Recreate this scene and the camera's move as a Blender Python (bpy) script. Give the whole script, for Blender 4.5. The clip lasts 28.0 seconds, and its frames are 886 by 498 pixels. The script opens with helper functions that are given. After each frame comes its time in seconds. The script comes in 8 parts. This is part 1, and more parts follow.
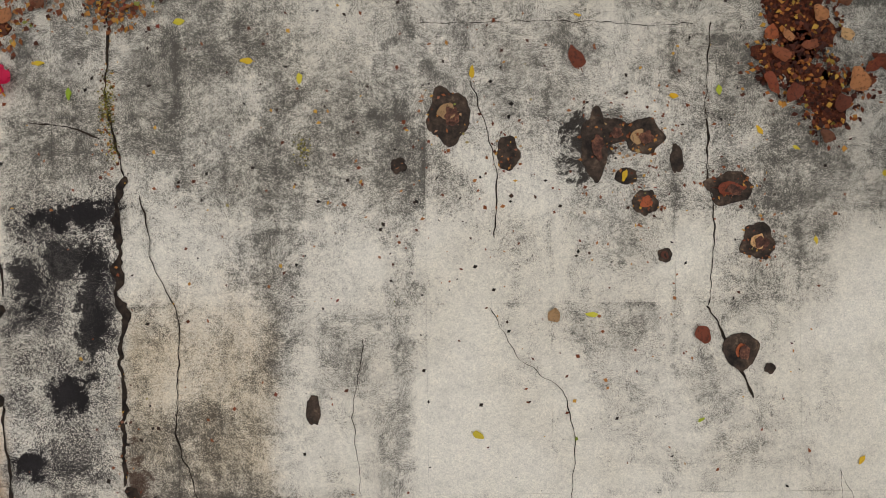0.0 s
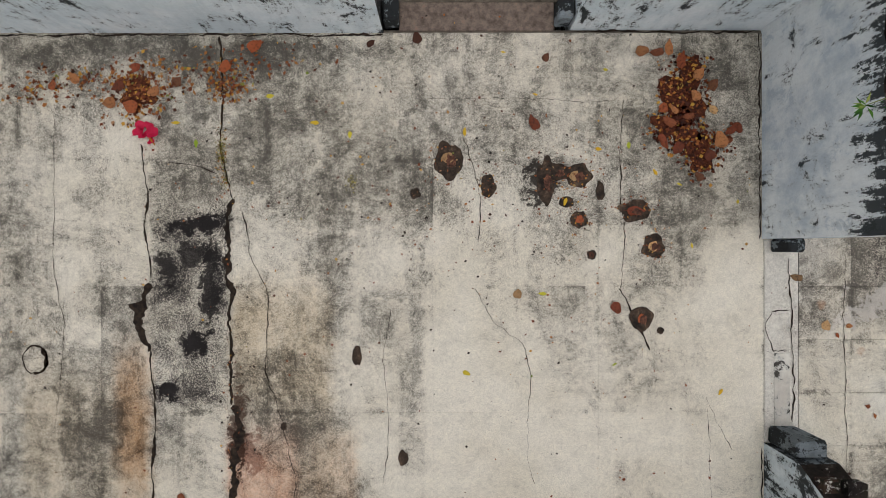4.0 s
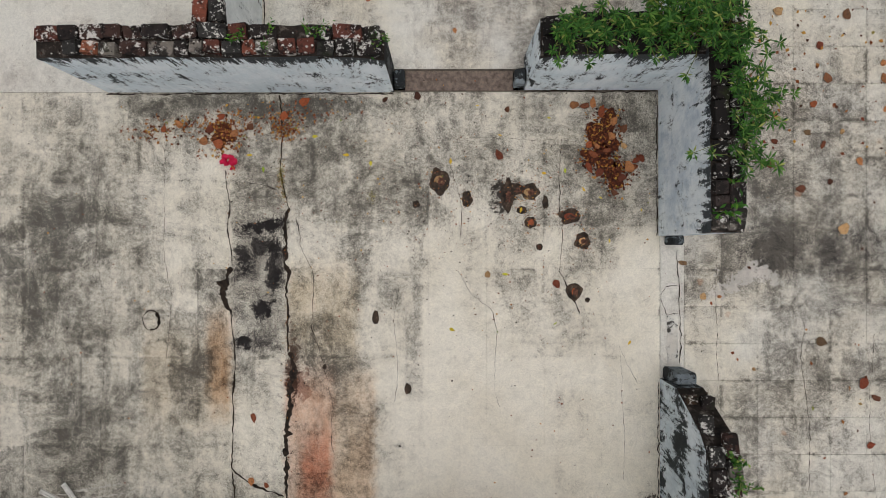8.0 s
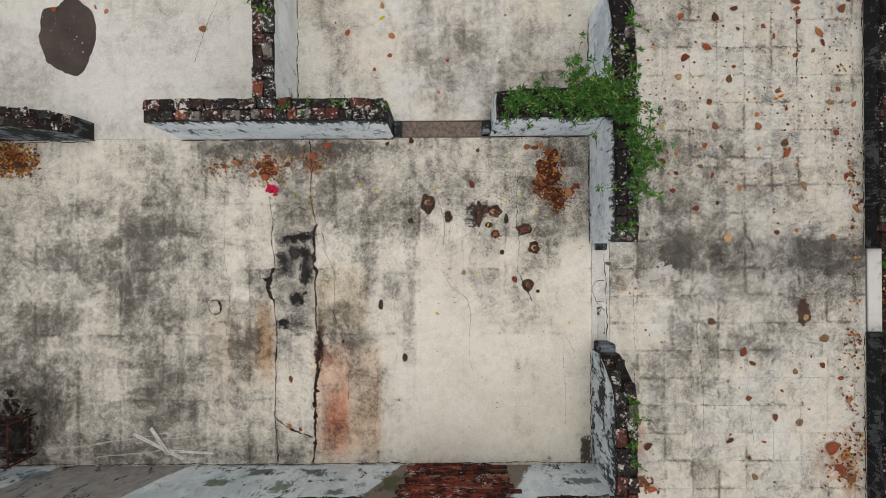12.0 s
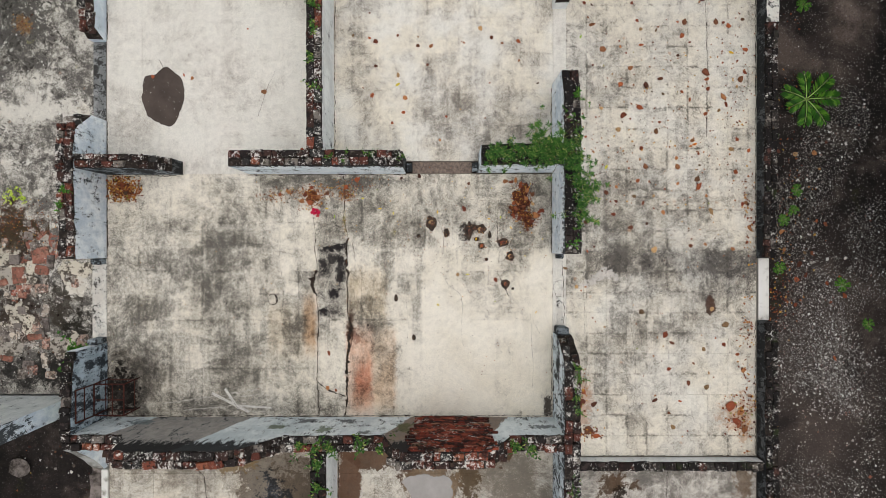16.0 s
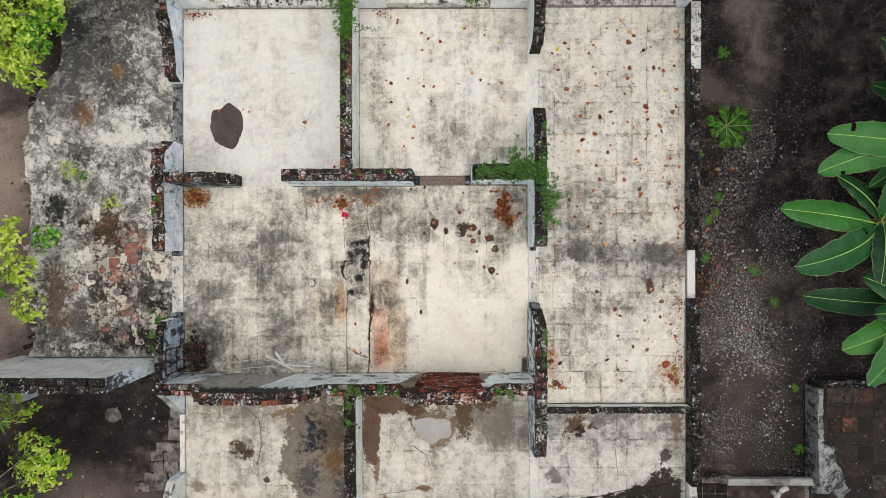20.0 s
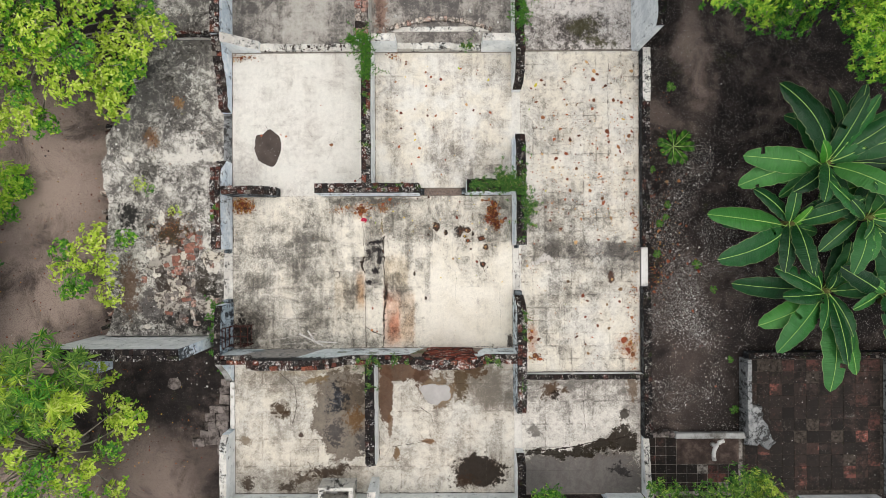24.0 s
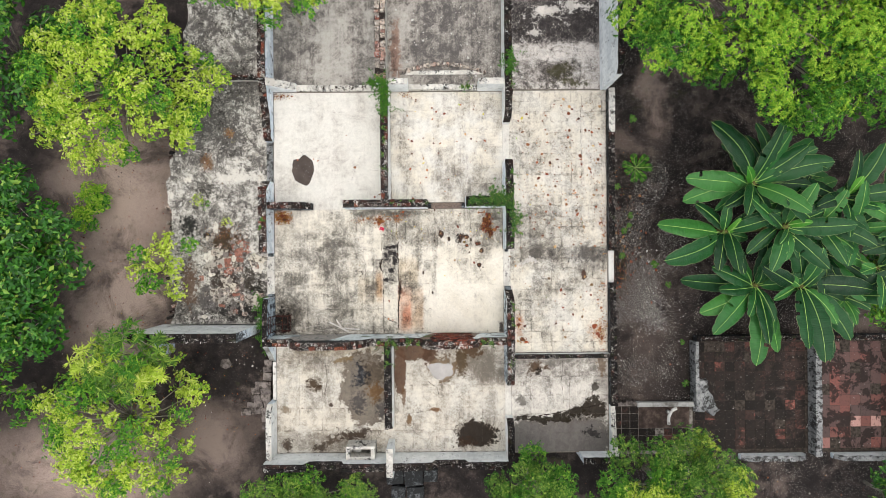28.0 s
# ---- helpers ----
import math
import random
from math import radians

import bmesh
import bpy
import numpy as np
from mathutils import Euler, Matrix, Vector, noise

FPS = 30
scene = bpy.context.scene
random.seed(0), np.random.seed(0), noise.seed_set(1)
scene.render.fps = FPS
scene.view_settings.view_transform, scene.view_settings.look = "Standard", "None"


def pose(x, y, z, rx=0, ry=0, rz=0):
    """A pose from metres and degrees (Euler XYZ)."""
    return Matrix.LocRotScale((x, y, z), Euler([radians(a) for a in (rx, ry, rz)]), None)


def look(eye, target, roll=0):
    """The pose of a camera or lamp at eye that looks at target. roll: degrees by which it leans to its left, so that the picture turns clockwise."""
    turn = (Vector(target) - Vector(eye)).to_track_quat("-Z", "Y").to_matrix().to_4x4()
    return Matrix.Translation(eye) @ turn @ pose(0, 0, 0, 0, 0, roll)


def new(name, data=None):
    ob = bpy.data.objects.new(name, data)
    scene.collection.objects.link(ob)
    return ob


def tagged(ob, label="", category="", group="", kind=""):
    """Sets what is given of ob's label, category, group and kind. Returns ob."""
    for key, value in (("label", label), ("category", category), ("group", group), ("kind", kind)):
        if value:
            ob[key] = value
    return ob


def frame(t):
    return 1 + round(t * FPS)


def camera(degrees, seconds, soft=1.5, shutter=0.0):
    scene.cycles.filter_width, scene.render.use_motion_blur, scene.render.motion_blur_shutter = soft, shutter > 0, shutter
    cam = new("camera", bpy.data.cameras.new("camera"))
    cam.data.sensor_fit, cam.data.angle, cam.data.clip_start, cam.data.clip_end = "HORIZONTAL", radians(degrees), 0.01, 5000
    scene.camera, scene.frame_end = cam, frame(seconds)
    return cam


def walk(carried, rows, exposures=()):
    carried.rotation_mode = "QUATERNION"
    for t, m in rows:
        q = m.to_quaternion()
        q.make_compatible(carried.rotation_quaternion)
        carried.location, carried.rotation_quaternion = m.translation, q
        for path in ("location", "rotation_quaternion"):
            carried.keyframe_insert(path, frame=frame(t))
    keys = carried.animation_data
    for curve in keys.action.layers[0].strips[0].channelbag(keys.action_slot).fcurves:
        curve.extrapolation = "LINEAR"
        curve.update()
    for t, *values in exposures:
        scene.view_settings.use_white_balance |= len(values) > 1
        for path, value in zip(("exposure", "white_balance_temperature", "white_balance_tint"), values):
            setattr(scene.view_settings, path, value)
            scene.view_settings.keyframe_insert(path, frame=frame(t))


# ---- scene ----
# ---- camera and path ----
cam = camera(70, 28.0, 0.5)
PATH = [
    (0, -0.215, -0.171, 2.389, 0.09, 0.02, -0.64),
    (1.5, -0.232, -0.171, 2.758, 0.12, 0.06, -0.25),
    (3, -0.234, -0.163, 3.240, 0.02, -0.01, -0.19),
    (5.5, -0.235, -0.175, 4.145, -0.06, -0.37, 0.11),
    (8, -0.171, -0.216, 5.145, 0.01, -0.09, -0.07),
    (11, -0.035, -0.198, 6.465, 0.14, 0.11, -0.13),
    (12.5, 0.003, -0.188, 7.207, 0.28, 0.22, -0.33),
    (14.5, 0.010, -0.116, 8.376, 0.06, 0.33, -0.03),
    (17, 0.000, -0.000, 10.000, -0.16, 0.05, 0.00),
    (20, -0.011, -0.122, 12.085, -0.14, 0.07, -0.11),
    (21.5, 0.087, -0.198, 13.184, -0.07, 0.52, 0.13),
    (23.5, -0.025, -0.198, 14.546, 0.04, 0.08, -0.18),
    (25, -0.131, -0.226, 15.698, 0.04, -0.32, -0.42),
    (28, -0.250, -0.099, 18.240, 0.01, -0.35, -0.47),
]
EXPOSURES = [(0, -0.36), (3, -0.40), (7, -0.35), (12, -0.25), (14.5, -0.10), (21, 0.18), (25, 0.32), (28, 0.44)]
walk(cam, [(t, pose(*p)) for t, *p in PATH], EXPOSURES)

# ---- sky and sun: a bright overcast day ----
world = bpy.data.worlds.new("overcast_sky")
scene.world = world
world.use_nodes = True
wn = world.node_tree
sky = wn.nodes.new("ShaderNodeTexSky")
sky.sky_type, sky.sun_disc = "NISHITA", False
sky.sun_elevation, sky.sun_rotation = radians(83), radians(138)
sky.air_density, sky.dust_density, sky.ozone_density = 1.0, 4.0, 0.4
grey = wn.nodes.new("ShaderNodeHueSaturation")
grey.inputs["Saturation"].default_value = 0.35
wn.links.new(sky.outputs[0], grey.inputs["Color"])
wn.links.new(grey.outputs[0], wn.nodes["Background"].inputs["Color"])
wn.nodes["Background"].inputs["Strength"].default_value = 0.15
sun_data = bpy.data.lights.new("sun", "SUN")
sun_data.energy, sun_data.angle, sun_data.color = 0.9, radians(110), (1.0, 0.96, 0.9)
sun = new("sun", sun_data)
# the light comes from straight above
sun.matrix_world = look((0.6, -0.6, 12), (0, 0, 0))

# ---- node helpers ----


def lin(r, g, b):
    """sRGB 0..255 to linear."""
    return tuple((v / 255 / 12.92 if v <= 10 else ((v / 255 + 0.055) / 1.055) ** 2.4) for v in (r, g, b)) + (1.0,)


class Mat:
    def __init__(self, name):
        self.mat = bpy.data.materials.new(name)
        self.mat.use_nodes = True
        self.nt = self.mat.node_tree
        self.bsdf = self.nt.nodes["Principled BSDF"]
        self.geo = self.nt.nodes.new("ShaderNodeNewGeometry")
        self.info = self.nt.nodes.new("ShaderNodeObjectInfo")
        self.pos = self.geo.outputs["Position"]
        self.rnd = self.info.outputs["Random"]
        self.island = self.geo.outputs["Random Per Island"]

    def put(self, socket, v):
        if isinstance(v, bpy.types.NodeSocket):
            self.nt.links.new(v, socket)
        elif v is not None:
            socket.default_value = v

    def node(self, kind, ins=()):
        n = self.nt.nodes.new(kind)
        for k, v in dict(ins).items():
            self.put(n.inputs[k], v)
        return n

    def noise(self, scale, detail=5.0, rough=0.6, vec=None, distortion=0.0, col=False):
        n = self.node("ShaderNodeTexNoise", {"Vector": vec or self.pos, "Scale": scale, "Detail": detail, "Roughness": rough, "Distortion": distortion})
        return n.outputs["Color" if col else "Fac"]

    def voronoi(self, scale, vec=None, feature="F1", out="Distance", rand=1.0):
        n = self.node("ShaderNodeTexVoronoi", {"Vector": vec or self.pos, "Scale": scale, "Randomness": rand})
        n.feature = feature
        return n.outputs[out]

    def math(self, op, a, b=0.0, clamp=False):
        n = self.node("ShaderNodeMath", {0: a, 1: b})
        n.operation, n.use_clamp = op, clamp
        return n.outputs[0]

    def vmath(self, op, a, b):
        n = self.node("ShaderNodeVectorMath", {0: a, 1: b})
        n.operation = op
        return n.outputs["Value" if op == "LENGTH" else "Vector"]

    def step(self, v, lo, hi, a=0.0, b=1.0):
        n = self.node("ShaderNodeMapRange", {0: v, 1: lo, 2: hi, 3: a, 4: b})
        n.interpolation_type = "SMOOTHSTEP"
        return n.outputs[0]

    def mix(self, fac, a, b, blend="MIX"):
        n = self.node("ShaderNodeMix")
        n.data_type, n.blend_type = "RGBA", blend
        self.put(n.inputs["Factor"], fac)
        self.put(n.inputs[6], a)
        self.put(n.inputs[7], b)
        return n.outputs[2]

    def ramp(self, fac, stops, mode="LINEAR"):
        n = self.node("ShaderNodeValToRGB", {0: fac})
        r = n.color_ramp
        r.interpolation = mode
        while len(r.elements) < len(stops):
            r.elements.new(0.5)
        for e, (p, c) in zip(r.elements, stops):
            e.position, e.color = p, c
        return n.outputs[0]

    def stretch(self, sx, sy, sz):
        return self.vmath("MULTIPLY", self.pos, (sx, sy, sz))

    def warped(self, scale, amount):
        c = self.noise(scale, 4, 0.6, col=True)
        d = self.vmath("SUBTRACT", c, (0.5, 0.5, 0.5))
        return self.vmath("ADD", self.pos, self.vmath("MULTIPLY", d, (amount, amount, 0)))

    def spot(self, vec, x, y, rx, ry, soft=0.25):
        d = self.vmath("SUBTRACT", vec, (x, y, 0))
        d = self.vmath("MULTIPLY", d, (1 / rx, 1 / ry, 0))
        return self.step(self.vmath("LENGTH", d, (0, 0, 0)), 1 - soft, 1 + soft, 1.0, 0.0)

    def done(self, color, rough=0.9, bump=None, depth=0.01, strength=0.5, metal=0.0, spec=0.12):
        self.put(self.bsdf.inputs["Base Color"], color)
        self.put(self.bsdf.inputs["Roughness"], rough)
        self.put(self.bsdf.inputs["Metallic"], metal)
        self.put(self.bsdf.inputs["Specular IOR Level"], spec)
        if bump is not None:
            b = self.node("ShaderNodeBump", {"Height": bump, "Distance": depth, "Strength": strength})
            self.nt.links.new(b.outputs[0], self.bsdf.inputs["Normal"])
        return self.mat


def concrete(name, pale, mould, bias=0.0, heavy=(), stains=(), tone=0.10, streak=0.0, warmth=None, spots=0.0, contrast=1.0, lo=-0.5, hi=0.8, patch=0.22, joints=None, blot=0.2, bays=(), soot=(), tints=(), crust=0.0):
    """Weathered cement floor. heavy: (x, y, rx, ry, amount) where the floor gets darker, by more mould and in places by
    painted wall shade; bays: (x0, y0, x1, y1, amount) trowelled strips that are cleaner or dirtier, and a painted band
    of contact shade; soot: the same with black mould; tints: (x0, y0, x1, y1, colour, strength) of rust; stains: (x, y,
    rx, ry, colour, strength, softness).
    """
    m = Mat(name)

    def add(v, field, k):
        return m.math("ADD", v, m.math("MULTIPLY", m.math("SUBTRACT", field, 0.5), k))

    fine_w = m.warped(14.0, 0.06)
    wob = m.vmath("SUBTRACT", m.noise(7.0, 5, 0.65, col=True), (0.5, 0.5, 0.5))
    w = m.vmath("ADD", m.warped(2.0, 0.7), m.vmath("MULTIPLY", wob, (0.35, 0.35, 0)))
    flow = m.node("ShaderNodeSeparateXYZ", {0: m.vmath("ADD", fine_w, m.vmath("MULTIPLY", wob, (0.10, 0.30, 0)))})

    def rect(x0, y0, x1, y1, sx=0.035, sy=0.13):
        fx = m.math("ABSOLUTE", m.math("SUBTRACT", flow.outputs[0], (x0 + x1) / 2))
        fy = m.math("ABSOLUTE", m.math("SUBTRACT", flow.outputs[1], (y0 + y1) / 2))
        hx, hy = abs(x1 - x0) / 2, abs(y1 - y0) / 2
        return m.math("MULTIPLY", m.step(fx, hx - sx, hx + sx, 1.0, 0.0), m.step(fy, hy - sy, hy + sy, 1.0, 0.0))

    cloud = m.step(m.noise(0.7, 5, 0.6), 0.32, 0.68)
    drift = m.step(m.noise(1.0, 8, 0.68, vec=m.stretch(3.4, 1.1, 1.0), distortion=0.4), 0.3, 0.7)
    patchy = m.step(m.noise(8.0, 9, 0.74, distortion=0.4), 0.39, 0.61)
    mottle = m.step(m.noise(5.0, 8, 0.66, distortion=0.8), 0.30, 0.70)
    grit = m.step(m.noise(30, 8, 0.82), 0.34, 0.66)
    grain = m.step(m.noise(95, 6, 0.78), 0.32, 0.68)
    speck = m.step(m.noise(260, 3, 0.75), 0.32, 0.68)
    # how much mould and painted wall shade: clouds, drifts, trowelled bays, speckle
    amount = add(bias, cloud, 0.42)
    amount = add(amount, drift, 0.36)
    amount = add(amount, mottle, patch * 2.0)
    amount = add(amount, m.step(m.noise(2.7, 9, 0.66, distortion=0.6), 0.36, 0.64), blot * 1.6)
    for gx, gy, off in ((0.47, 0.73, 0.0), (0.29, 1.52, 3.3), (0.83, 0.67, 7.7)):
        cell = m.vmath("FLOOR", m.vmath("MULTIPLY", m.vmath("ADD", fine_w, (off, off * 0.7, 0)), (1 / gx, 1 / gy, 0)), (0, 0, 0))
        white = m.node("ShaderNodeTexWhiteNoise", {"Vector": cell}).outputs["Value"]
        amount = add(amount, white, tone * 2.4)
    # grime along scored joints, broken up
    if joints:
        gx, gy, ox, oy, force = joints
        q = m.vmath("MULTIPLY", m.vmath("ADD", m.warped(6.0, 0.05), (-ox, -oy, 0)), (1 / gx, 1 / gy, 0))
        q = m.vmath("ABSOLUTE", m.vmath("SUBTRACT", m.vmath("FRACTION", q, (0, 0, 0)), (0.5, 0.5, 0)), (0, 0, 0))
        xyz = m.node("ShaderNodeSeparateXYZ", {0: q})
        near = m.math("MAXIMUM", m.step(xyz.outputs[0], 0.5 - 0.03 / gx, 0.5), m.step(xyz.outputs[1], 0.5 - 0.03 / gy, 0.5))
        near = m.math("MULTIPLY", near, m.step(m.noise(2.6, 8, 0.75), 0.49, 0.58))
        amount = m.math("ADD", amount, m.math("MULTIPLY", near, force))
    # tide lines where water stood
    for sc, wd, fc in ((1.9, 0.007, 0.26), (4.3, 0.010, 0.2)):
        ring = m.math("ABSOLUTE", m.math("SUBTRACT", m.noise(sc, 7, 0.62, distortion=0.4), 0.5))
        amount = m.math("ADD", amount, m.math("MULTIPLY", m.step(ring, 0.0, wd, 1.0, 0.0), fc))
    if streak:
        lines = m.step(m.noise(1.0, 7, 0.68, vec=m.stretch(11.0, 0.6, 1.0)), 0.3, 0.7)
        amount = add(amount, lines, streak)
    for x, y, rx, ry, a in heavy:
        amount = m.math("ADD", amount, m.math("MULTIPLY", m.spot(w, x, y, rx, ry, 0.5), a))
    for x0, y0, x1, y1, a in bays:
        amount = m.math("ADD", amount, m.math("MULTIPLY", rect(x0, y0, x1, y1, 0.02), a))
    amount = add(amount, m.rnd, 0.05)
    # scraped lighter flecks
    scrape = m.step(m.noise(1.0, 9, 0.78, vec=m.vmath("ADD", m.stretch(9.0, 14.0, 1.0), m.vmath("MULTIPLY", wob, (1.5, 1.5, 0)))), 0.54, 0.60)
    amount = m.math("SUBTRACT", amount, m.math("MULTIPLY", scrape, 0.28))
    wisp = m.step(m.noise(5.5, 9, 0.72, distortion=1.8), 0.34, 0.66)
    rough = m.math("ADD", m.math("MULTIPLY", m.math("SUBTRACT", wisp, 0.5), 0.34), m.math("MULTIPLY", m.math("SUBTRACT", patchy, 0.5), 0.13))
    rough = add(add(add(rough, grit, 0.42), grain, 0.45), speck, 0.9)
    # clean cement is smooth, dirty cement speckled
    total = m.math("ADD", amount, m.math("MULTIPLY", rough, m.step(amount, -0.5, 0.6, 0.72 * contrast, 1.15 * contrast)))
    mask = m.step(total, lo, hi)
    base = m.mix(m.step(m.noise(1.3, 4), 0.38, 0.62), pale, warmth or pale)
    base = m.mix(0.85, base, m.ramp(m.noise(11, 7, 0.75), [(0.28, (0.80, 0.80, 0.80, 1)), (0.5, (0.98, 0.98, 0.98, 1)), (0.72, (1.08, 1.07, 1.05, 1))]), "MULTIPLY")
    dark = m.mix(m.step(total, 0.1, 0.9), m.mix(0.5, mould, lin(160, 148, 137)), mould)
    colour = m.mix(m.math("MULTIPLY", mask, 0.88), base, dark)
    colour = m.mix(0.9, colour, m.ramp(m.noise(150, 5, 0.8), [(0.32, (0.70, 0.70, 0.71, 1)), (0.5, (1, 1, 1, 1)), (0.68, (1.22, 1.21, 1.19, 1))]), "MULTIPLY")
    colour = m.mix(0.9, colour, m.ramp(m.noise(52, 7, 0.82), [(0.33, (0.80, 0.80, 0.80, 1)), (0.5, (1, 1, 1, 1)), (0.67, (1.12, 1.12, 1.11, 1))]), "MULTIPLY")
    if spots:
        v = m.voronoi(4.2, vec=fine_w)
        dot = m.math("MULTIPLY", m.step(v, 0.06, 0.14, 1.0, 0.0), m.step(m.voronoi(4.2, vec=fine_w, out="Color"), 0.56, 0.76))
        colour = m.mix(m.math("MULTIPLY", dot, spots), colour, lin(172, 124, 90))
    for x0, y0, x1, y1, col, force in tints:
        f = m.math("MULTIPLY", rect(x0, y0, x1, y1, 0.05, 0.2), m.step(m.math("ADD", m.math("MULTIPLY", drift, 0.6), m.math("MULTIPLY", grain, 0.4)), 0.1, 0.9, force * 0.45, force))
        colour = m.mix(f, colour, tuple(min(1.2, v * 1.3) for v in col[:3]) + (1,), "MULTIPLY")
    for x0, y0, x1, y1, a in soot:
        f = rect(x0, y0, x1, y1, 0.03, 0.07)
        grow = m.math("ADD", m.math("MULTIPLY", m.noise(6.5, 8, 0.7, distortion=0.6), 0.62), m.math("ADD", m.math("MULTIPLY", grain, 0.18), m.math("MULTIPLY", speck, 0.22)))
        f = m.math("MULTIPLY", f, m.step(grow, 0.57 - 0.30 * a, 0.67 - 0.30 * a))
        colour = m.mix(m.math("MULTIPLY", f, 0.94), colour, m.mix(grain, lin(34, 31, 32), lin(58, 54, 54)))
    if crust:
        lime = m.math("ADD", m.noise(9.0, 9, 0.78, distortion=0.7), m.math("MULTIPLY", m.math("SUBTRACT", m.noise(1.1, 5, 0.6), 0.5), 0.5))
        colour = m.mix(m.step(lime, 0.58, 0.615, 0.0, crust), colour, m.mix(grain, lin(176, 172, 164), lin(232, 229, 221)))
        pit = m.math("ADD", m.noise(11.0, 9, 0.78, distortion=0.7, vec=m.vmath("ADD", m.pos, (7.0, 3.0, 0))), m.math("MULTIPLY", m.math("SUBTRACT", m.noise(0.8, 5, 0.6), 0.5), -0.4))
        colour = m.mix(m.step(pit, 0.555, 0.59, 0.0, crust), colour, m.mix(grain, lin(28, 26, 25), lin(62, 57, 52)))
        lichen = m.step(m.noise(3.1, 7, 0.75), 0.63, 0.70, 0.0, 0.55)
        colour = m.mix(lichen, colour, lin(150, 146, 100))
    # ragged-edged stains
    fray = m.math("ADD", m.math("MULTIPLY", m.math("SUBTRACT", patchy, 0.5), 0.45), m.math("MULTIPLY", m.math("SUBTRACT", grit, 0.5), 0.35))
    for x, y, rx, ry, col, s, soft in stains:
        d = m.vmath("MULTIPLY", m.vmath("SUBTRACT", w if rx > 0.25 else fine_w, (x, y, 0)), (1 / rx, 1 / ry, 0))
        d = m.math("ADD", m.vmath("LENGTH", d, (0, 0, 0)), m.math("MULTIPLY", fray, 0.3 + 2.4 * soft if soft < 0.7 else 1.7))
        f = m.math("MULTIPLY", m.step(d, 0.96 - soft * 0.3, 1.0 + soft * 0.1, 1.0, 0.0), s)
        if soft >= 0.7:
            f = m.math("MULTIPLY", m.step(d, 0.62, 1.12, 1.0, 0.0), m.step(m.math("ADD", m.math("MULTIPLY", grain, 0.5), m.math("MULTIPLY", speck, 0.5)), m.step(d, 0.5, 1.1, -0.3, 0.5), m.step(d, 0.5, 1.1, 0.1, 0.9)))
            f = m.math("MULTIPLY", f, s)
        if s < 0.7:
            colour = m.mix(f, colour, m.mix(0.0, tuple(min(1.3, v * 1.35) for v in col[:3]) + (1,), col), "MULTIPLY")
            continue
        wet = m.mix(m.math("MULTIPLY", m.step(m.math("ADD", m.math("MULTIPLY", drift, 0.45), m.math("ADD", m.math("MULTIPLY", patchy, 0.25), m.math("MULTIPLY", grain, 0.3))), 0.2, 0.8), 0.55), tuple(v * 0.75 for v in col[:3]) + (1,), tuple(v * 1.45 for v in col[:3]) + (1,))
        if soft <= 0.2 and rx > 0.3:
            wet = m.mix(m.step(d, 0.86, 0.95, 0.0, 0.6), wet, lin(70, 52, 38))
        colour = m.mix(f, colour, wet)
    black = m.step(m.voronoi(24.0), 0.05, 0.10, 1.0, 0.0)
    black = m.math("MULTIPLY", black, m.step(m.noise(3.3, 2), 0.53, 0.60))
    colour = m.mix(m.math("MULTIPLY", black, 0.75), colour, lin(46, 41, 38))
    height = m.math("ADD", grain, m.math("MULTIPLY", patchy, 0.6))
    return m.done(colour, 0.9, height, 0.004, 0.5, spec=0.08)


PALE, WARM = lin(216, 213, 204), lin(217, 210, 194)
BLACK = lin(44, 41, 41)

mat_joint = Mat("joint_dirt")
mat_joint = mat_joint.done(mat_joint.ramp(mat_joint.noise(20, 5), [(0.3, lin(84, 78, 71)), (0.7, lin(134, 126, 116))]), 0.95)

# the sixth and the last darken the foot of the north wall
MAIN_HEAVY = [(-3.2, -0.15, 0.5, 0.4, 0.22), (-3.3, -0.65, 0.7, 0.3, 0.16), (-4.3, -0.6, 0.7, 0.6, 0.2), (-4.6, -1.7, 0.5, 0.8, 0.38), (-3.7, -1.7, 1.0, 0.6, 0.22), (-2.1, 0.9, 1.0, 0.16, 0.25),
              (0.35, 0.5, 0.5, 0.3, 0.22), (0.62, 0.0, 0.4, 0.3, 0.12), (1.25, 0.75, 0.4, 0.5, 0.25), (-1.67, 0.75, 0.2, 0.3, 0.1), (0.5, -1.7, 1.0, 0.8, -0.2), (-1.5, 1.0, 1.5, 0.10, 0.4)]
# contact shade and damp along the north wall, then trowelled strips, west to east
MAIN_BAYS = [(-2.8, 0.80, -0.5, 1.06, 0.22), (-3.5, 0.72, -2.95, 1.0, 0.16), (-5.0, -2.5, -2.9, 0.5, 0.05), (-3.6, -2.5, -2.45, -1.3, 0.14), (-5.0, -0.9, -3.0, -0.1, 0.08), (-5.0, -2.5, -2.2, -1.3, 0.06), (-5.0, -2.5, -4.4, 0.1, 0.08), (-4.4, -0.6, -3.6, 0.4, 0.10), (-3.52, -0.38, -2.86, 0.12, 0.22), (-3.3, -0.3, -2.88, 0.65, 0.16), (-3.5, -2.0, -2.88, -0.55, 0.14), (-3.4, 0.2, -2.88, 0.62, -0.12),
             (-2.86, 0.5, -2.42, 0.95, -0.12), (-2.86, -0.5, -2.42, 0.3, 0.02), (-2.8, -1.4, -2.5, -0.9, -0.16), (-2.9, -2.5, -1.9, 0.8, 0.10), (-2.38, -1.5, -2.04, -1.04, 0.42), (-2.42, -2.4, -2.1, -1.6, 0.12)]
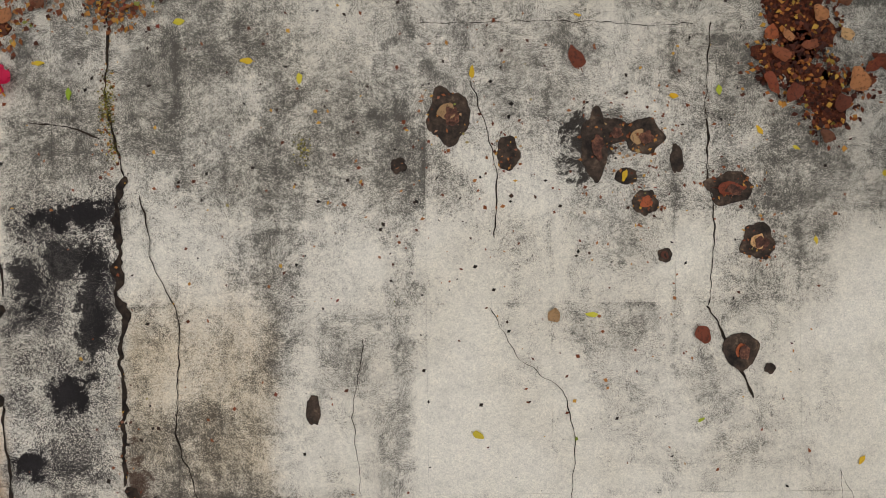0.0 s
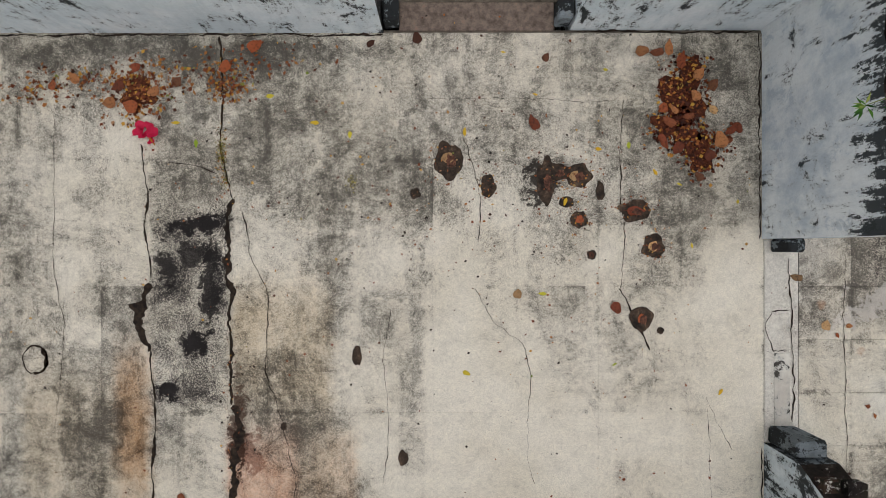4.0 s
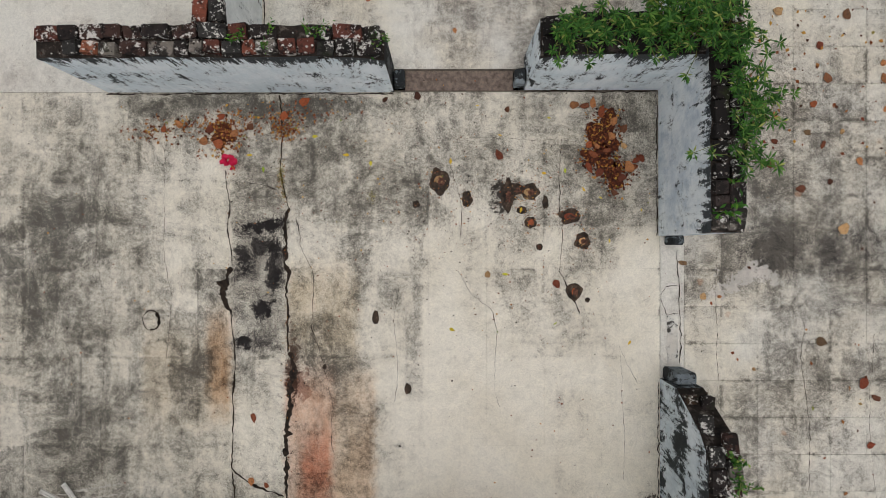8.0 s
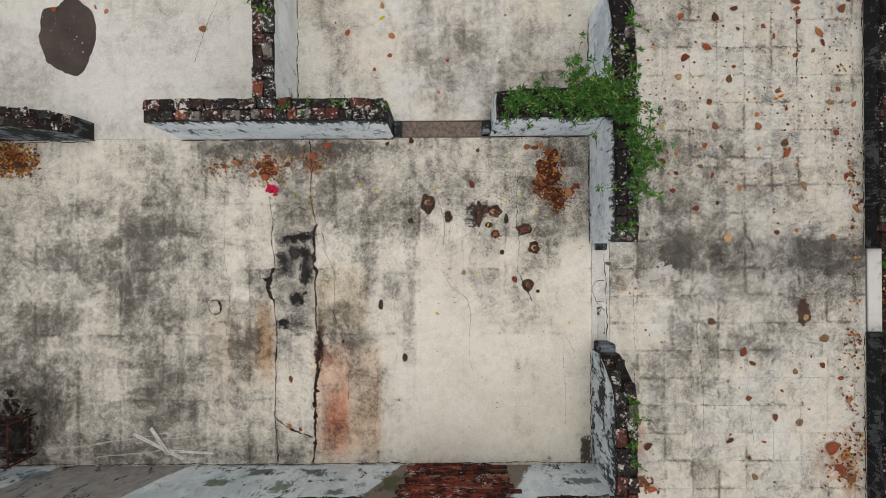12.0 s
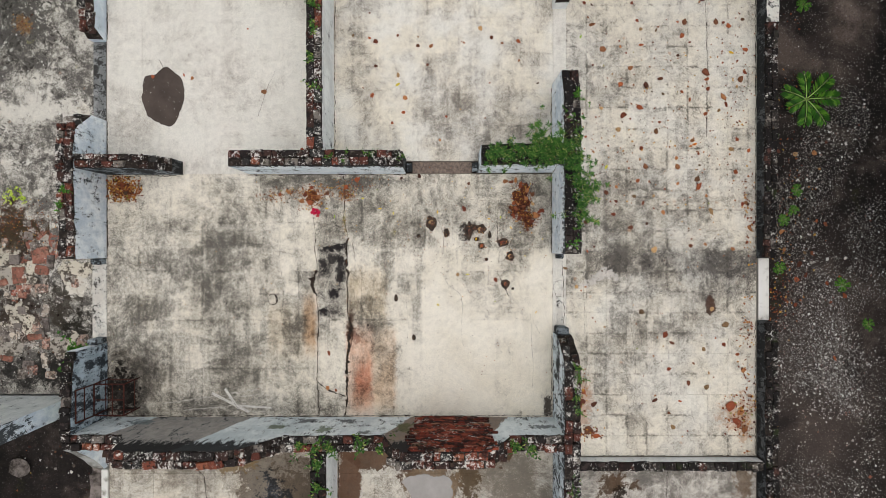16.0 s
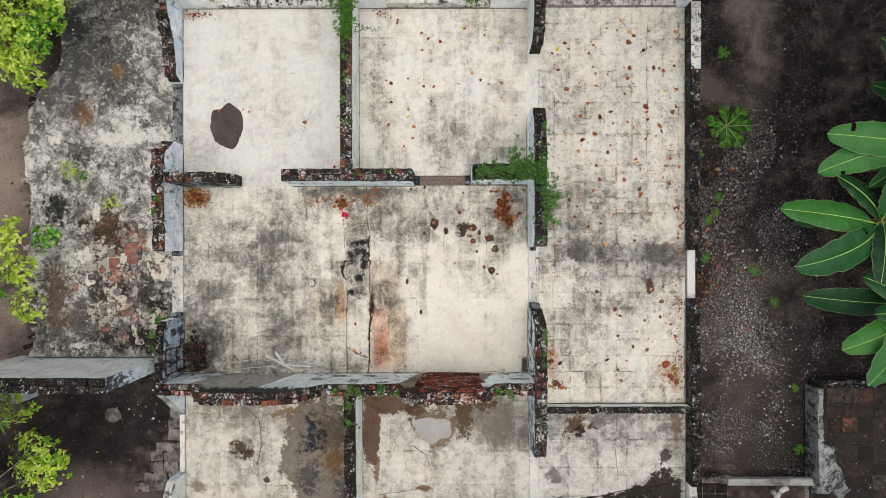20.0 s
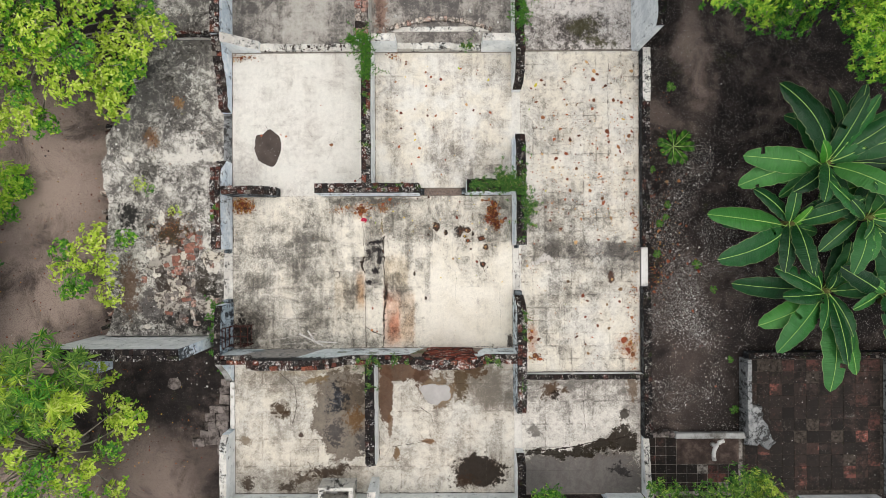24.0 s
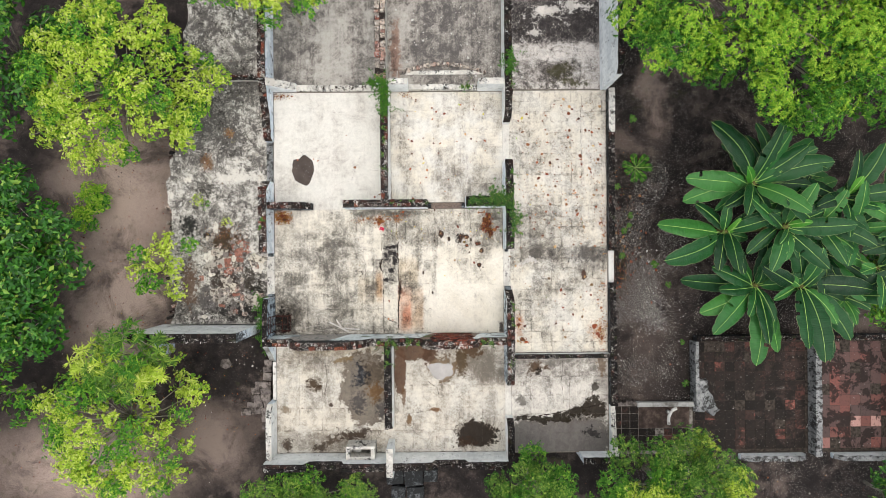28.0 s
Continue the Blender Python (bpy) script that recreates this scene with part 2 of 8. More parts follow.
# fourth and fifth: darker along the south wall and in its west corner
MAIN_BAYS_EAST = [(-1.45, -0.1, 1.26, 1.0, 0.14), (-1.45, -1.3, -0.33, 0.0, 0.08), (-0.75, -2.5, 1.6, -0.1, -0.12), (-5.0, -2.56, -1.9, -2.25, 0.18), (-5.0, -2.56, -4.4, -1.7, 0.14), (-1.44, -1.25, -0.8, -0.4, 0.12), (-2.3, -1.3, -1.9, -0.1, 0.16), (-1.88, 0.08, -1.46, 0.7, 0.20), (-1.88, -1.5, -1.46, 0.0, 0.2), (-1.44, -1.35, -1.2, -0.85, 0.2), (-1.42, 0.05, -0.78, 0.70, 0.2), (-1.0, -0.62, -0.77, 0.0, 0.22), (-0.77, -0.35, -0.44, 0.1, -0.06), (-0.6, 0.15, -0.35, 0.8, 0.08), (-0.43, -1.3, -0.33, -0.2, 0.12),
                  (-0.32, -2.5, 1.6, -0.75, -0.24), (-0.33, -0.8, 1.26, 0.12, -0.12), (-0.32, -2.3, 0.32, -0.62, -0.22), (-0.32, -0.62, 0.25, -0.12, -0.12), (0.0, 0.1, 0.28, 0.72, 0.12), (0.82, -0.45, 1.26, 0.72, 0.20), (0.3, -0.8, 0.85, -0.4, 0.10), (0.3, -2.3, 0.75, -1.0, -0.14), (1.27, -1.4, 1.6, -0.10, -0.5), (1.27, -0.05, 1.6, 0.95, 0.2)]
MAIN_SOOT = [(-1.60, -0.03, 0.19, 0.07, BLACK, 1.0, 0.8), (-1.78, -0.26, 0.08, 0.13, BLACK, 0.95, 0.8), (-1.65, -0.20, 0.10, 0.10, BLACK, 0.9, 1.0), (-1.64, -0.70, 0.10, 0.09, BLACK, 1.0, 0.8), (-1.78, -0.97, 0.07, 0.06, BLACK, 1.0, 0.7), (-1.54, -0.38, 0.06, 0.26, BLACK, 0.95, 0.9)]
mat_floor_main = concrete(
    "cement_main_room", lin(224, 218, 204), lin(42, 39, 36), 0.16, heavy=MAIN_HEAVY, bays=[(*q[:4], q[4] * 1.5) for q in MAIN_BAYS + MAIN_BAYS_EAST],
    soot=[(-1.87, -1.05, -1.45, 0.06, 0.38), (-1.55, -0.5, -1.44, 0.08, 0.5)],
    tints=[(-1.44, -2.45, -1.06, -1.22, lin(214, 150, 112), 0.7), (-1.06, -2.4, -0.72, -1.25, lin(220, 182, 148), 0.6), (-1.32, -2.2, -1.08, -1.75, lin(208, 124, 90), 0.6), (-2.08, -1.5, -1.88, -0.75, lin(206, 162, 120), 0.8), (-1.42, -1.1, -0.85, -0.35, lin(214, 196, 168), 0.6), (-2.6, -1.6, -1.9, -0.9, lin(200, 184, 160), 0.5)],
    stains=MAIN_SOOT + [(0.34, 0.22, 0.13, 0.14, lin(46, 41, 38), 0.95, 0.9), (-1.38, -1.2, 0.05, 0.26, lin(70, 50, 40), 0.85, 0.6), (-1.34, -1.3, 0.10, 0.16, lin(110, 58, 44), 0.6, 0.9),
            # dark corner wedge; chair's shade and soot as one black patch; grey around it
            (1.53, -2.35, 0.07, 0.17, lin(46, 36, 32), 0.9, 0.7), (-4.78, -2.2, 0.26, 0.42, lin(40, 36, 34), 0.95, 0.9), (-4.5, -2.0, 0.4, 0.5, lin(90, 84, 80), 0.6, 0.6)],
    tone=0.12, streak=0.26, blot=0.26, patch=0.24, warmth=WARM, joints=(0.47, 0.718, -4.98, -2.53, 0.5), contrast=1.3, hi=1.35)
mat_floor_nw = concrete("cement_north_west_room", lin(212, 209, 200), lin(116, 110, 102), -0.34, patch=0.14, contrast=0.6, heavy=[(-4.8, 1.7, 0.6, 0.5, 0.25), (-3.0, 3.9, 0.8, 0.5, 0.15), (-3.4, 1.1, 0.7, 0.35, 0.3)], tone=0.06, warmth=lin(214, 210, 201), joints=(0.52, 0.56, -4.98, 1.06, 0.2))
mat_floor_nm = concrete("cement_north_room", PALE, lin(86, 81, 76), -0.12, contrast=0.85, heavy=[(0.6, 1.9, 0.9, 0.5, 0.35), (-1.3, 2.4, 0.25, 1.2, 0.2), (1.1, 4.0, 0.5, 0.4, 0.3), (-0.7, 3.0, 0.4, 0.9, -0.2)],
                        tone=0.10, streak=0.24, warmth=WARM, joints=(0.46, 0.53, -1.63, 1.25, 0.3))
mat_floor_porch = concrete("cement_porch", lin(215, 211, 200), lin(60, 56, 52), -0.02, patch=0.26, blot=0.14, contrast=1.15, hi=1.15,
                           heavy=[(2.7, 0.6, 0.9, 0.8, 0.32), (2.5, -1.75, 0.5, 0.9, 0.34), (3.0, -1.2, 0.5, 0.25, 0.3), (2.3, 2.7, 0.5, 0.6, 0.3)],
                           stains=[(2.30, -0.50, 0.30, 0.09, lin(206, 200, 192), 0.8, 0.9), (3.92, -0.88, 0.08, 0.13, lin(72, 50, 40), 0.92, 0.3), (4.3, -2.5, 0.3, 0.3, lin(178, 128, 92), 0.5, 0.7), (2.05, -2.3, 0.12, 0.4, lin(172, 120, 88), 0.55, 0.7)],
                           bays=[(1.8, -0.62, 2.6, -0.05, 0.42), (2.35, -0.42, 4.6, -0.05, 0.40), (2.5, -0.80, 4.6, -0.05, 0.40), (2.9, -0.46, 4.6, -0.14, 0.2), (1.8, -1.3, 2.45, -0.62, -0.34), (2.45, -1.3, 4.6, -0.85, 0.08), (1.8, -0.05, 4.6, 1.1, 0.22), (2.95, -2.4, 4.5, -1.35, -0.12), (1.8, -3.1, 2.2, -1.4, -0.16), (2.6, 1.4, 3.4, 2.3, -0.12)],
                           soot=[(2.2, -0.5, 4.6, -0.06, 0.24), (2.9, -0.75, 4.6, -0.06, 0.16)], tone=0.11, warmth=lin(216, 209, 193), spots=0.45, joints=(0.297, 0.302, 1.80, -3.10, 0.6))
SW_STAINS = [(-2.75, -5.4, 0.60, 0.20, lin(62, 50, 40), 0.95, 0.9), (-3.3, -5.6, 0.3, 0.12, lin(74, 62, 50), 0.9, 0.9), (-3.75, -5.8, 0.25, 0.10, lin(62, 52, 42), 0.9, 0.8), (-4.65, -5.7, 0.16, 0.2, lin(62, 50, 40), 0.9, 0.8), (-4.7, -4.7, 0.14, 0.12, lin(120, 104, 84), 0.8, 0.6)]
# third heavy spot: shade of the main wall, painted in along with damp
mat_floor_sw = concrete("cement_south_west_room", lin(208, 204, 193), lin(92, 84, 73), -0.08, heavy=[(-3.2, -5.6, 1.3, 0.3, 0.4), (-4.7, -5.5, 0.3, 0.4, 0.4), (-3.3, -3.1, 1.6, 0.5, 0.42), (-3.0, -4.3, 1.8, 1.6, 0.12)],
                        stains=SW_STAINS + [(-2.35, -4.10, 0.80, 1.08, lin(112, 103, 92), 0.94, 0.03), (-2.55, -3.72, 0.27, 0.30, lin(58, 61, 66), 0.95, 0.9), (-2.15, -3.7, 0.5, 0.45, lin(110, 88, 58), 0.6, 0.9), (-2.6, -4.5, 0.24, 0.34, lin(74, 70, 68), 0.9, 0.8), (-2.1, -4.25, 0.26, 0.3, lin(106, 80, 52), 0.9, 0.9), (-1.95, -4.7, 0.16, 0.3, lin(78, 74, 72), 0.85, 0.7), (-2.95, -3.3, 0.34, 0.10, lin(122, 102, 72), 0.85, 0.6),
                                (-3.9, -3.95, 0.20, 0.16, lin(66, 52, 38), 0.95, 0.6), (-3.75, -4.08, 0.14, 0.10, lin(66, 52, 38), 0.9, 0.6), (-3.4, -4.56, 0.06, 0.06, lin(60, 40, 32), 0.9, 0.3), (-3.3, -2.95, 1.3, 0.22, lin(158, 146, 122), 0.5, 0.4)],
                        tone=0.10, warmth=lin(210, 203, 188), joints=(0.65, 0.646, -4.95, -5.95, 0.5))
# last heavy spot: the main wall's shade and damp, put into the colour
mat_floor_s = concrete("cement_south_room", lin(209, 205, 194), lin(90, 82, 72), -0.06, heavy=[(0.9, -3.4, 0.6, 0.5, 0.4), (1.0, -5.0, 0.7, 0.6, 0.3), (1.1, -3.9, 0.4, 0.5, 0.35), (0.0, -3.2, 1.8, 0.6, 0.35)],
                       stains=[(-1.05, -3.0, 0.55, 0.32, lin(92, 70, 54), 0.95, 0.08), (-1.40, -3.6, 0.17, 0.75, lin(96, 72, 56), 0.95, 0.08), (-0.55, -3.05, 0.22, 0.42, lin(84, 62, 48), 0.95, 0.3), (0.36, -3.3, 0.20, 0.46, lin(84, 68, 48), 0.95, 0.5), (0.55, -2.95, 0.40, 0.24, lin(84, 66, 48), 0.95, 0.4), (-0.2, -3.55, 0.42, 0.34, lin(112, 94, 74), 0.9, 0.08), (-1.3, -4.3, 0.06, 0.3, lin(110, 84, 62), 0.85, 0.5),
                               (0.85, -5.42, 0.66, 0.40, lin(42, 35, 29), 0.97, 0.15), (0.45, -5.7, 0.35, 0.18, lin(62, 48, 38), 0.95, 0.7), (-0.4, -4.72, 0.16, 0.06, lin(108, 76, 46), 0.9, 0.4), (-1.15, -5.0, 0.08, 0.16, lin(112, 86, 58), 0.9, 0.4)],
                       tone=0.10, warmth=lin(211, 204, 190), joints=(0.664, 0.646, -1.70, -5.95, 0.4))
# last heavy spot: shade and damp painted over the north end
mat_floor_se = concrete("cement_south_east_room", lin(214, 209, 199), lin(80, 75, 70), -0.08, heavy=[(3.2, -5.6, 1.5, 0.55, 0.85), (4.4, -3.6, 0.2, 0.5, 0.4), (2.9, -3.35, 1.2, 0.15, 0.4), (3.9, -4.9, 0.5, 0.4, 0.5), (3.2, -3.6, 1.6, 0.5, 0.3)],
                        stains=[(3.2, -5.6, 1.75, 0.62, lin(104, 99, 95), 0.9, 0.12), (2.5, -3.55, 0.28, 0.24, lin(78, 60, 44), 0.95, 0.8), (2.6, -3.65, 0.14, 0.1, lin(40, 30, 24), 0.95, 0.7), (4.22, -4.1, 0.12, 0.12, lin(50, 44, 36), 0.9, 0.5), (4.12, -4.72, 0.44, 0.28, lin(48, 41, 33), 0.97, 0.2), (2.7, -4.98, 1.0, 0.10, lin(44, 38, 30), 0.96, 0.3), (3.6, -4.86, 0.5, 0.12, lin(44, 38, 30), 0.96, 0.3), (4.1, -5.4, 0.26, 0.1, BLACK, 0.85, 0.8), (4.42, -3.45, 0.16, 0.4, lin(100, 80, 60), 0.8, 0.8), (2.1, -4.5, 0.16, 0.16, lin(96, 90, 84), 0.85, 0.8)], tone=0.10, joints=(0.56, 0.544, 1.80, -5.97, 0.7))
mat_floor_n2 = concrete("dark_cement_far_rooms", lin(172, 168, 160), lin(66, 63, 62), 0.42, patch=0.3, blot=0.35, streak=0.35, heavy=[(-3.2, 5.6, 0.55, 1.2, -0.6), (-1.25, 5.8, 0.25, 1.2, -0.5), (-4.6, 5.8, 0.4, 1.2, 0.25), (0.2, 6.0, 1.2, 1.2, 0.3), (-2.2, 5.4, 0.3, 0.6, -0.3)],
                        stains=[(-1.48, 5.6, 0.16, 0.9, lin(170, 112, 84), 0.6, 0.5)], tone=0.06)
mat_floor_ne2 = concrete("black_white_cement", lin(206, 200, 193), lin(38, 32, 30), 0.10, patch=0.35, blot=0.4, contrast=1.0, heavy=[(3.1, 6.55, 1.9, 0.62, 1.0), (3.0, 5.55, 1.6, 0.25, -0.35), (3.3, 5.0, 0.7, 0.3, 0.6), (2.2, 5.0, 0.4, 0.3, 0.2)],
                         stains=[(2.9, 6.75, 0.42, 0.16, lin(200, 194, 186), 0.9, 0.6), (3.75, 6.9, 0.4, 0.14, lin(200, 194, 186), 0.9, 0.6), (2.55, 6.15, 0.2, 0.1, lin(204, 198, 190), 0.9, 0.6), (3.25, 5.05, 0.4, 0.24, lin(66, 64, 42), 0.85, 0.8), (3.7, 4.72, 0.45, 0.09, lin(72, 70, 46), 0.85, 0.8)], tone=0.05, crust=0.8, joints=(1.4, 1.2, 1.8, 4.5, 0.6), soot=[(1.8, 5.85, 4.6, 7.4, 0.62), (2.7, 4.75, 3.9, 5.35, 0.34), (1.8, 4.6, 4.5, 5.8, 0.1)])
VERANDA_BARE = [(-6.35, -0.4, 0.16, 0.34, lin(150, 92, 76), 0.85, 0.5), (-6.05, 0.0, 0.3, 0.22, lin(146, 84, 66), 0.8, 0.6), (-6.45, 0.3, 0.42, 0.30, lin(70, 54, 42), 0.9, 0.9), (-6.95, 2.45, 0.16, 0.24, lin(120, 92, 64), 0.8, 0.6), (-6.3, 3.3, 0.13, 0.13, lin(150, 116, 78), 0.7, 0.6),
                (-5.75, -0.9, 0.3, 0.4, lin(56, 50, 42), 0.88, 0.8), (-6.4, -1.2, 0.4, 0.3, lin(168, 132, 118), 0.6, 0.7), (-5.7, -1.8, 0.45, 0.3, lin(48, 44, 40), 0.9, 0.8), (-6.9, -1.5, 0.4, 0.5, lin(86, 82, 80), 0.8, 0.8), (-6.75, -0.6, 0.12, 0.9, lin(60, 52, 46), 0.85, 0.8)]
VERANDA_MOSS = [(-7.45, 0.65, 0.32, 0.34, lin(36, 36, 34), 0.95, 0.85), (-6.95, 0.34, 0.13, 0.12, lin(38, 37, 33), 0.95, 0.6), (-7.5, -1.1, 0.25, 0.75, lin(96, 76, 62), 0.9, 0.9), (-5.5, -1.35, 0.22, 0.35, lin(42, 39, 33), 0.92, 0.85), (-6.2, -1.85, 0.7, 0.25, lin(44, 42, 40), 0.9, 0.9), (-6.45, 0.12, 0.40, 0.34, lin(70, 60, 46), 0.9, 0.85), (-6.45, -0.75, 0.35, 0.75, lin(58, 50, 44), 0.85, 0.9), (-7.0, 1.7, 0.3, 0.3, lin(60, 58, 54), 0.85, 0.9), (-7.3, 4.2, 0.5, 0.5, lin(58, 57, 57), 0.85, 0.9)]
mat_veranda = concrete("broken_cement_veranda", lin(204, 200, 191), lin(56, 53, 51), 0.58, lo=-0.3, hi=0.8, patch=0.55, blot=0.55, contrast=1.3,
                       heavy=[(-6.6, 5.0, 1.3, 1.7, 0.35), (-6.9, 3.2, 0.8, 0.8, 0.3), (-7.1, 1.9, 0.7, 0.6, -0.35), (-5.8, 2.05, 0.8, 0.12, -0.8), (-6.3, 1.95, 0.5, 0.10, -0.6), (-6.4, -1.5, 1.4, 0.6, 0.3), (-6.0, 0.8, 0.6, 0.7, -0.15), (-5.6, -0.4, 0.3, 0.5, -0.25)],
                       stains=VERANDA_BARE + VERANDA_MOSS, tone=0.06, spots=0.3, streak=0.2, crust=0.85)

# ---- wall, soil and plant materials ----


def plaster(name, paint, under, dirt, mould=0.0, peel=0.0, bare=(), rim=0.0, crest_at=(0.74, 1.02), patches=()):
    """Old limewash over cement: flaking white, peeled patches, flecks and patches of black mould, grime running from the top (rim). bare: stretches along x where the cement shows; patches: (x0, x1, z0, z1, colour) of fallen or overgrown paint."""
    m = Mat(name)
    flake = m.noise(1.0, 9, 0.74, vec=m.stretch(9.0, 9.0, 6.0), distortion=0.3)
    patch = m.noise(2.6, 9, 0.74, distortion=0.5)
    blot = m.noise(1.0, 8, 0.72, vec=m.stretch(8.0, 8.0, 4.0), distortion=0.6)
    runs = m.noise(1.0, 8, 0.72, vec=m.stretch(30.0, 30.0, 5.0), distortion=0.3)
    grain = m.noise(60, 6, 0.78)
    soft = m.noise(1.7, 4, 0.6)
    colour = m.mix(m.step(m.math("ADD", m.math("MULTIPLY", soft, 0.6), m.math("MULTIPLY", flake, 0.4)), 0.40, 0.60), paint, under)
    colour = m.mix(m.step(flake, 0.57, 0.60, 0.0, 0.55), colour, under)
    colour = m.mix(0.6, colour, m.ramp(grain, [(0.3, (0.90, 0.90, 0.90, 1)), (0.7, (1.1, 1.1, 1.1, 1))]), "MULTIPLY")
    colour = m.mix(0.7, colour, m.ramp(m.noise(1.0, 6, 0.65, vec=m.stretch(14.0, 14.0, 1.6)), [(0.32, (0.88, 0.89, 0.90, 1)), (0.5, (1, 1, 1, 1)), (0.7, (1.06, 1.06, 1.06, 1))]), "MULTIPLY")
    worn = m.math("ADD", patch, m.math("MULTIPLY", m.math("SUBTRACT", grain, 0.5), 0.35))
    colour = m.mix(m.step(worn, 0.62 - peel, 0.65 - peel, 0.0, 0.7), colour, lin(144, 148, 146))
    xyz = m.node("ShaderNodeSeparateXYZ", {0: m.pos})
    for x0, x1, shade in bare:
        edge = m.math("ADD", m.math("ADD", xyz.outputs[0], m.math("MULTIPLY", xyz.outputs[2], 0.35)), m.math("MULTIPLY", blot, 0.18))
        inside = m.math("MULTIPLY", m.step(edge, x0, x0 + 0.03), m.step(edge, x1, x1 + 0.03, 1.0, 0.0))
        colour = m.mix(m.math("MULTIPLY", inside, 0.9), colour, m.mix(m.step(flake, 0.42, 0.58), shade, m.mix(0.35, shade, lin(90, 84, 78))))
    field = m.math("ADD", m.math("MULTIPLY", blot, 0.45), m.math("MULTIPLY", patch, 0.35))
    field = m.math("ADD", field, m.math("MULTIPLY", runs, 0.2))
    field = m.math("ADD", field, m.math("MULTIPLY", m.math("SUBTRACT", grain, 0.5), 0.2))
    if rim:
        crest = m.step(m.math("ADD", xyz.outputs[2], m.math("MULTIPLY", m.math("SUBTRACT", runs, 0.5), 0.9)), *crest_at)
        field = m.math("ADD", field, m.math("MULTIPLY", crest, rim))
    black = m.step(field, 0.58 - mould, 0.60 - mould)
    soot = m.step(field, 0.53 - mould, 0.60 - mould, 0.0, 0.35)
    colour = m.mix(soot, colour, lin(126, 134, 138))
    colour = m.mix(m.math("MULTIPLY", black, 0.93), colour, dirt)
    for x0, x1, z0, z1, shade in patches:
        jag = m.math("ADD", m.math("MULTIPLY", m.math("SUBTRACT", flake, 0.5), 5.0), m.math("MULTIPLY", m.math("SUBTRACT", grain, 0.5), 1.6))
        far = m.math("MAXIMUM", m.math("DIVIDE", m.math("ABSOLUTE", m.math("SUBTRACT", xyz.outputs[0], (x0 + x1) / 2)), (x1 - x0) / 2), m.math("DIVIDE", m.math("ABSOLUTE", m.math("SUBTRACT", xyz.outputs[2], (z0 + z1) / 2)), (z1 - z0) / 2))
        colour = m.mix(m.step(m.math("ADD", far, jag), 0.7, 1.0, 0.8, 0.0), colour, m.mix(m.step(grain, 0.4, 0.6), shade, tuple(v * 0.6 for v in shade[:3]) + (1,)))
    return m.done(colour, 0.9, m.math("ADD", grain, patch), 0.005, 0.6, spec=0.1)


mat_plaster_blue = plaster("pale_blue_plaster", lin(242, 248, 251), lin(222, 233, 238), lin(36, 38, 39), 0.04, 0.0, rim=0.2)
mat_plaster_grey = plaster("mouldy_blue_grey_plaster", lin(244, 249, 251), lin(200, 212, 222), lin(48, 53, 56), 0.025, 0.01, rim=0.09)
mat_plaster_white = plaster("white_plaster", lin(238, 240, 238), lin(214, 217, 215), lin(60, 58, 56), 0.0, 0.0)
mat_cap = plaster("stained_cement_cap", lin(212, 209, 200), lin(186, 181, 172), lin(54, 50, 46), 0.05, 0.04)
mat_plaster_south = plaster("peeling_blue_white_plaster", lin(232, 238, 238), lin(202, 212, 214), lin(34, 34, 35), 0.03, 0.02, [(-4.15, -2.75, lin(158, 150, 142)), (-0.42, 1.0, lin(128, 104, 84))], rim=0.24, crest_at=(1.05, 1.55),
                            patches=[(-2.11, -1.77, 0.10, 0.30, lin(50, 50, 52)), (-1.57, -1.30, 0.12, 0.32, lin(48, 48, 50)), (-2.45, -2.2, 0.42, 0.6, lin(92, 104, 72)), (-1.75, -1.55, 0.5, 0.8, lin(104, 118, 84)), (-0.68, -0.45, 0.35, 0.8, lin(92, 96, 62)), (-1.2, -0.95, 0.7, 0.85, lin(70, 76, 70)), (1.2, 1.55, 0.42, 0.6, lin(84, 92, 92)), (-4.5, -4.2, 0.15, 0.4, lin(120, 132, 134))])
mat_yard_wall = plaster("damp_grey_plaster", lin(152, 152, 150), lin(112, 112, 111), lin(48, 46, 44), 0.08, 0.06)
mat_plaster_runs = plaster("white_plaster_dark_runs", lin(236, 240, 240), lin(206, 212, 214), lin(48, 50, 52), 0.01, -0.1)
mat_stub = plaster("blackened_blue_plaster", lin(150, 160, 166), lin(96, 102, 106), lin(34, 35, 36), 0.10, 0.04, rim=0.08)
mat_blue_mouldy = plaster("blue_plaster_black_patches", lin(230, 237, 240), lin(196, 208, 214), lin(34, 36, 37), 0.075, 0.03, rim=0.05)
mat_black_wall = plaster("blackened_plaster", lin(90, 90, 90), lin(70, 70, 70), lin(34, 34, 34), 0.12, 0.0)


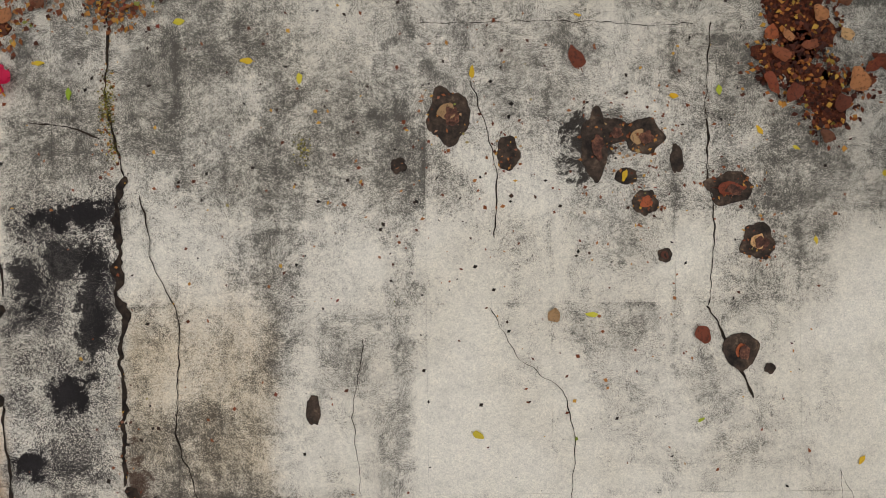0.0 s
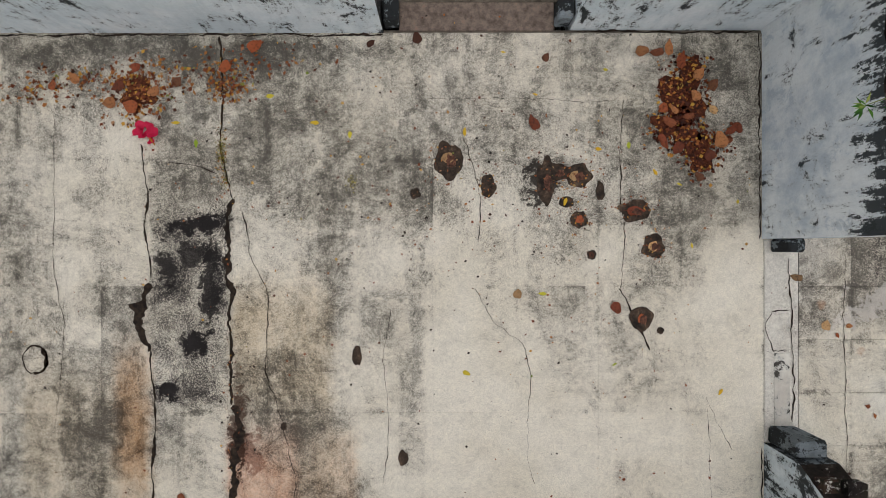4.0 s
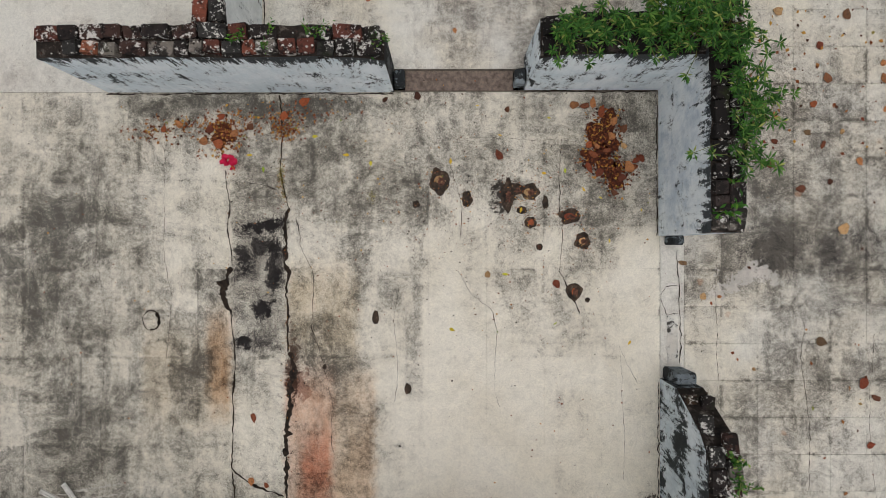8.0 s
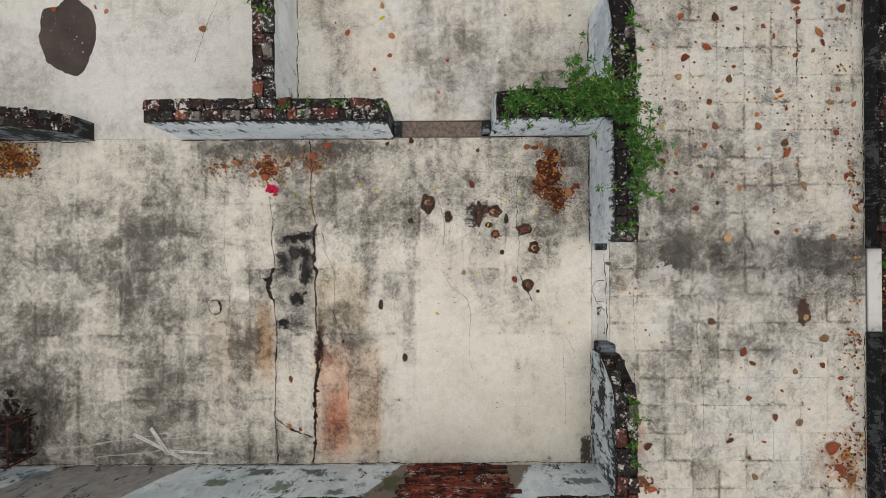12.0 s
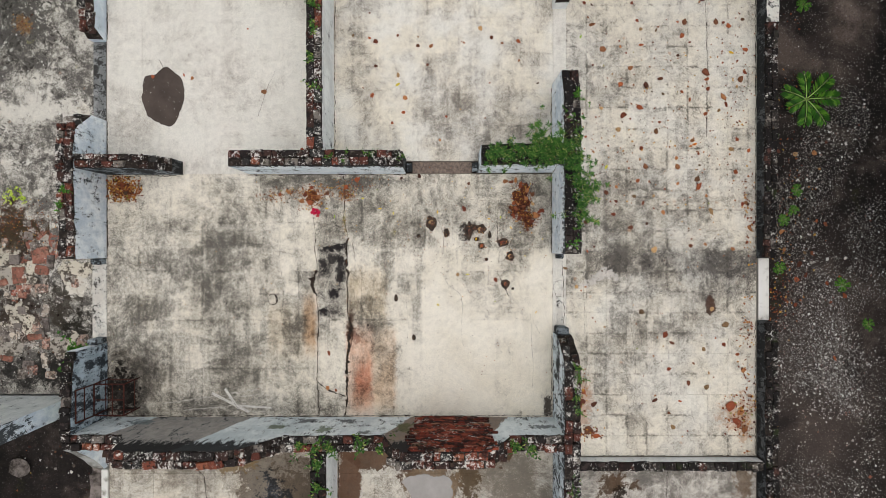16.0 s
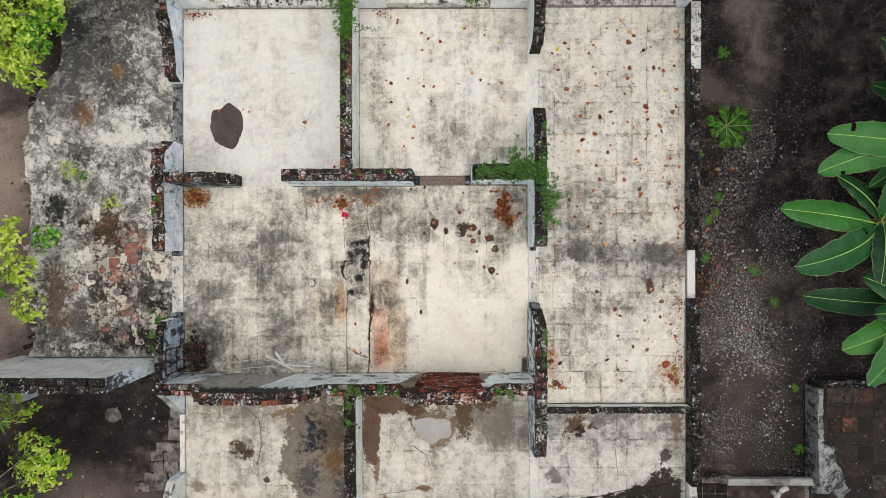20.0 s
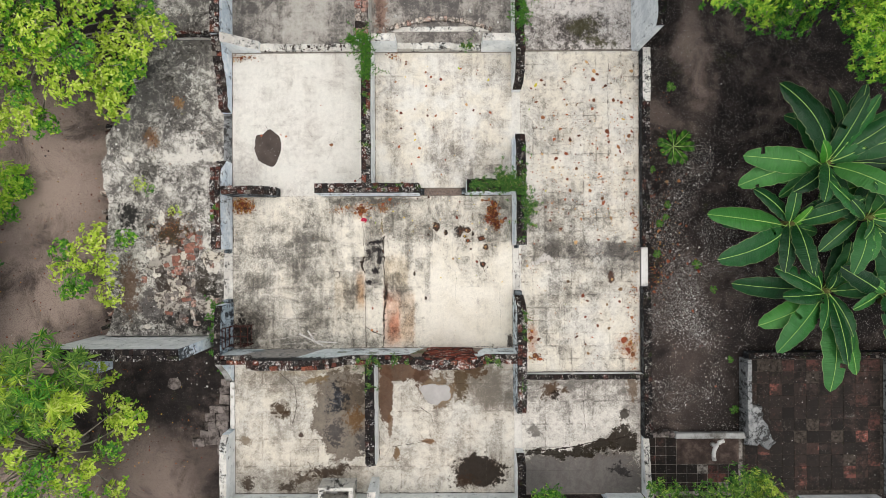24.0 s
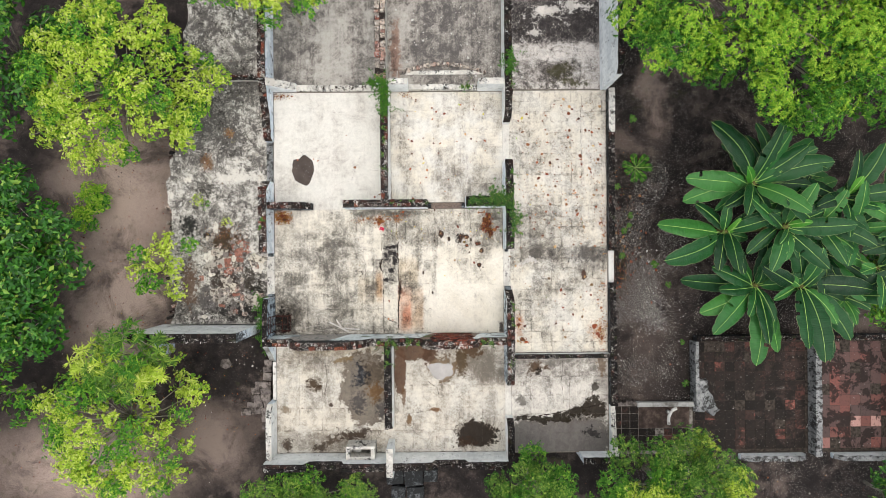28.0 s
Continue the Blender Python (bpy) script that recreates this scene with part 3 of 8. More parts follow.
def brick_material(name, stops, moss=0.2, lichen=0.7):
    m = Mat(name)
    colour = m.ramp(m.rnd, stops, "CONSTANT")
    grain = m.noise(30, 6, 0.7)
    colour = m.mix(0.9, colour, m.ramp(grain, [(0.25, (0.55, 0.55, 0.55, 1)), (0.75, (1.25, 1.2, 1.15, 1))]), "MULTIPLY")
    dark = m.step(m.math("ADD", m.noise(9, 6, 0.7), m.math("MULTIPLY", grain, 0.4)), 0.74 - moss * 0.3, 0.84 - moss * 0.3)
    colour = m.mix(m.math("MULTIPLY", dark, 0.9), colour, lin(30, 28, 27))
    white = m.step(m.math("ADD", m.noise(24, 6, 0.8), m.math("MULTIPLY", m.math("SUBTRACT", m.noise(5, 3), 0.5), 0.5)), 0.64 - lichen * 0.1, 0.66 - lichen * 0.1)
    colour = m.mix(m.math("MULTIPLY", white, 0.85), colour, lin(206, 202, 195))
    green = m.step(m.noise(4.3, 4), 0.60, 0.68)
    colour = m.mix(m.math("MULTIPLY", green, moss * 0.6), colour, lin(62, 74, 38))
    return m.done(colour, 0.92, grain, 0.008, 0.7, spec=0.1)


mat_brick = brick_material("mossy_broken_brick", [(0.0, lin(46, 41, 40)), (0.26, lin(92, 56, 48)), (0.44, lin(66, 50, 46)), (0.62, lin(120, 70, 56)), (0.70, lin(54, 53, 52)), (0.86, lin(118, 112, 106)), (0.96, lin(136, 84, 64))])
mat_brick_dark = brick_material("blackened_brick", [(0.0, lin(40, 38, 38)), (0.3, lin(66, 58, 56)), (0.55, lin(48, 44, 44)), (0.72, lin(88, 62, 56)), (0.86, lin(120, 114, 108))], 0.5, 0.3)
mat_brick_red = brick_material("bare_red_brick", [(0.0, lin(132, 62, 48)), (0.2, lin(112, 54, 44)), (0.45, lin(146, 74, 56)), (0.65, lin(98, 54, 46)), (0.8, lin(156, 92, 72)), (0.94, lin(150, 118, 98))], 0.3, 0.35)
mat_mortar = Mat("crumbled_mortar")
mat_mortar = mat_mortar.done(mat_mortar.ramp(mat_mortar.noise(14, 6, 0.7), [(0.3, lin(26, 24, 23)), (0.55, lin(50, 44, 40)), (0.75, lin(120, 112, 104))]), 0.95, mat_mortar.noise(30, 5), 0.01, 0.8)

m = Mat("wet_dark_soil")
_big, _mid, _fine = m.noise(0.45, 6, 0.62, distortion=0.3), m.noise(2.2, 8, 0.7), m.noise(38, 7, 0.8)
_c = m.ramp(_mid, [(0.32, lin(30, 27, 27)), (0.55, lin(46, 41, 39)), (0.7, lin(60, 53, 50))])
_w = m.warped(0.9, 1.6)
_trod = m.step(m.math("ADD", _big, m.math("MULTIPLY", m.math("SUBTRACT", _mid, 0.5), 0.5)), 0.50, 0.68, 0.0, 0.22)
for _x, _y, _rx, _ry, _k in ((-9.7, 1.6, 1.7, 2.4, 1.0), (-9.5, -1.4, 1.5, 1.9, 1.0), (-7.0, -5.8, 1.1, 1.0, 0.55), (-10.5, -6.5, 2.4, 1.4, 0.95), (5.95, -2.6, 0.85, 1.8, 0.14), (6.2, -0.9, 0.8, 0.9, 0.12), (6.1, 4.4, 0.35, 1.4, 0.6)):
    _trod = m.math("MAXIMUM", _trod, m.math("MULTIPLY", m.spot(_w, _x, _y, _rx, _ry, 0.7), _k))
_trod = m.math("MULTIPLY", _trod, m.step(m.math("ADD", m.noise(0.9, 7, 0.66, distortion=0.6), m.math("MULTIPLY", _fine, 0.2)), 0.44, 0.66, 0.28, 1.15))
_c = m.mix(m.math("MULTIPLY", _trod, 0.85), _c, m.mix(m.step(_fine, 0.35, 0.65), lin(128, 110, 100), lin(194, 174, 161)))
_c = m.mix(m.math("MULTIPLY", m.step(_fine, 0.54, 0.62), 0.6), _c, lin(26, 23, 22))
for _s, _rad, _keep in ((9.0, 0.15, 0.62), (19.0, 0.22, 0.5), (38.0, 0.26, 0.45)):
    _dot = m.math("MULTIPLY", m.step(m.voronoi(_s), _rad * 0.8, _rad, 1.0, 0.0), m.step(m.voronoi(_s, out="Color"), _keep, _keep + 0.02))
    _dot = m.math("MULTIPLY", _dot, m.step(m.noise(1.1, 4), 0.38, 0.62, 0.2, 0.9))
    _dot = m.math("MULTIPLY", _dot, m.step(m.node("ShaderNodeSeparateXYZ", {0: m.pos}).outputs[0], 4.0, 5.0, 0.12, 0.8))
    _c = m.mix(_dot, _c, lin(176, 170, 162))
_c = m.mix(m.math("MULTIPLY", m.step(m.noise(1.3, 6, 0.7), 0.62, 0.70), 0.35), _c, lin(66, 68, 40))
mat_soil = m.done(_c, 0.9, m.math("ADD", _fine, _mid), 0.03, 0.7, spec=0.1)

m = Mat("grey_gravel")
mat_gravel = m.done(m.ramp(m.island, [(0.0, lin(58, 53, 50)), (0.4, lin(92, 86, 82)), (0.7, lin(140, 134, 128)), (0.86, lin(206, 203, 197)), (0.95, lin(232, 230, 225)), (1.0, lin(118, 72, 58))]), 0.85, spec=0.15)
m = Mat("white_gravel")
mat_gravel_white = m.done(m.ramp(m.island, [(0.0, lin(120, 114, 108)), (0.5, lin(176, 171, 164)), (0.85, lin(222, 219, 213)), (1.0, lin(140, 86, 66))]), 0.85, spec=0.15)
m = Mat("old_stone_block")
mat_stone = m.done(m.mix(m.step(m.noise(6, 6, 0.7), 0.4, 0.65), m.ramp(m.rnd, [(0.0, lin(112, 104, 100)), (1.0, lin(146, 136, 130))]), lin(64, 58, 54)), 0.92, m.noise(24, 6), 0.015, 0.8)
m = Mat("mossy_terracotta_tile")
_t = m.ramp(m.rnd, [(0.0, lin(54, 46, 42)), (0.45, lin(66, 52, 47)), (0.78, lin(80, 56, 50)), (0.95, lin(104, 65, 57)), (1.0, lin(150, 94, 82))])
_red = m.math("MAXIMUM", m.spot(m.warped(1.2, 0.9), 10.3, -4.9, 0.7, 1.6, 0.6), m.spot(m.warped(1.2, 0.9), 9.3, -3.1, 1.6, 0.5, 0.6))
_dirty = m.math("ADD", m.noise(1.8, 9, 0.74), m.math("MULTIPLY", _red, -0.08))
_t = m.mix(m.step(_dirty, 0.36, 0.47, 0.1, 0.93), _t, m.mix(m.rnd, lin(28, 25, 23), lin(46, 41, 37)))
_t = m.mix(m.step(m.noise(2.4, 9, 0.76, distortion=0.5), 0.58, 0.68, 0.0, 0.55), _t, lin(112, 106, 98))
_t = m.mix(m.step(m.noise(3.3, 8, 0.75), 0.60, 0.68, 0.0, 0.5), _t, lin(58, 62, 38))
_t = m.mix(m.step(m.noise(9, 9, 0.78), 0.50, 0.58, 0.0, 0.75), _t, lin(34, 31, 28))
_t = m.mix(m.step(m.noise(24, 6, 0.8), 0.63, 0.66, 0.0, 0.7), _t, lin(168, 160, 150))
mat_terracotta = m.done(_t, 0.75, m.noise(30, 5), 0.004, 0.5)
m = Mat("yard_joint")
mat_joint_dark = m.done(m.ramp(m.noise(12, 5), [(0.35, lin(36, 32, 29)), (0.7, lin(84, 76, 68))]), 0.95)
m = Mat("salmon_terracotta_tile")
_t = m.ramp(m.rnd, [(0.0, lin(84, 70, 67)), (0.45, lin(94, 74, 70)), (0.7, lin(106, 74, 68)), (0.9, lin(120, 78, 71)), (0.97, lin(160, 122, 114)), (1.0, lin(176, 138, 128))])
_t = m.mix(m.step(m.noise(2.0, 9, 0.72, distortion=0.4), 0.50, 0.53, 0.0, 0.92), _t, lin(44, 37, 34))
_t = m.mix(m.step(m.noise(16, 8, 0.78), 0.56, 0.60, 0.0, 0.6), _t, lin(62, 52, 48))
_t = m.mix(m.step(m.noise(26, 6, 0.8), 0.67, 0.70, 0.0, 0.7), _t, lin(180, 172, 162))
mat_salmon = m.done(_t, 0.8, m.noise(30, 5), 0.004, 0.5)
m = Mat("crack_dirt")
mat_crack = m.done(m.ramp(m.noise(30, 5), [(0.35, lin(30, 26, 24)), (0.7, lin(62, 52, 44))]), 0.95, m.noise(60, 4), 0.01, 0.8)
m = Mat("muddy_water")
mat_water = m.done(m.ramp(m.noise(3, 4), [(0.3, lin(62, 54, 49)), (0.7, lin(80, 70, 64))]), 0.12, m.noise(8, 2), 0.001, 0.05, spec=0.12)
m = Mat("grey_water")
mat_water_grey = m.done(m.ramp(m.noise(3, 4), [(0.3, lin(120, 116, 112)), (0.7, lin(140, 136, 132))]), 0.08, m.noise(8, 2), 0.001, 0.05, spec=0.5)
m = Mat("rusty_iron")
mat_rust = m.done(m.ramp(m.noise(25, 6, 0.7), [(0.3, lin(44, 30, 28)), (0.55, lin(74, 42, 36)), (0.75, lin(104, 60, 44))]), 0.75, m.noise(60, 4), 0.003, 0.6, metal=0.2)
m = Mat("dead_wood")
mat_stick = m.done(m.ramp(m.noise(1, 5, 0.6, vec=m.stretch(30, 30, 30)), [(0.3, lin(182, 178, 172)), (0.7, lin(228, 225, 219))]), 0.85, m.noise(60, 4), 0.003, 0.5)
m = Mat("lath_split")
mat_lath_split = m.done(m.ramp(m.noise(30, 4), [(0.3, lin(60, 56, 52)), (0.7, lin(110, 105, 100))]), 0.9)
m = Mat("limewash_scrape")
mat_scrape = m.done(m.ramp(m.noise(26, 7, 0.8), [(0.38, lin(128, 122, 114)), (0.5, lin(182, 177, 167)), (0.62, lin(212, 207, 197))]), 0.9)
m = Mat("weathered_slab")
mat_slab = m.done(m.mix(m.step(m.noise(2, 6, 0.65), 0.42, 0.66), m.mix(m.noise(30, 4), lin(176, 176, 172), lin(150, 150, 146)), lin(92, 88, 82)), 0.9, m.noise(26, 6), 0.01, 0.6)


def leaf_material(name, stops, gloss=0.55, clear=0.35, by_island=True, veins=False, blotch=0.0):
    """A leaf that lets some light through; alike leaves differ a little."""
    m = Mat(name)
    fac = m.island if by_island else m.rnd
    colour = m.ramp(fac, stops)
    colour = m.mix(0.7, colour, m.ramp(m.noise(1.6, 4), [(0.3, (0.72, 0.76, 0.7, 1)), (0.7, (1.2, 1.15, 1.0, 1))]), "MULTIPLY")
    relief = None
    if blotch:
        colour = m.mix(m.step(m.noise(70, 6, 0.75), 0.50, 0.62, 0.0, blotch), colour, lin(48, 30, 24))
    if veins:
        uv = m.node("ShaderNodeUVMap").outputs[0]
        lines = m.noise(1.0, 5, 0.65, vec=m.vmath("MULTIPLY", uv, (34.0, 0.8, 1.0)))
        colour = m.mix(0.9, colour, m.ramp(lines, [(0.3, (0.76, 0.8, 0.76, 1)), (0.52, (1, 1, 1, 1)), (0.72, (1.28, 1.2, 1.16, 1))]), "MULTIPLY")
        rim = m.node("ShaderNodeSeparateXYZ", {0: uv}).outputs[1]
        colour = m.mix(m.step(rim, 0.95, 0.99, 0.0, 0.7), colour, lin(150, 164, 110))
        relief = lines
    m.done(colour, gloss, relief, 0.03, 0.7, spec=0.3 if veins else 0.25)
    t = m.node("ShaderNodeBsdfTranslucent", {"Color": colour})
    x = m.node("ShaderNodeMixShader", {0: clear})
    m.nt.links.new(m.bsdf.outputs[0], x.inputs[1])
    m.nt.links.new(t.outputs[0], x.inputs[2])
    m.nt.links.new(x.outputs[0], m.nt.nodes["Material Output"].inputs["Surface"])
    return m.mat


mat_leaf_lime = leaf_material("lime_leaf", [(0.0, lin(138, 172, 46)), (0.4, lin(184, 212, 72)), (0.75, lin(212, 230, 102)), (1.0, lin(230, 238, 146))], clear=0.45)
mat_leaf_mid = leaf_material("mid_green_leaf", [(0.0, lin(44, 100, 30)), (0.45, lin(80, 142, 44)), (0.8, lin(116, 172, 54)), (1.0, lin(168, 204, 76))])
# darker copy of the mid green, painted shade for leaves inside the crowns
mat_leaf_shaded = leaf_material("shaded_green_leaf", [(0.0, lin(34, 84, 26)), (0.5, lin(60, 120, 36)), (1.0, lin(96, 152, 50))])
# bright outer leaves; in the lime trees the painted shade of inner leaves
mat_leaf_tip_and_shade = leaf_material("bright_tips_and_lime_shade", [(0.0, lin(96, 156, 38)), (0.5, lin(138, 188, 52)), (1.0, lin(196, 218, 84))])
mat_leaf_dark = leaf_material("dark_glossy_leaf", [(0.0, lin(30, 72, 24)), (0.5, lin(50, 106, 32)), (0.88, lin(82, 138, 46)), (1.0, lin(160, 190, 84))], 0.35, 0.2)
mat_leaf_olive = leaf_material("olive_feathery_leaf", [(0.0, lin(58, 100, 34)), (0.45, lin(98, 142, 56)), (0.8, lin(136, 174, 72)), (1.0, lin(182, 206, 96))])
mat_leaf_fern = leaf_material("wall_weed_leaf", [(0.0, lin(30, 68, 22)), (0.5, lin(58, 106, 38)), (0.85, lin(92, 138, 54)), (1.0, lin(170, 176, 96))])
mat_leaf_bright = leaf_material("bright_shrub_leaf", [(0.0, lin(38, 84, 22)), (0.6, lin(62, 118, 30)), (1.0, lin(104, 152, 48))])
mat_litter = leaf_material("brown_leaf_litter", [(0.0, lin(66, 40, 30)), (0.3, lin(116, 60, 36)), (0.5, lin(136, 80, 46)), (0.66, lin(166, 110, 58)), (0.78, lin(198, 152, 64)), (0.88, lin(120, 50, 40)), (0.95, lin(176, 138, 108)), (1.0, lin(110, 130, 40))], 0.7, 0.1)
mat_fallen = leaf_material("fallen_leaf_brown", [(0.0, lin(72, 44, 34)), (0.22, lin(126, 62, 42)), (0.42, lin(170, 92, 56)), (0.55, lin(96, 60, 46)), (0.72, lin(182, 122, 80)), (0.85, lin(66, 52, 42)), (1.0, lin(200, 160, 116))], 0.7, 0.1, False, blotch=0.6)
mat_fresh = leaf_material("fallen_leaf_yellow", [(0.0, lin(212, 168, 40)), (0.4, lin(196, 190, 66)), (0.7, lin(132, 172, 50)), (1.0, lin(214, 128, 46))], 0.6, 0.2, False)
mat_petal = leaf_material("crimson_petal", [(0.0, lin(168, 16, 50)), (0.6, lin(206, 34, 80)), (1.0, lin(226, 84, 116))], 0.6, 0.25)
mat_banana = leaf_material("banana_blade", [(0.0, lin(16, 54, 27)), (0.4, lin(28, 78, 37)), (0.75, lin(42, 98, 46)), (1.0, lin(68, 128, 58))], 0.34, 0.15, False, True)
mat_banana_young = leaf_material("young_banana_blade", [(0.0, lin(66, 138, 44)), (1.0, lin(92, 160, 54))], 0.38, 0.3, False, True)
m = Mat("leaf_midrib")
mat_rib = m.done(m.mix(m.noise(9, 3), lin(150, 190, 96), lin(186, 214, 126)), 0.5)
m = Mat("pseudostem")
mat_stem = m.done(m.ramp(m.noise(6, 5), [(0.3, lin(84, 74, 46)), (0.7, lin(120, 128, 70))]), 0.7)
m = Mat("bark")
mat_bark = m.done(m.ramp(m.noise(14, 6, 0.7), [(0.3, lin(104, 96, 84)), (0.7, lin(178, 172, 158))]), 0.9, m.noise(40, 5), 0.01, 0.7)
m = Mat("ceramic_white")
mat_white = m.done(m.mix(m.step(m.noise(7, 5), 0.5, 0.7), lin(206, 204, 198), lin(140, 136, 128)), 0.45)

# ---- mesh helpers ----


def raw(name, verts, faces, mats, ids=None, smooth=False):
    me = bpy.data.meshes.new(name)
    me.from_pydata([tuple(v) for v in verts], [], faces)
    for mt in (mats if isinstance(mats, (list, tuple)) else [mats]):
        me.materials.append(mt)
    if ids is not None:
        me.polygons.foreach_set("material_index", ids)
    if smooth:
        me.polygons.foreach_set("use_smooth", [True] * len(me.polygons))
    return me


def child(name, me, parent, at=None, label=""):
    ob = new(name, me)
    ob.parent = parent
    if at is not None:
        ob.matrix_basis = at
    return tagged(ob, label=label)


def thing(name, x, y, z, label, category, group="", rz=0.0):
    ob = new(name)
    ob.empty_display_size = 0.1
    ob.matrix_basis = pose(x, y, z, 0, 0, rz)
    return tagged(ob, label, category, group)


def box_data(x0, y0, z0, x1, y1, z1):
    v = [(x, y, z) for z in (z0, z1) for x, y in ((x0, y0), (x1, y0), (x1, y1), (x0, y1))]
    return v, [(0, 3, 2, 1), (4, 5, 6, 7), (0, 1, 5, 4), (1, 2, 6, 5), (2, 3, 7, 6), (3, 0, 4, 7)]


def box_mesh(name, x0, y0, z0, x1, y1, z1, mat, bevel=0.012, rough=0.0, seed=1):
    bm = bmesh.new()
    v, f = box_data(x0, y0, z0, x1, y1, z1)
    vs = [bm.verts.new(p) for p in v]
    for q in f:
        bm.faces.new([vs[i] for i in q])
    if bevel:
        bmesh.ops.bevel(bm, geom=bm.edges[:], offset=bevel, segments=1, affect="EDGES")
    if rough:
        r = random.Random(seed)
        for q in bm.verts:
            q.co += Vector((r.uniform(-rough, rough), r.uniform(-rough, rough), r.uniform(-rough, rough)))
    me = bpy.data.meshes.new(name)
    bm.to_mesh(me)
    bm.free()
    me.materials.append(mat)
    return me


def tube_data(points, radii, sides=7):
    verts, faces = [], []
    pts = [Vector(p) for p in points]
    for i, p in enumerate(pts):
        d = (pts[min(i + 1, len(pts) - 1)] - pts[max(i - 1, 0)]).normalized()
        a = d.orthogonal().normalized()
        b = d.cross(a)
        for k in range(sides):
            t = 2 * math.pi * k / sides
            verts.append(p + radii[i] * (math.cos(t) * a + math.sin(t) * b))
    for i in range(len(pts) - 1):
        for k in range(sides):
            j = (k + 1) % sides
            faces.append((i * sides + k, i * sides + j, (i + 1) * sides + j, (i + 1) * sides + k))
    faces.append(tuple(range(sides))[::-1])
    faces.append(tuple((len(pts) - 1) * sides + k for k in range(sides)))
    return verts, faces


def tubes(name, runs, mat, sides=7):
    V, F = [], []
    for points, radii in runs:
        v, f = tube_data(points, radii, sides)
        F += [tuple(i + len(V) for i in q) for q in f]
        V += v
    return raw(name, V, F, mat, smooth=True)


def leaf_cloud(name, P, D, N, L, W, mat, fold=0.15):
    """One mesh of many small folded leaves: base P, direction D, normal N, length L, width W (numpy arrays)."""
    D = D / np.linalg.norm(D, axis=1, keepdims=True)
    S = np.cross(D, N)
    S /= np.linalg.norm(S, axis=1, keepdims=True) + 1e-9
    U = np.cross(S, D)
    L, W = L[:, None], W[:, None]
    mid = P + D * L * 0.5
    V = np.stack([P, mid + S * W / 2 + U * W * fold, P + D * L - U * L * 0.12, mid - S * W / 2 + U * W * fold], 1).reshape(-1, 3)
    n = len(P)
    b = np.arange(n)[:, None] * 4
    F = np.concatenate([b + [0, 1, 2], b + [0, 2, 3]], 1).reshape(-1, 3)
    me = bpy.data.meshes.new(name)
    me.vertices.add(4 * n)
    me.vertices.foreach_set("co", V.astype(np.float32).ravel())
    me.loops.add(6 * n)
    me.loops.foreach_set("vertex_index", F.astype(np.int32).ravel())
    me.polygons.add(2 * n)
    me.polygons.foreach_set("loop_start", np.arange(0, 6 * n, 3, dtype=np.int32))
    me.update(calc_edges=True)
    me.validate()
    me.materials.append(mat)
    return me


# ---- the ground ----
GZ = -0.45


def ground_mesh():
    xs = np.concatenate([[-400, -120, -40], np.linspace(-18, 18, 73), [40, 120, 400]])
    ys = np.concatenate([[-400, -120, -40], np.linspace(-13, 13, 53), [40, 120, 400]])
    V = []
    for y in ys:
        for x in xs:
            near = abs(x) < 19 and abs(y) < 14
            inside = -5.2 < x < 4.9 and -6.4 < y < 9 or x > 4.8 and -6.5 < y < -2.4
            V.append((x, y, GZ + (0.02 * noise.noise((x * 0.7, y * 0.7, 0)) if near and not inside else (-0.06 if inside else 0.0))))
    n = len(xs)
    F = [(j * n + i, j * n + i + 1, (j + 1) * n + i + 1, (j + 1) * n + i) for j in range(len(ys) - 1) for i in range(n - 1)]
    return raw("ground", V, F, mat_soil, smooth=True)


tagged(new("ground", ground_mesh()), "dark damp trodden soil around the ruin", "ground", kind="structure")

# ---- floors ----


def slab(name, x0, y0, x1, y1, top, mat, label, ragged=None):
    me = box_mesh(name, x0, y0, GZ - 0.1, x1, y1, top, mat, 0.01)
    return tagged(new(name, me), label, "floor", kind="structure")




def tiles(parent, x0, y0, x1, y1, top, nx, ny, mat, gap=0.003, edge=0.0025, name="floor_tile", drop=0.0, wobble=0.0012, seed=0):
    """Lay nx by ny tiles over a floor, joints open."""
    r = random.Random(seed + nx * 31 + ny)
    w, h = (x1 - x0) / nx, (y1 - y0) / ny
    a, b, e = (w - gap) / 2, (h - gap) / 2, edge
    V = [(-a, -b, -0.02), (a, -b, -0.02), (a, b, -0.02), (-a, b, -0.02), (-a, -b, -e), (a, -b, -e), (a, b, -e), (-a, b, -e), (-a + e, -b + e, 0), (a - e, -b + e, 0), (a - e, b - e, 0), (-a + e, b - e, 0)]
    F = [(8, 9, 10, 11)] + [(i, (i + 1) % 4, 4 + (i + 1) % 4, 4 + i) for i in range(4)] + [(4 + i, 4 + (i + 1) % 4, 8 + (i + 1) % 4, 8 + i) for i in range(4)]
    me = raw(name, V, F, mat)
    for j in range(ny):
        for i in range(nx):
            if r.random() < drop:
                continue
            child(name, me, parent, pose(x0 + (i + 0.5) * w, y0 + (j + 0.5) * h, top + r.uniform(-wobble, wobble)))


m = Mat("mortar_crumbs")
mat_crumb = m.done(m.ramp(m.island, [(0.0, lin(30, 27, 26)), (0.4, lin(70, 54, 48)), (0.62, lin(96, 88, 80)), (0.74, lin(214, 210, 203)), (0.93, lin(190, 186, 178)), (0.96, lin(64, 70, 46)), (1.0, lin(120, 76, 60))]), 0.95)

# ---- walls ----
BRICKS = []
for _k in range(4):
    BRICKS.append(box_mesh("brick", -0.5, -0.5, -0.5, 0.5, 0.5, 0.5, mat_brick, 0.06, 0.07, _k))
BRICKS_DARK = []
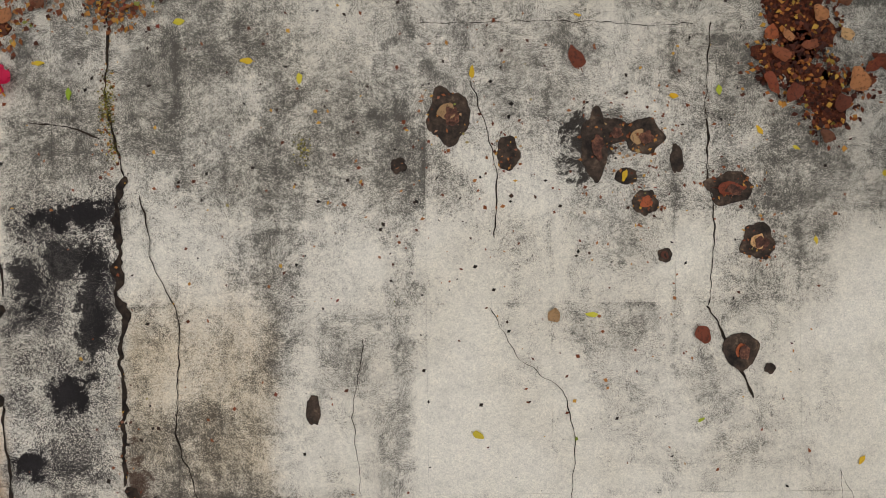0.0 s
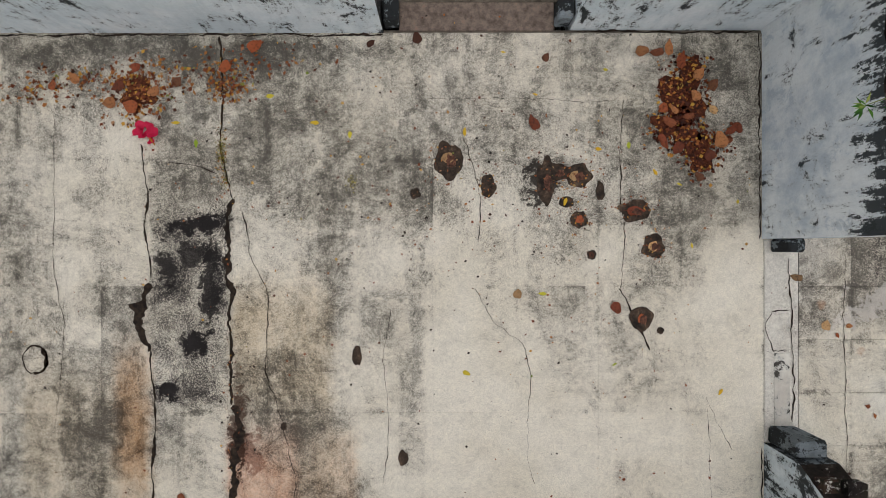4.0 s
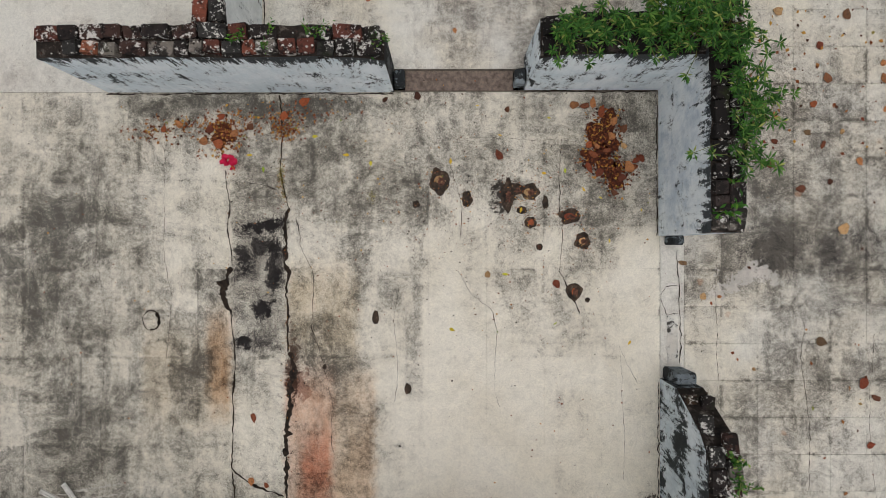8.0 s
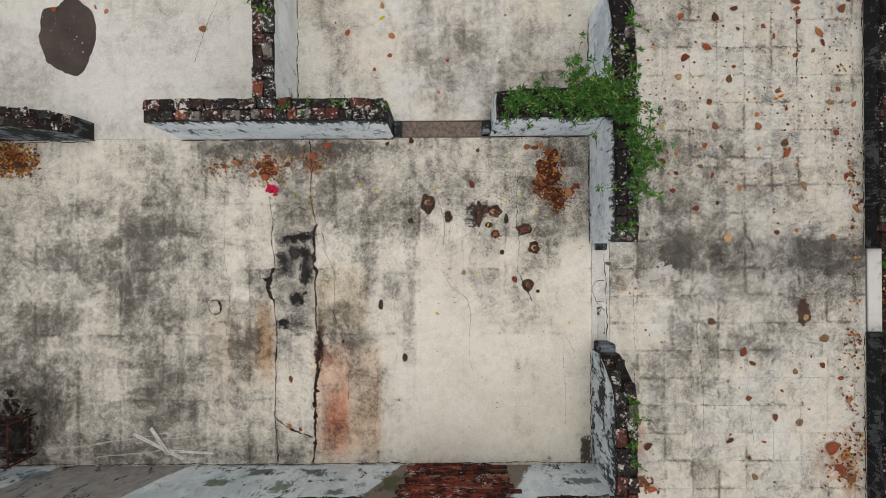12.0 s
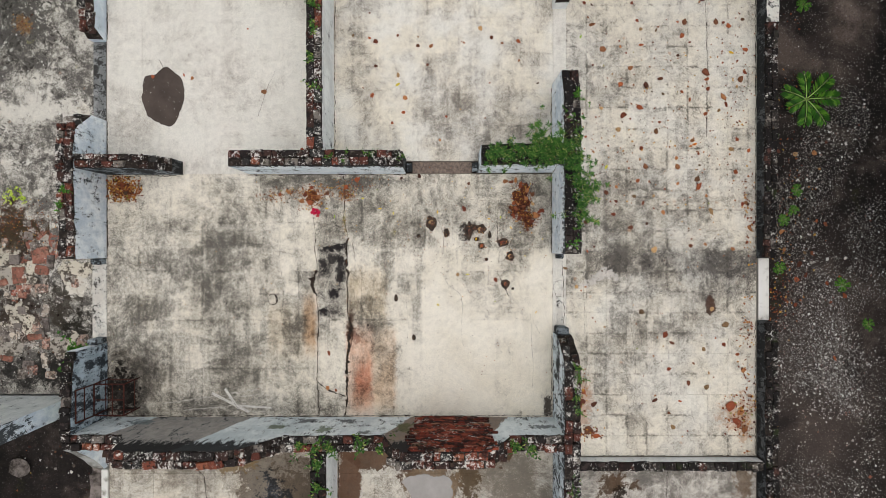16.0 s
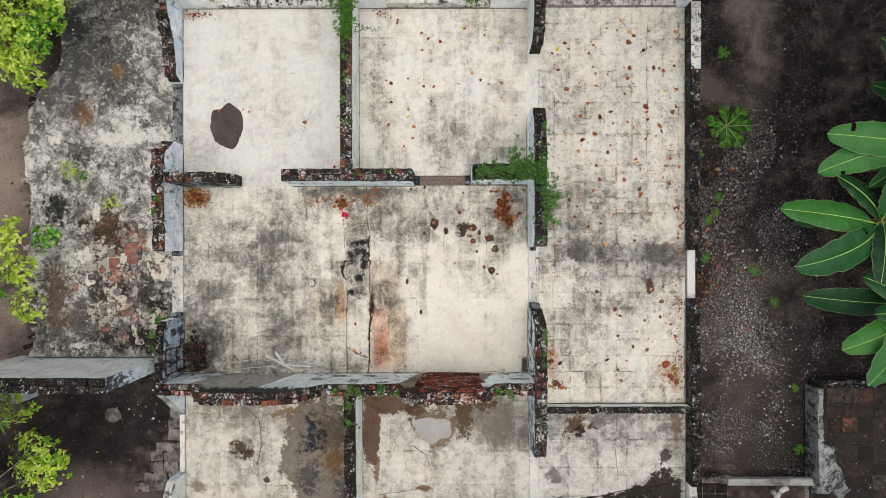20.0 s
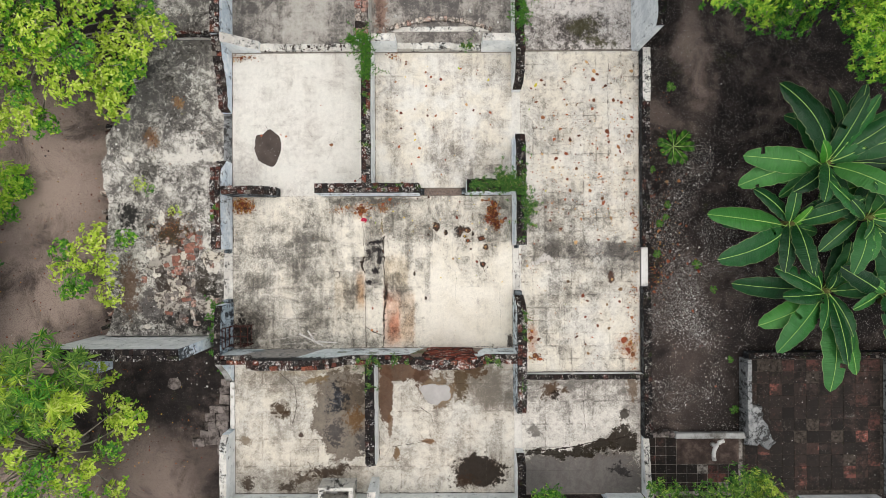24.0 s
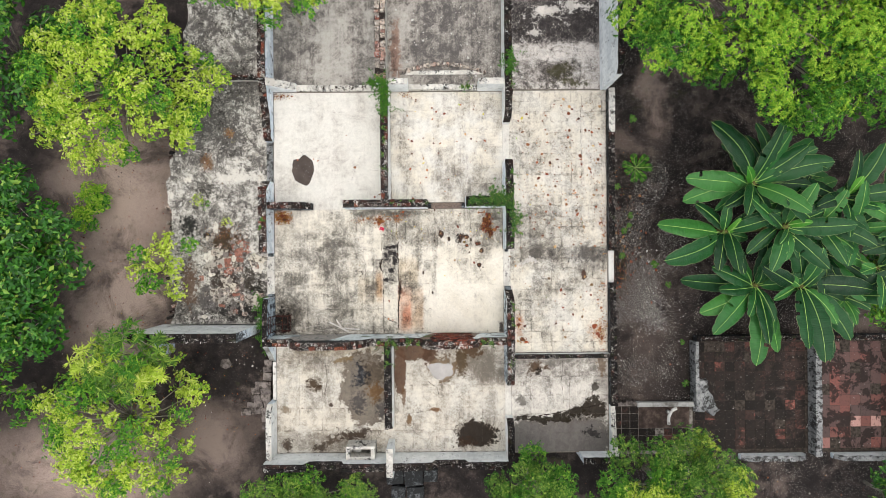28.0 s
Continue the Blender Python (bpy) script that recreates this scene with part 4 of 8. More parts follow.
for _k in range(3):
    BRICKS_DARK.append(box_mesh("brick", -0.5, -0.5, -0.5, 0.5, 0.5, 0.5, mat_brick_dark, 0.06, 0.07, 10 + _k))
m = Mat("dusty_brick")
_t = m.ramp(m.rnd, [(0.0, lin(150, 104, 90)), (0.25, lin(178, 166, 152)), (0.5, lin(112, 104, 98)), (0.75, lin(200, 188, 172)), (0.9, lin(150, 86, 70))])
_t = m.mix(m.step(m.noise(13, 8, 0.75), 0.48, 0.54, 0.0, 0.85), _t, lin(66, 60, 56))
mat_dusty = m.done(m.mix(m.step(m.noise(21, 7, 0.8), 0.55, 0.58, 0.0, 0.8), _t, lin(206, 202, 194)), 0.95, m.noise(30, 5), 0.01, 0.7)
BRICKS_DUSTY = [box_mesh("brick", -0.5, -0.5, -0.5, 0.5, 0.5, 0.5, mat_dusty, 0.13, 0.08, 40 + _k) for _k in range(4)]
BRICKS_RED = []
for _k in range(3):
    BRICKS_RED.append(box_mesh("brick", -0.5, -0.5, -0.5, 0.5, 0.5, 0.5, mat_brick_red, 0.08, 0.02, 20 + _k))


def wall(name, axis, a, b, t0, t1, height, faces, label, top="brick", base=GZ, seed=1, step=0.10, crumble=0.02, bricks=None, size=0.135, cap=None, ends=None):
    """A ruined wall along x or y from a to b, between t0 and t1 across. height: number or list of (place, height). faces: material of the low side, of the high side."""
    r = random.Random(seed)
    prof = height if isinstance(height, list) else [(a, height), (b, height)]
    hx, hz = [p[0] for p in prof], [p[1] for p in prof]
    n = max(2, int((b - a) / step) + 1)
    ss = np.linspace(a, b, n)
    V, F, ids = [], [], []
    for s in ss:
        z = float(np.interp(s, hx, hz)) - (0.055 if top == "brick" else 0.0)
        za, zb = z + r.uniform(-crumble, crumble), z + r.uniform(-crumble, crumble)
        row = [(s, t0, base), (s, t0, za), (s, t1, zb), (s, t1, base)]
        V += [(p[0], p[1], p[2]) if axis == "x" else (p[1], p[0], p[2]) for p in row]
    flip = axis == "y"
    for i in range(n - 1):
        o, q = 4 * i, 4 * (i + 1)
        for k, mid in ((0, 0), (1, 2), (2, 1)):
            f = (o + k, q + k, q + k + 1, o + k + 1)
            F.append(f[::-1] if flip else f)
            ids.append(mid)
    for o, rev in ((0, False), (4 * (n - 1), True)):
        f = (o, o + 1, o + 2, o + 3)
        F.append(f[::-1] if rev != flip else f)
        ids.append(3)
    me = raw(name, V, F, [faces[0], faces[1], mat_mortar if top == "brick" else (cap or mat_cap), ends or faces[0]], ids)
    ob = tagged(new(name, me), label, "wall", kind="structure")
    if top == "brick":
        stock = bricks or BRICKS
        rows = 2 if t1 - t0 > 0.13 else 1
        wd = (t1 - t0) / rows
        for k in range(rows):
            s = a + 0.01
            while s < b - 0.05:
                ln = min(r.uniform(0.6, 1.5) * size, b - s)
                z = float(np.interp(s + ln / 2, hx, hz)) - 0.035 + r.uniform(-0.018, 0.012)
                if r.random() > 0.06:
                    c = t0 + (k + 0.5) * wd + r.uniform(-0.008, 0.008)
                    sx, sy = (ln - 0.008, wd - 0.008) if axis == "x" else (wd - 0.008, ln - 0.008)
                    px, py = (s + ln / 2, c) if axis == "x" else (c, s + ln / 2)
                    m4 = pose(px, py, z, r.uniform(-7, 7), r.uniform(-7, 7), r.uniform(-7, 7)) @ Matrix.Diagonal((sx * r.uniform(0.9, 1.05), sy * r.uniform(0.85, 1.05), 0.065, 1))
                    child("brick", r.choice(stock), ob, m4)
                s += ln
        # crumbs of mortar and brick between the bricks
        g = np.random.default_rng(seed)
        k = int((b - a) * 60)
        ss, tt = g.uniform(a, b, k), g.uniform(t0 + 0.01, t1 - 0.01, k)
        sz = g.uniform(0.004, 0.013, k)
        V, F = [], []
        for i in range(k):
            zz = float(np.interp(ss[i], hx, hz)) - 0.008 + g.uniform(-0.012, 0.012)
            cx, cy = (ss[i], tt[i]) if axis == "x" else (tt[i], ss[i])
            o = len(V)
            V += [(cx + sz[i], cy, zz), (cx, cy + sz[i] * 0.8, zz), (cx - sz[i], cy + 0.002, zz), (cx, cy - sz[i] * 0.9, zz), (cx, cy, zz + sz[i] * 0.8)]
            F += [(o, o + 1, o + 4), (o + 1, o + 2, o + 4), (o + 2, o + 3, o + 4), (o + 3, o, o + 4)]
        tagged(child("crumb_layer", raw("crumb_layer", V, F, mat_crumb), ob), kind="stuff")
    return ob


BLUE, GREY, WHITE = mat_plaster_blue, mat_plaster_grey, mat_plaster_white

# ---- the house: floors ----
J = -0.006
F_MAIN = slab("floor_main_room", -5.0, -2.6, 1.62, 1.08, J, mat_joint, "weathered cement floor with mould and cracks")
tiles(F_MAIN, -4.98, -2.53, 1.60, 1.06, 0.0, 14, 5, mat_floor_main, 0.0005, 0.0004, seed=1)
F_NW = slab("floor_north_west_room", -5.0, 1.081, -1.8, 4.5, J, mat_joint, "pale smooth cement floor with a puddle")
tiles(F_NW, -4.98, 1.062, -1.84, 4.43, 0.0, 6, 6, mat_floor_nw, 0.0005, 0.0004, seed=2)
F_NM = slab("floor_north_room", -1.8, 1.24, 1.6, 4.5, J, mat_joint, "streaked and blotched cement floor")
tiles(F_NM, -1.63, 1.25, 1.60, 4.43, 0.0, 7, 6, mat_floor_nm, 0.0005, 0.0004, seed=3)
F_PORCH = slab("floor_porch", 1.79, -3.2, 4.62, 4.5, J - 0.003, mat_joint, "cement porch floor scored into squares")
tiles(F_PORCH, 1.80, -3.10, 4.473, 4.45, 0.0, 9, 25, mat_floor_porch, 0.0010, 0.0010, seed=4)
tiles(F_PORCH, 4.473, -3.10, 4.60, 4.45, 0.0, 1, 25, mat_floor_porch, 0.0010, 0.0010, seed=40)
F_SW = slab("floor_south_west_room", -4.97, -6.0, -1.7, -2.7, J, mat_joint, "stained cement floor with damp patches")
tiles(F_SW, -4.95, -5.95, -1.70, -2.72, 0.0, 5, 5, mat_floor_sw, 0.0012, 0.001, seed=5)
F_S = slab("floor_south_room", -1.7, -6.0, 1.62, -2.7, J, mat_joint, "stained cement floor with brown damp edges")
tiles(F_S, -1.70, -5.95, 1.62, -2.72, 0.0, 5, 5, mat_floor_s, 0.0012, 0.001, seed=6)
F_SE = slab("floor_south_east_room", 1.79, -6.0, 4.62, -3.24, J, mat_joint, "cracked grey cement floor, half of it dark and damp")
tiles(F_SE, 1.80, -5.97, 4.60, -3.25, 0.0, 5, 5, mat_floor_se, 0.003, 0.002, seed=7)
F_N2 = slab("floor_far_rooms", -5.0, 4.5, 1.6, 9.5, J - 0.05, mat_joint, "dark stained cement floor of the far rooms")
tiles(F_N2, -4.98, 4.62, 1.58, 9.4, -0.05, 8, 6, mat_floor_n2, 0.002, seed=8)
F_NE2 = slab("floor_far_porch", 1.7, 4.5, 4.6, 9.5, J - 0.05, mat_joint, "black and white mouldy cement floor")
tiles(F_NE2, 1.80, 4.50, 4.55, 9.4, -0.05, 5, 9, mat_floor_ne2, 0.003, seed=9)


def ragged_slab(name, x0, y0, x1, y1, top, mat, label, seed):
    """A floor whose west edge is broken away."""
    ys = np.linspace(y0, y1, 60)
    V, F = [], []
    for y in ys:
        e = x0 + 0.28 * noise.noise((y * 0.9, seed, 0)) + 0.12 * noise.noise((y * 3.5, seed, 2)) + (0.55 if y > 2.6 else 0.0) * min(1, (y - 2.6) * 1.5)
        V += [(e, y, GZ - 0.05), (e + 0.03, y, top), (x1, y, top)]
    for i in range(len(ys) - 1):
        a, b = 3 * i, 3 * i + 3
        F += [(a, a + 1, b + 1, b), (a + 1, a + 2, b + 2, b + 1)]
    return tagged(new(name, raw(name, V, F, mat)), label, "floor", kind="structure")


ragged_slab("floor_veranda", -8.05, -2.22, -5.18, 9.4, -0.12, mat_veranda, "broken veranda floor with white mould and bare brick", 3)

m = Mat("rough_brown_cement")
mat_threshold = m.done(m.ramp(m.noise(22, 7, 0.75), [(0.35, lin(84, 74, 68)), (0.6, lin(126, 112, 102)), (0.75, lin(150, 104, 88))]), 0.95, m.noise(40, 5), 0.008, 0.8)
# bricks along the broken edge of the veranda
_edge = thing("brick_edging", -8.1, 0.4, GZ, "row of dark old bricks along the broken veranda edge", "edging")
_r = random.Random(51)
for _k in range(34):
    _y = -2.4 + _k * 0.16 + _r.uniform(-0.03, 0.03)
    if _r.random() < 0.2:
        continue
    child("brick", _r.choice(BRICKS_DARK + BRICKS_DUSTY), _edge, pose(0.04 + _r.uniform(-0.08, 0.08), _y, 0.10 + _r.uniform(-0.05, 0.03), _r.uniform(-8, 8), _r.uniform(-8, 8), _r.uniform(-25, 25)) @ Matrix.Diagonal((_r.uniform(0.08, 0.2), _r.uniform(0.07, 0.12), 0.3, 1)))
# sills of the openings
tagged(new("sill_porch_door", box_mesh("sill_porch_door", 1.603, -1.27, GZ, 1.797, -0.11, 0.004, mat_floor_nw, 0.004)), "pale cement door sill with a cracked edge", "sill", kind="structure")
tagged(new("sill_north_door", box_mesh("sill_north_door", -0.47, 1.07, GZ, 0.41, 1.235, 0.006, mat_threshold, 0.006)), "rough brown cement door threshold", "sill", kind="structure")
tagged(new("sill_west_door", box_mesh("sill_west_door", -5.20, -1.43, GZ, -4.99, -0.18, 0.01, mat_cap, 0.01)), "whitish cement sill of the west door", "sill", kind="structure")
tagged(new("sill_west_room", box_mesh("sill_west_room", -5.205, 1.85, GZ, -4.99, 3.02, -0.03, mat_yard_wall, 0.012)), "grey worn sill of the north west room", "sill", kind="structure")
tagged(new("sill_porch_step", box_mesh("sill_porch_step", 4.64, -1.10, GZ, 4.80, -0.18, -0.02, mat_white, 0.01)), "white cement step at the porch edge", "sill", kind="structure")
tagged(new("sill_south_west", box_mesh("sill_south_west", -5.06, -4.4, GZ, -4.96, -3.3, 0.03, mat_white, 0.01)), "white painted cement sill", "sill", kind="structure")
tagged(new("sill_porch_north", box_mesh("sill_porch_north", 1.603, 2.38, GZ, 1.797, 3.49, 0.004, mat_floor_nw, 0.004)), "pale cement door sill between room and porch", "sill", kind="structure")
tagged(new("sill_south_east", box_mesh("sill_south_east", 1.623, -4.9, GZ, 1.797, -3.88, 0.004, mat_floor_nw, 0.004)), "pale cement door sill of the south rooms", "sill", kind="structure")

mat_plaster_west = plaster("blue_black_mouldy_plaster", lin(186, 202, 212), lin(140, 156, 166), lin(36, 40, 46), 0.085, 0.03)
# ---- the house: walls ----
wall("wall_north_main", "x", -2.88, -0.56, 1.06, 1.27, [(-2.88, 0.97), (-2.0, 1.0), (-0.75, 1.0), (-0.56, 0.9)], (BLUE, BLUE), "broken pale blue plastered wall topped with mossy bricks", seed=11, ends=mat_black_wall)
wall("wall_north_main_corner", "x", 0.5, 1.585, 1.08, 1.35, [(0.5, 0.9), (0.7, 1.0), (1.585, 1.0)], (BLUE, GREY), "broken pale blue wall overgrown with weeds", seed=12, bricks=BRICKS_DARK)
wall("wall_north_west_stub", "x", -4.99, -3.86, 1.05, 1.24, [(-4.99, 0.86), (-4.2, 0.84), (-4.0, 0.68), (-3.86, 0.42)], (mat_stub, GREY), "short broken blackened wall with brick top and sloping end", seed=13, ends=mat_black_wall)
wall("wall_east_upper", "y", -0.11, 2.38, 1.59, 1.80, [(-0.11, 1.07), (1.2, 1.05), (2.0, 1.0), (2.38, 0.8)], (GREY, GREY), "blue-grey plastered wall with blackened brick top and weeds", seed=14, bricks=BRICKS_DARK)
wall("wall_east_lower", "y", -3.88, -1.27, 1.60, 1.81, [(-3.88, 0.8), (-3.6, 0.95), (-1.7, 1.0), (-1.52, 0.95), (-1.27, 0.42)], (mat_blue_mouldy, GREY), "mouldy pale blue wall with a sloping broken end", seed=15, ends=mat_stub)
wall("wall_east_south", "y", -5.95, -4.9, 1.62, 1.81, [(-5.95, 0.75), (-5.1, 0.7), (-4.9, 0.4)], (WHITE, GREY), "broken mouldy wall between the south rooms", seed=16, bricks=BRICKS_DARK)
wall("wall_east_north", "y", 3.49, 4.62, 1.59, 1.79, [(3.49, 0.3), (3.6, 0.75), (3.95, 1.0), (4.62, 0.95)], (WHITE, GREY), "broken white wall with blackened curved end", seed=17, bricks=BRICKS_DARK)
wall("wall_partition_north", "y", 1.272, 4.45, -1.84, -1.63, [(1.272, 0.95), (3.0, 0.95), (4.45, 0.85)], (WHITE, WHITE), "thin white partition wall topped with mossy bricks", seed=18)
S_WALL = wall("wall_south_main", "x", -5.12, 1.598, -2.74, -2.53,
              [(-5.12, 0.93), (-4.24, 0.95), (-4.16, 1.55), (-3.9, 1.64), (-2.8, 1.64), (-2.5, 1.5), (-2.15, 0.98), (-0.76, 0.95), (-0.66, 1.52), (-0.5, 1.64), (0.5, 1.64), (0.68, 1.4), (0.9, 0.95), (1.598, 0.95)],
              (WHITE, mat_plaster_south), "long broken wall of peeling plaster and red brick", seed=19)
wall("wall_west_upper", "y", -0.18, 1.85, -5.21, -4.995, [(-0.18, 0.82), (1.2, 0.9), (1.6, 0.85), (1.85, 0.45)], (GREY, GREY), "mouldy blue-grey wall with a crumbled brick edge", seed=20)
wall("wall_west_lower", "y", -2.525, -1.43, -5.11, -4.98, [(-2.525, 0.98), (-1.7, 0.95), (-1.43, 0.85)], (GREY, mat_plaster_west), "mouldy blue-grey wall end with black stains", seed=21, bricks=BRICKS_DARK, size=0.1)
wall("wall_west_north", "y", 3.02, 4.62, -5.20, -4.99, [(3.02, 0.15), (3.1, 0.35), (3.6, 0.42), (4.1, 0.7), (4.62, 0.85)], (GREY, GREY), "broken wall with bare red bricks", seed=22)
wall("wall_partition_south", "y", -5.12, -2.742, -1.79, -1.58, [(-5.12, 0.4), (-5.0, 0.85), (-2.742, 0.95)], (WHITE, WHITE), "white partition wall with mossy top", seed=23, bricks=BRICKS_DARK)
wall("wall_west_south", "y", -5.95, -4.42, -5.12, -4.96, [(-5.95, 0.6), (-4.6, 0.6), (-4.42, 0.4)], (GREY, WHITE), "low grey plastered wall of the south west room", seed=24, top="cap")
wall("wall_south_end", "x", -5.12, 1.62, -6.16, -5.95, [(-5.12, 1.0), (-3.95, 1.0), (-3.9, 0.75), (-3.0, 0.75), (-2.95, 1.0), (-1.9, 1.0), (-0.5, 0.95), (-0.4, 0.72), (0.45, 0.72), (0.5, 0.95), (1.62, 0.92)],
     (GREY, WHITE), "white plastered south wall with a blackened top", seed=25, bricks=BRICKS_DARK)
wall("wall_south_pier", "y", -6.36, -5.55, -1.74, -1.56, [(-6.36, 0.9), (-6.1, 1.02), (-5.55, 0.95)], (WHITE, WHITE), "short white plastered pier across the south wall", seed=45, top="cap")
wall("wall_south_end_east", "x", 3.75, 4.6, -6.14, -5.97, 0.6, (GREY, WHITE), "short white plastered wall", seed=26, bricks=BRICKS_DARK)
wall("wall_porch_parapet", "y", -0.18, 3.2, 4.60, 4.77, [(-0.18, 0.26), (3.2, 0.3)], (mat_black_wall, mat_black_wall), "low blackened brick parapet along the porch", seed=27, bricks=BRICKS_DARK)
wall("wall_porch_parapet_north", "y", 3.202, 4.45, 4.60, 4.78, 0.3, (mat_black_wall, GREY), "low parapet with crumbling white cap", seed=28, top="cap")
wall("wall_porch_parapet_south", "y", -4.6, -1.1, 4.61, 4.78, [(-4.6, 0.35), (-1.1, 0.28)], (mat_black_wall, mat_black_wall), "low blackened brick parapet at the gravel yard", seed=29, bricks=BRICKS_DARK)
wall("wall_porch_south", "x", 1.812, 4.608, -3.25, -3.12, 0.24, (GREY, WHITE), "low cement-capped wall between porch and south room", seed=30, bricks=BRICKS_DARK, size=0.16)
wall("wall_porch_south_east", "y", -5.97, -4.602, 4.62, 4.76, [(-5.97, 0.5), (-5.6, 0.3), (-4.602, 0.12)], (WHITE, GREY), "low broken white wall", seed=31, top="cap")
wall("wall_north_pier_west", "x", -1.628, -1.09, 4.45, 4.62, 0.8, (WHITE, WHITE), "white plastered wall pier", seed=32, top="cap")
wall("wall_north_pier_east", "x", 0.88, 1.588, 4.45, 4.62, 0.8, (WHITE, WHITE), "white plastered wall pier", seed=33, top="cap")
wall("wall_north_sill", "x", -1.088, 0.878, 4.46, 4.60, [(-1.088, 0.2), (0.2, 0.24), (0.3, 0.12), (0.878, 0.14)], (mat_cap, mat_cap), "low stained cement sill with moss", seed=34, top="cap", crumble=0.04)
wall("wall_north_rubble_sill", "x", -4.30, -1.90, 4.46, 4.62, 0.10, (mat_cap, GREY), "low remains of a wall with rubble on top", seed=35, top="cap", crumble=0.06)
wall("wall_north_west_pier", "x", -4.985, -4.302, 4.45, 4.66, [(-4.985, 0.85), (-4.302, 0.2)], (WHITE, GREY), "triangular remains of a white wall", seed=36, top="cap")
wall("wall_far_west", "y", 4.622, 9.4, -5.20, -4.99, [(4.622, 0.9), (9.4, 0.9)], (GREY, GREY), "broken mouldy wall with red bricks", seed=37)
wall("wall_far_partition", "y", 4.62, 9.4, -2.0, -1.70, 0.7, (GREY, mat_cap), "thick brick wall with white mortar bands", seed=38, bricks=BRICKS_DUSTY)
wall("wall_far_east", "y", 4.622, 9.4, 1.59, 1.79, 0.9, (WHITE, GREY), "white plastered wall with dark top", seed=39, bricks=BRICKS_DARK)
wall("wall_far_porch", "y", 4.455, 9.4, 4.44, 4.60, [(4.455, 1.75), (4.6, 1.9), (9.4, 1.9)], (mat_plaster_runs, mat_black_wall), "tall white wall with black mould runs", seed=40, bricks=BRICKS_DARK)
wall("wall_veranda_step", "x", -6.3, -5.22, 4.80, 4.95, 0.1, (mat_cap, mat_cap), "low grey cement step with rubble", seed=41)
wall("wall_garden", "x", -8.4, -5.55, -2.50, -2.25, [(-8.4, 1.75), (-5.55, 1.8)], (GREY, mat_plaster_white), "free-standing pale grey garden wall with brick edge", seed=42, bricks=BRICKS_DARK)
wall("wall_garden_return", "y", -3.05, -2.502, -8.22, -8.05, [(-3.05, 0.2), (-2.502, 1.2)], (GREY, GREY), "broken buttress of the garden wall", seed=43, top="cap")

wall("wall_west_corner", "y", -3.26, -2.742, -5.12, -4.975, [(-3.26, 0.1), (-3.1, 0.3), (-2.742, 0.85)], (GREY, GREY), "sloping grey remains of the west wall", seed=44, top="cap", cap=mat_slab)

# bare brickwork where the plaster has fallen off the south wall
_r = random.Random(5)
for _row in range(23):
    _z = 0.05 + _row * 0.068
    _half = 0.42 + 0.16 * math.sin(_row * 0.13) + _r.uniform(-0.12, 0.08)
    _s = 0.08 - _half
    while _s < 0.08 + _half - 0.08:
        _ln = _r.uniform(0.12, 0.21)
        if _z < float(np.interp(_s, [-0.66, -0.5, 0.5, 0.7], [1.42, 1.56, 1.56, 1.25])):
            child("brick", _r.choice(BRICKS_RED), S_WALL, pose(_s + _ln / 2, -2.522 + _r.uniform(-0.004, 0.004), _z, 0, _r.uniform(-1, 1), 0) @ Matrix.Diagonal((_ln - 0.004, 0.030, 0.064, 1)))
        _s += _ln

# stubs of door jambs
for _x, _y, _sx, _sy, _h in ((-0.51, 1.14, 0.09, 0.12, 0.16), (0.45, 1.15, 0.09, 0.12, 0.16), (1.68, -0.15, 0.09, 0.07, 0.2), (1.70, -1.22, 0.16, 0.09, 0.3), (-5.06, -0.23, 0.14, 0.09, 0.2), (-5.05, -1.385, 0.14, 0.08, 0.3)):
    tagged(new("door_jamb", box_mesh("door_jamb", _x - _sx / 2, _y - _sy / 2, 0.0, _x + _sx / 2, _y + _sy / 2, _h, mat_stub, 0.012, 0.006, 3)), "broken grey cement stub of a door jamb", "door jamb", "door jamb stubs")

# a curved brick edge in the far room
_ring = thing("curved_brick_edging", -0.1, 5.0, -0.05, "curved row of old bricks on the dark floor", "edging")
_r = random.Random(9)
for _k in range(26):
    _a = _k / 25
    _x, _y = -1.2 + 2.4 * _a, 0.0 + 0.24 * math.sin(math.pi * _a)
    child("brick", _r.choice(BRICKS_DUSTY), _ring, pose(_x, _y, 0.05, _r.uniform(-5, 5), _r.uniform(-5, 5), 18 * math.cos(math.pi * _a)) @ Matrix.Diagonal((_r.uniform(0.075, 0.11), _r.uniform(0.08, 0.13), 0.07, 1)))
child("base", box_mesh("base", -1.22, -0.06, 0.0, 1.22, 0.06, 0.03, mat_cap, 0.01), _ring)

# ---- the tiled yard to the east ----
YZ = -0.40
F_YARD = slab("floor_tiled_yard", 7.2, -6.2, 10.6, -2.85, YZ - 0.01, mat_joint_dark, "dark mossy terracotta tiled yard floor")
tiles(F_YARD, 7.26, -6.08, 10.54, -2.92, YZ, 11, 11, mat_terracotta, 0.008, 0.0025, "terracotta_tile", 0.05, 0.004, 11)
F_YARD2 = slab("floor_salmon_yard", 10.6, -6.2, 14.0, -2.85, YZ - 0.01, mat_joint_dark, "salmon terracotta tiled floor with broken tiles")
tiles(F_YARD2, 10.96, -6.08, 13.4, -2.92, YZ, 8, 10, mat_salmon, 0.008, 0.0025, "terracotta_tile", 0.08, 0.005, 12)
m = Mat("court_joint")
mat_court_joint = m.done(m.ramp(m.noise(7, 7, 0.75), [(0.38, lin(58, 52, 47)), (0.56, lin(150, 143, 134))]), 0.95)
F_COURT = slab("floor_small_court", 4.80, -6.2, 7.2, -4.72, YZ - 0.01, mat_court_joint, "small dark tiled court with pale joints")
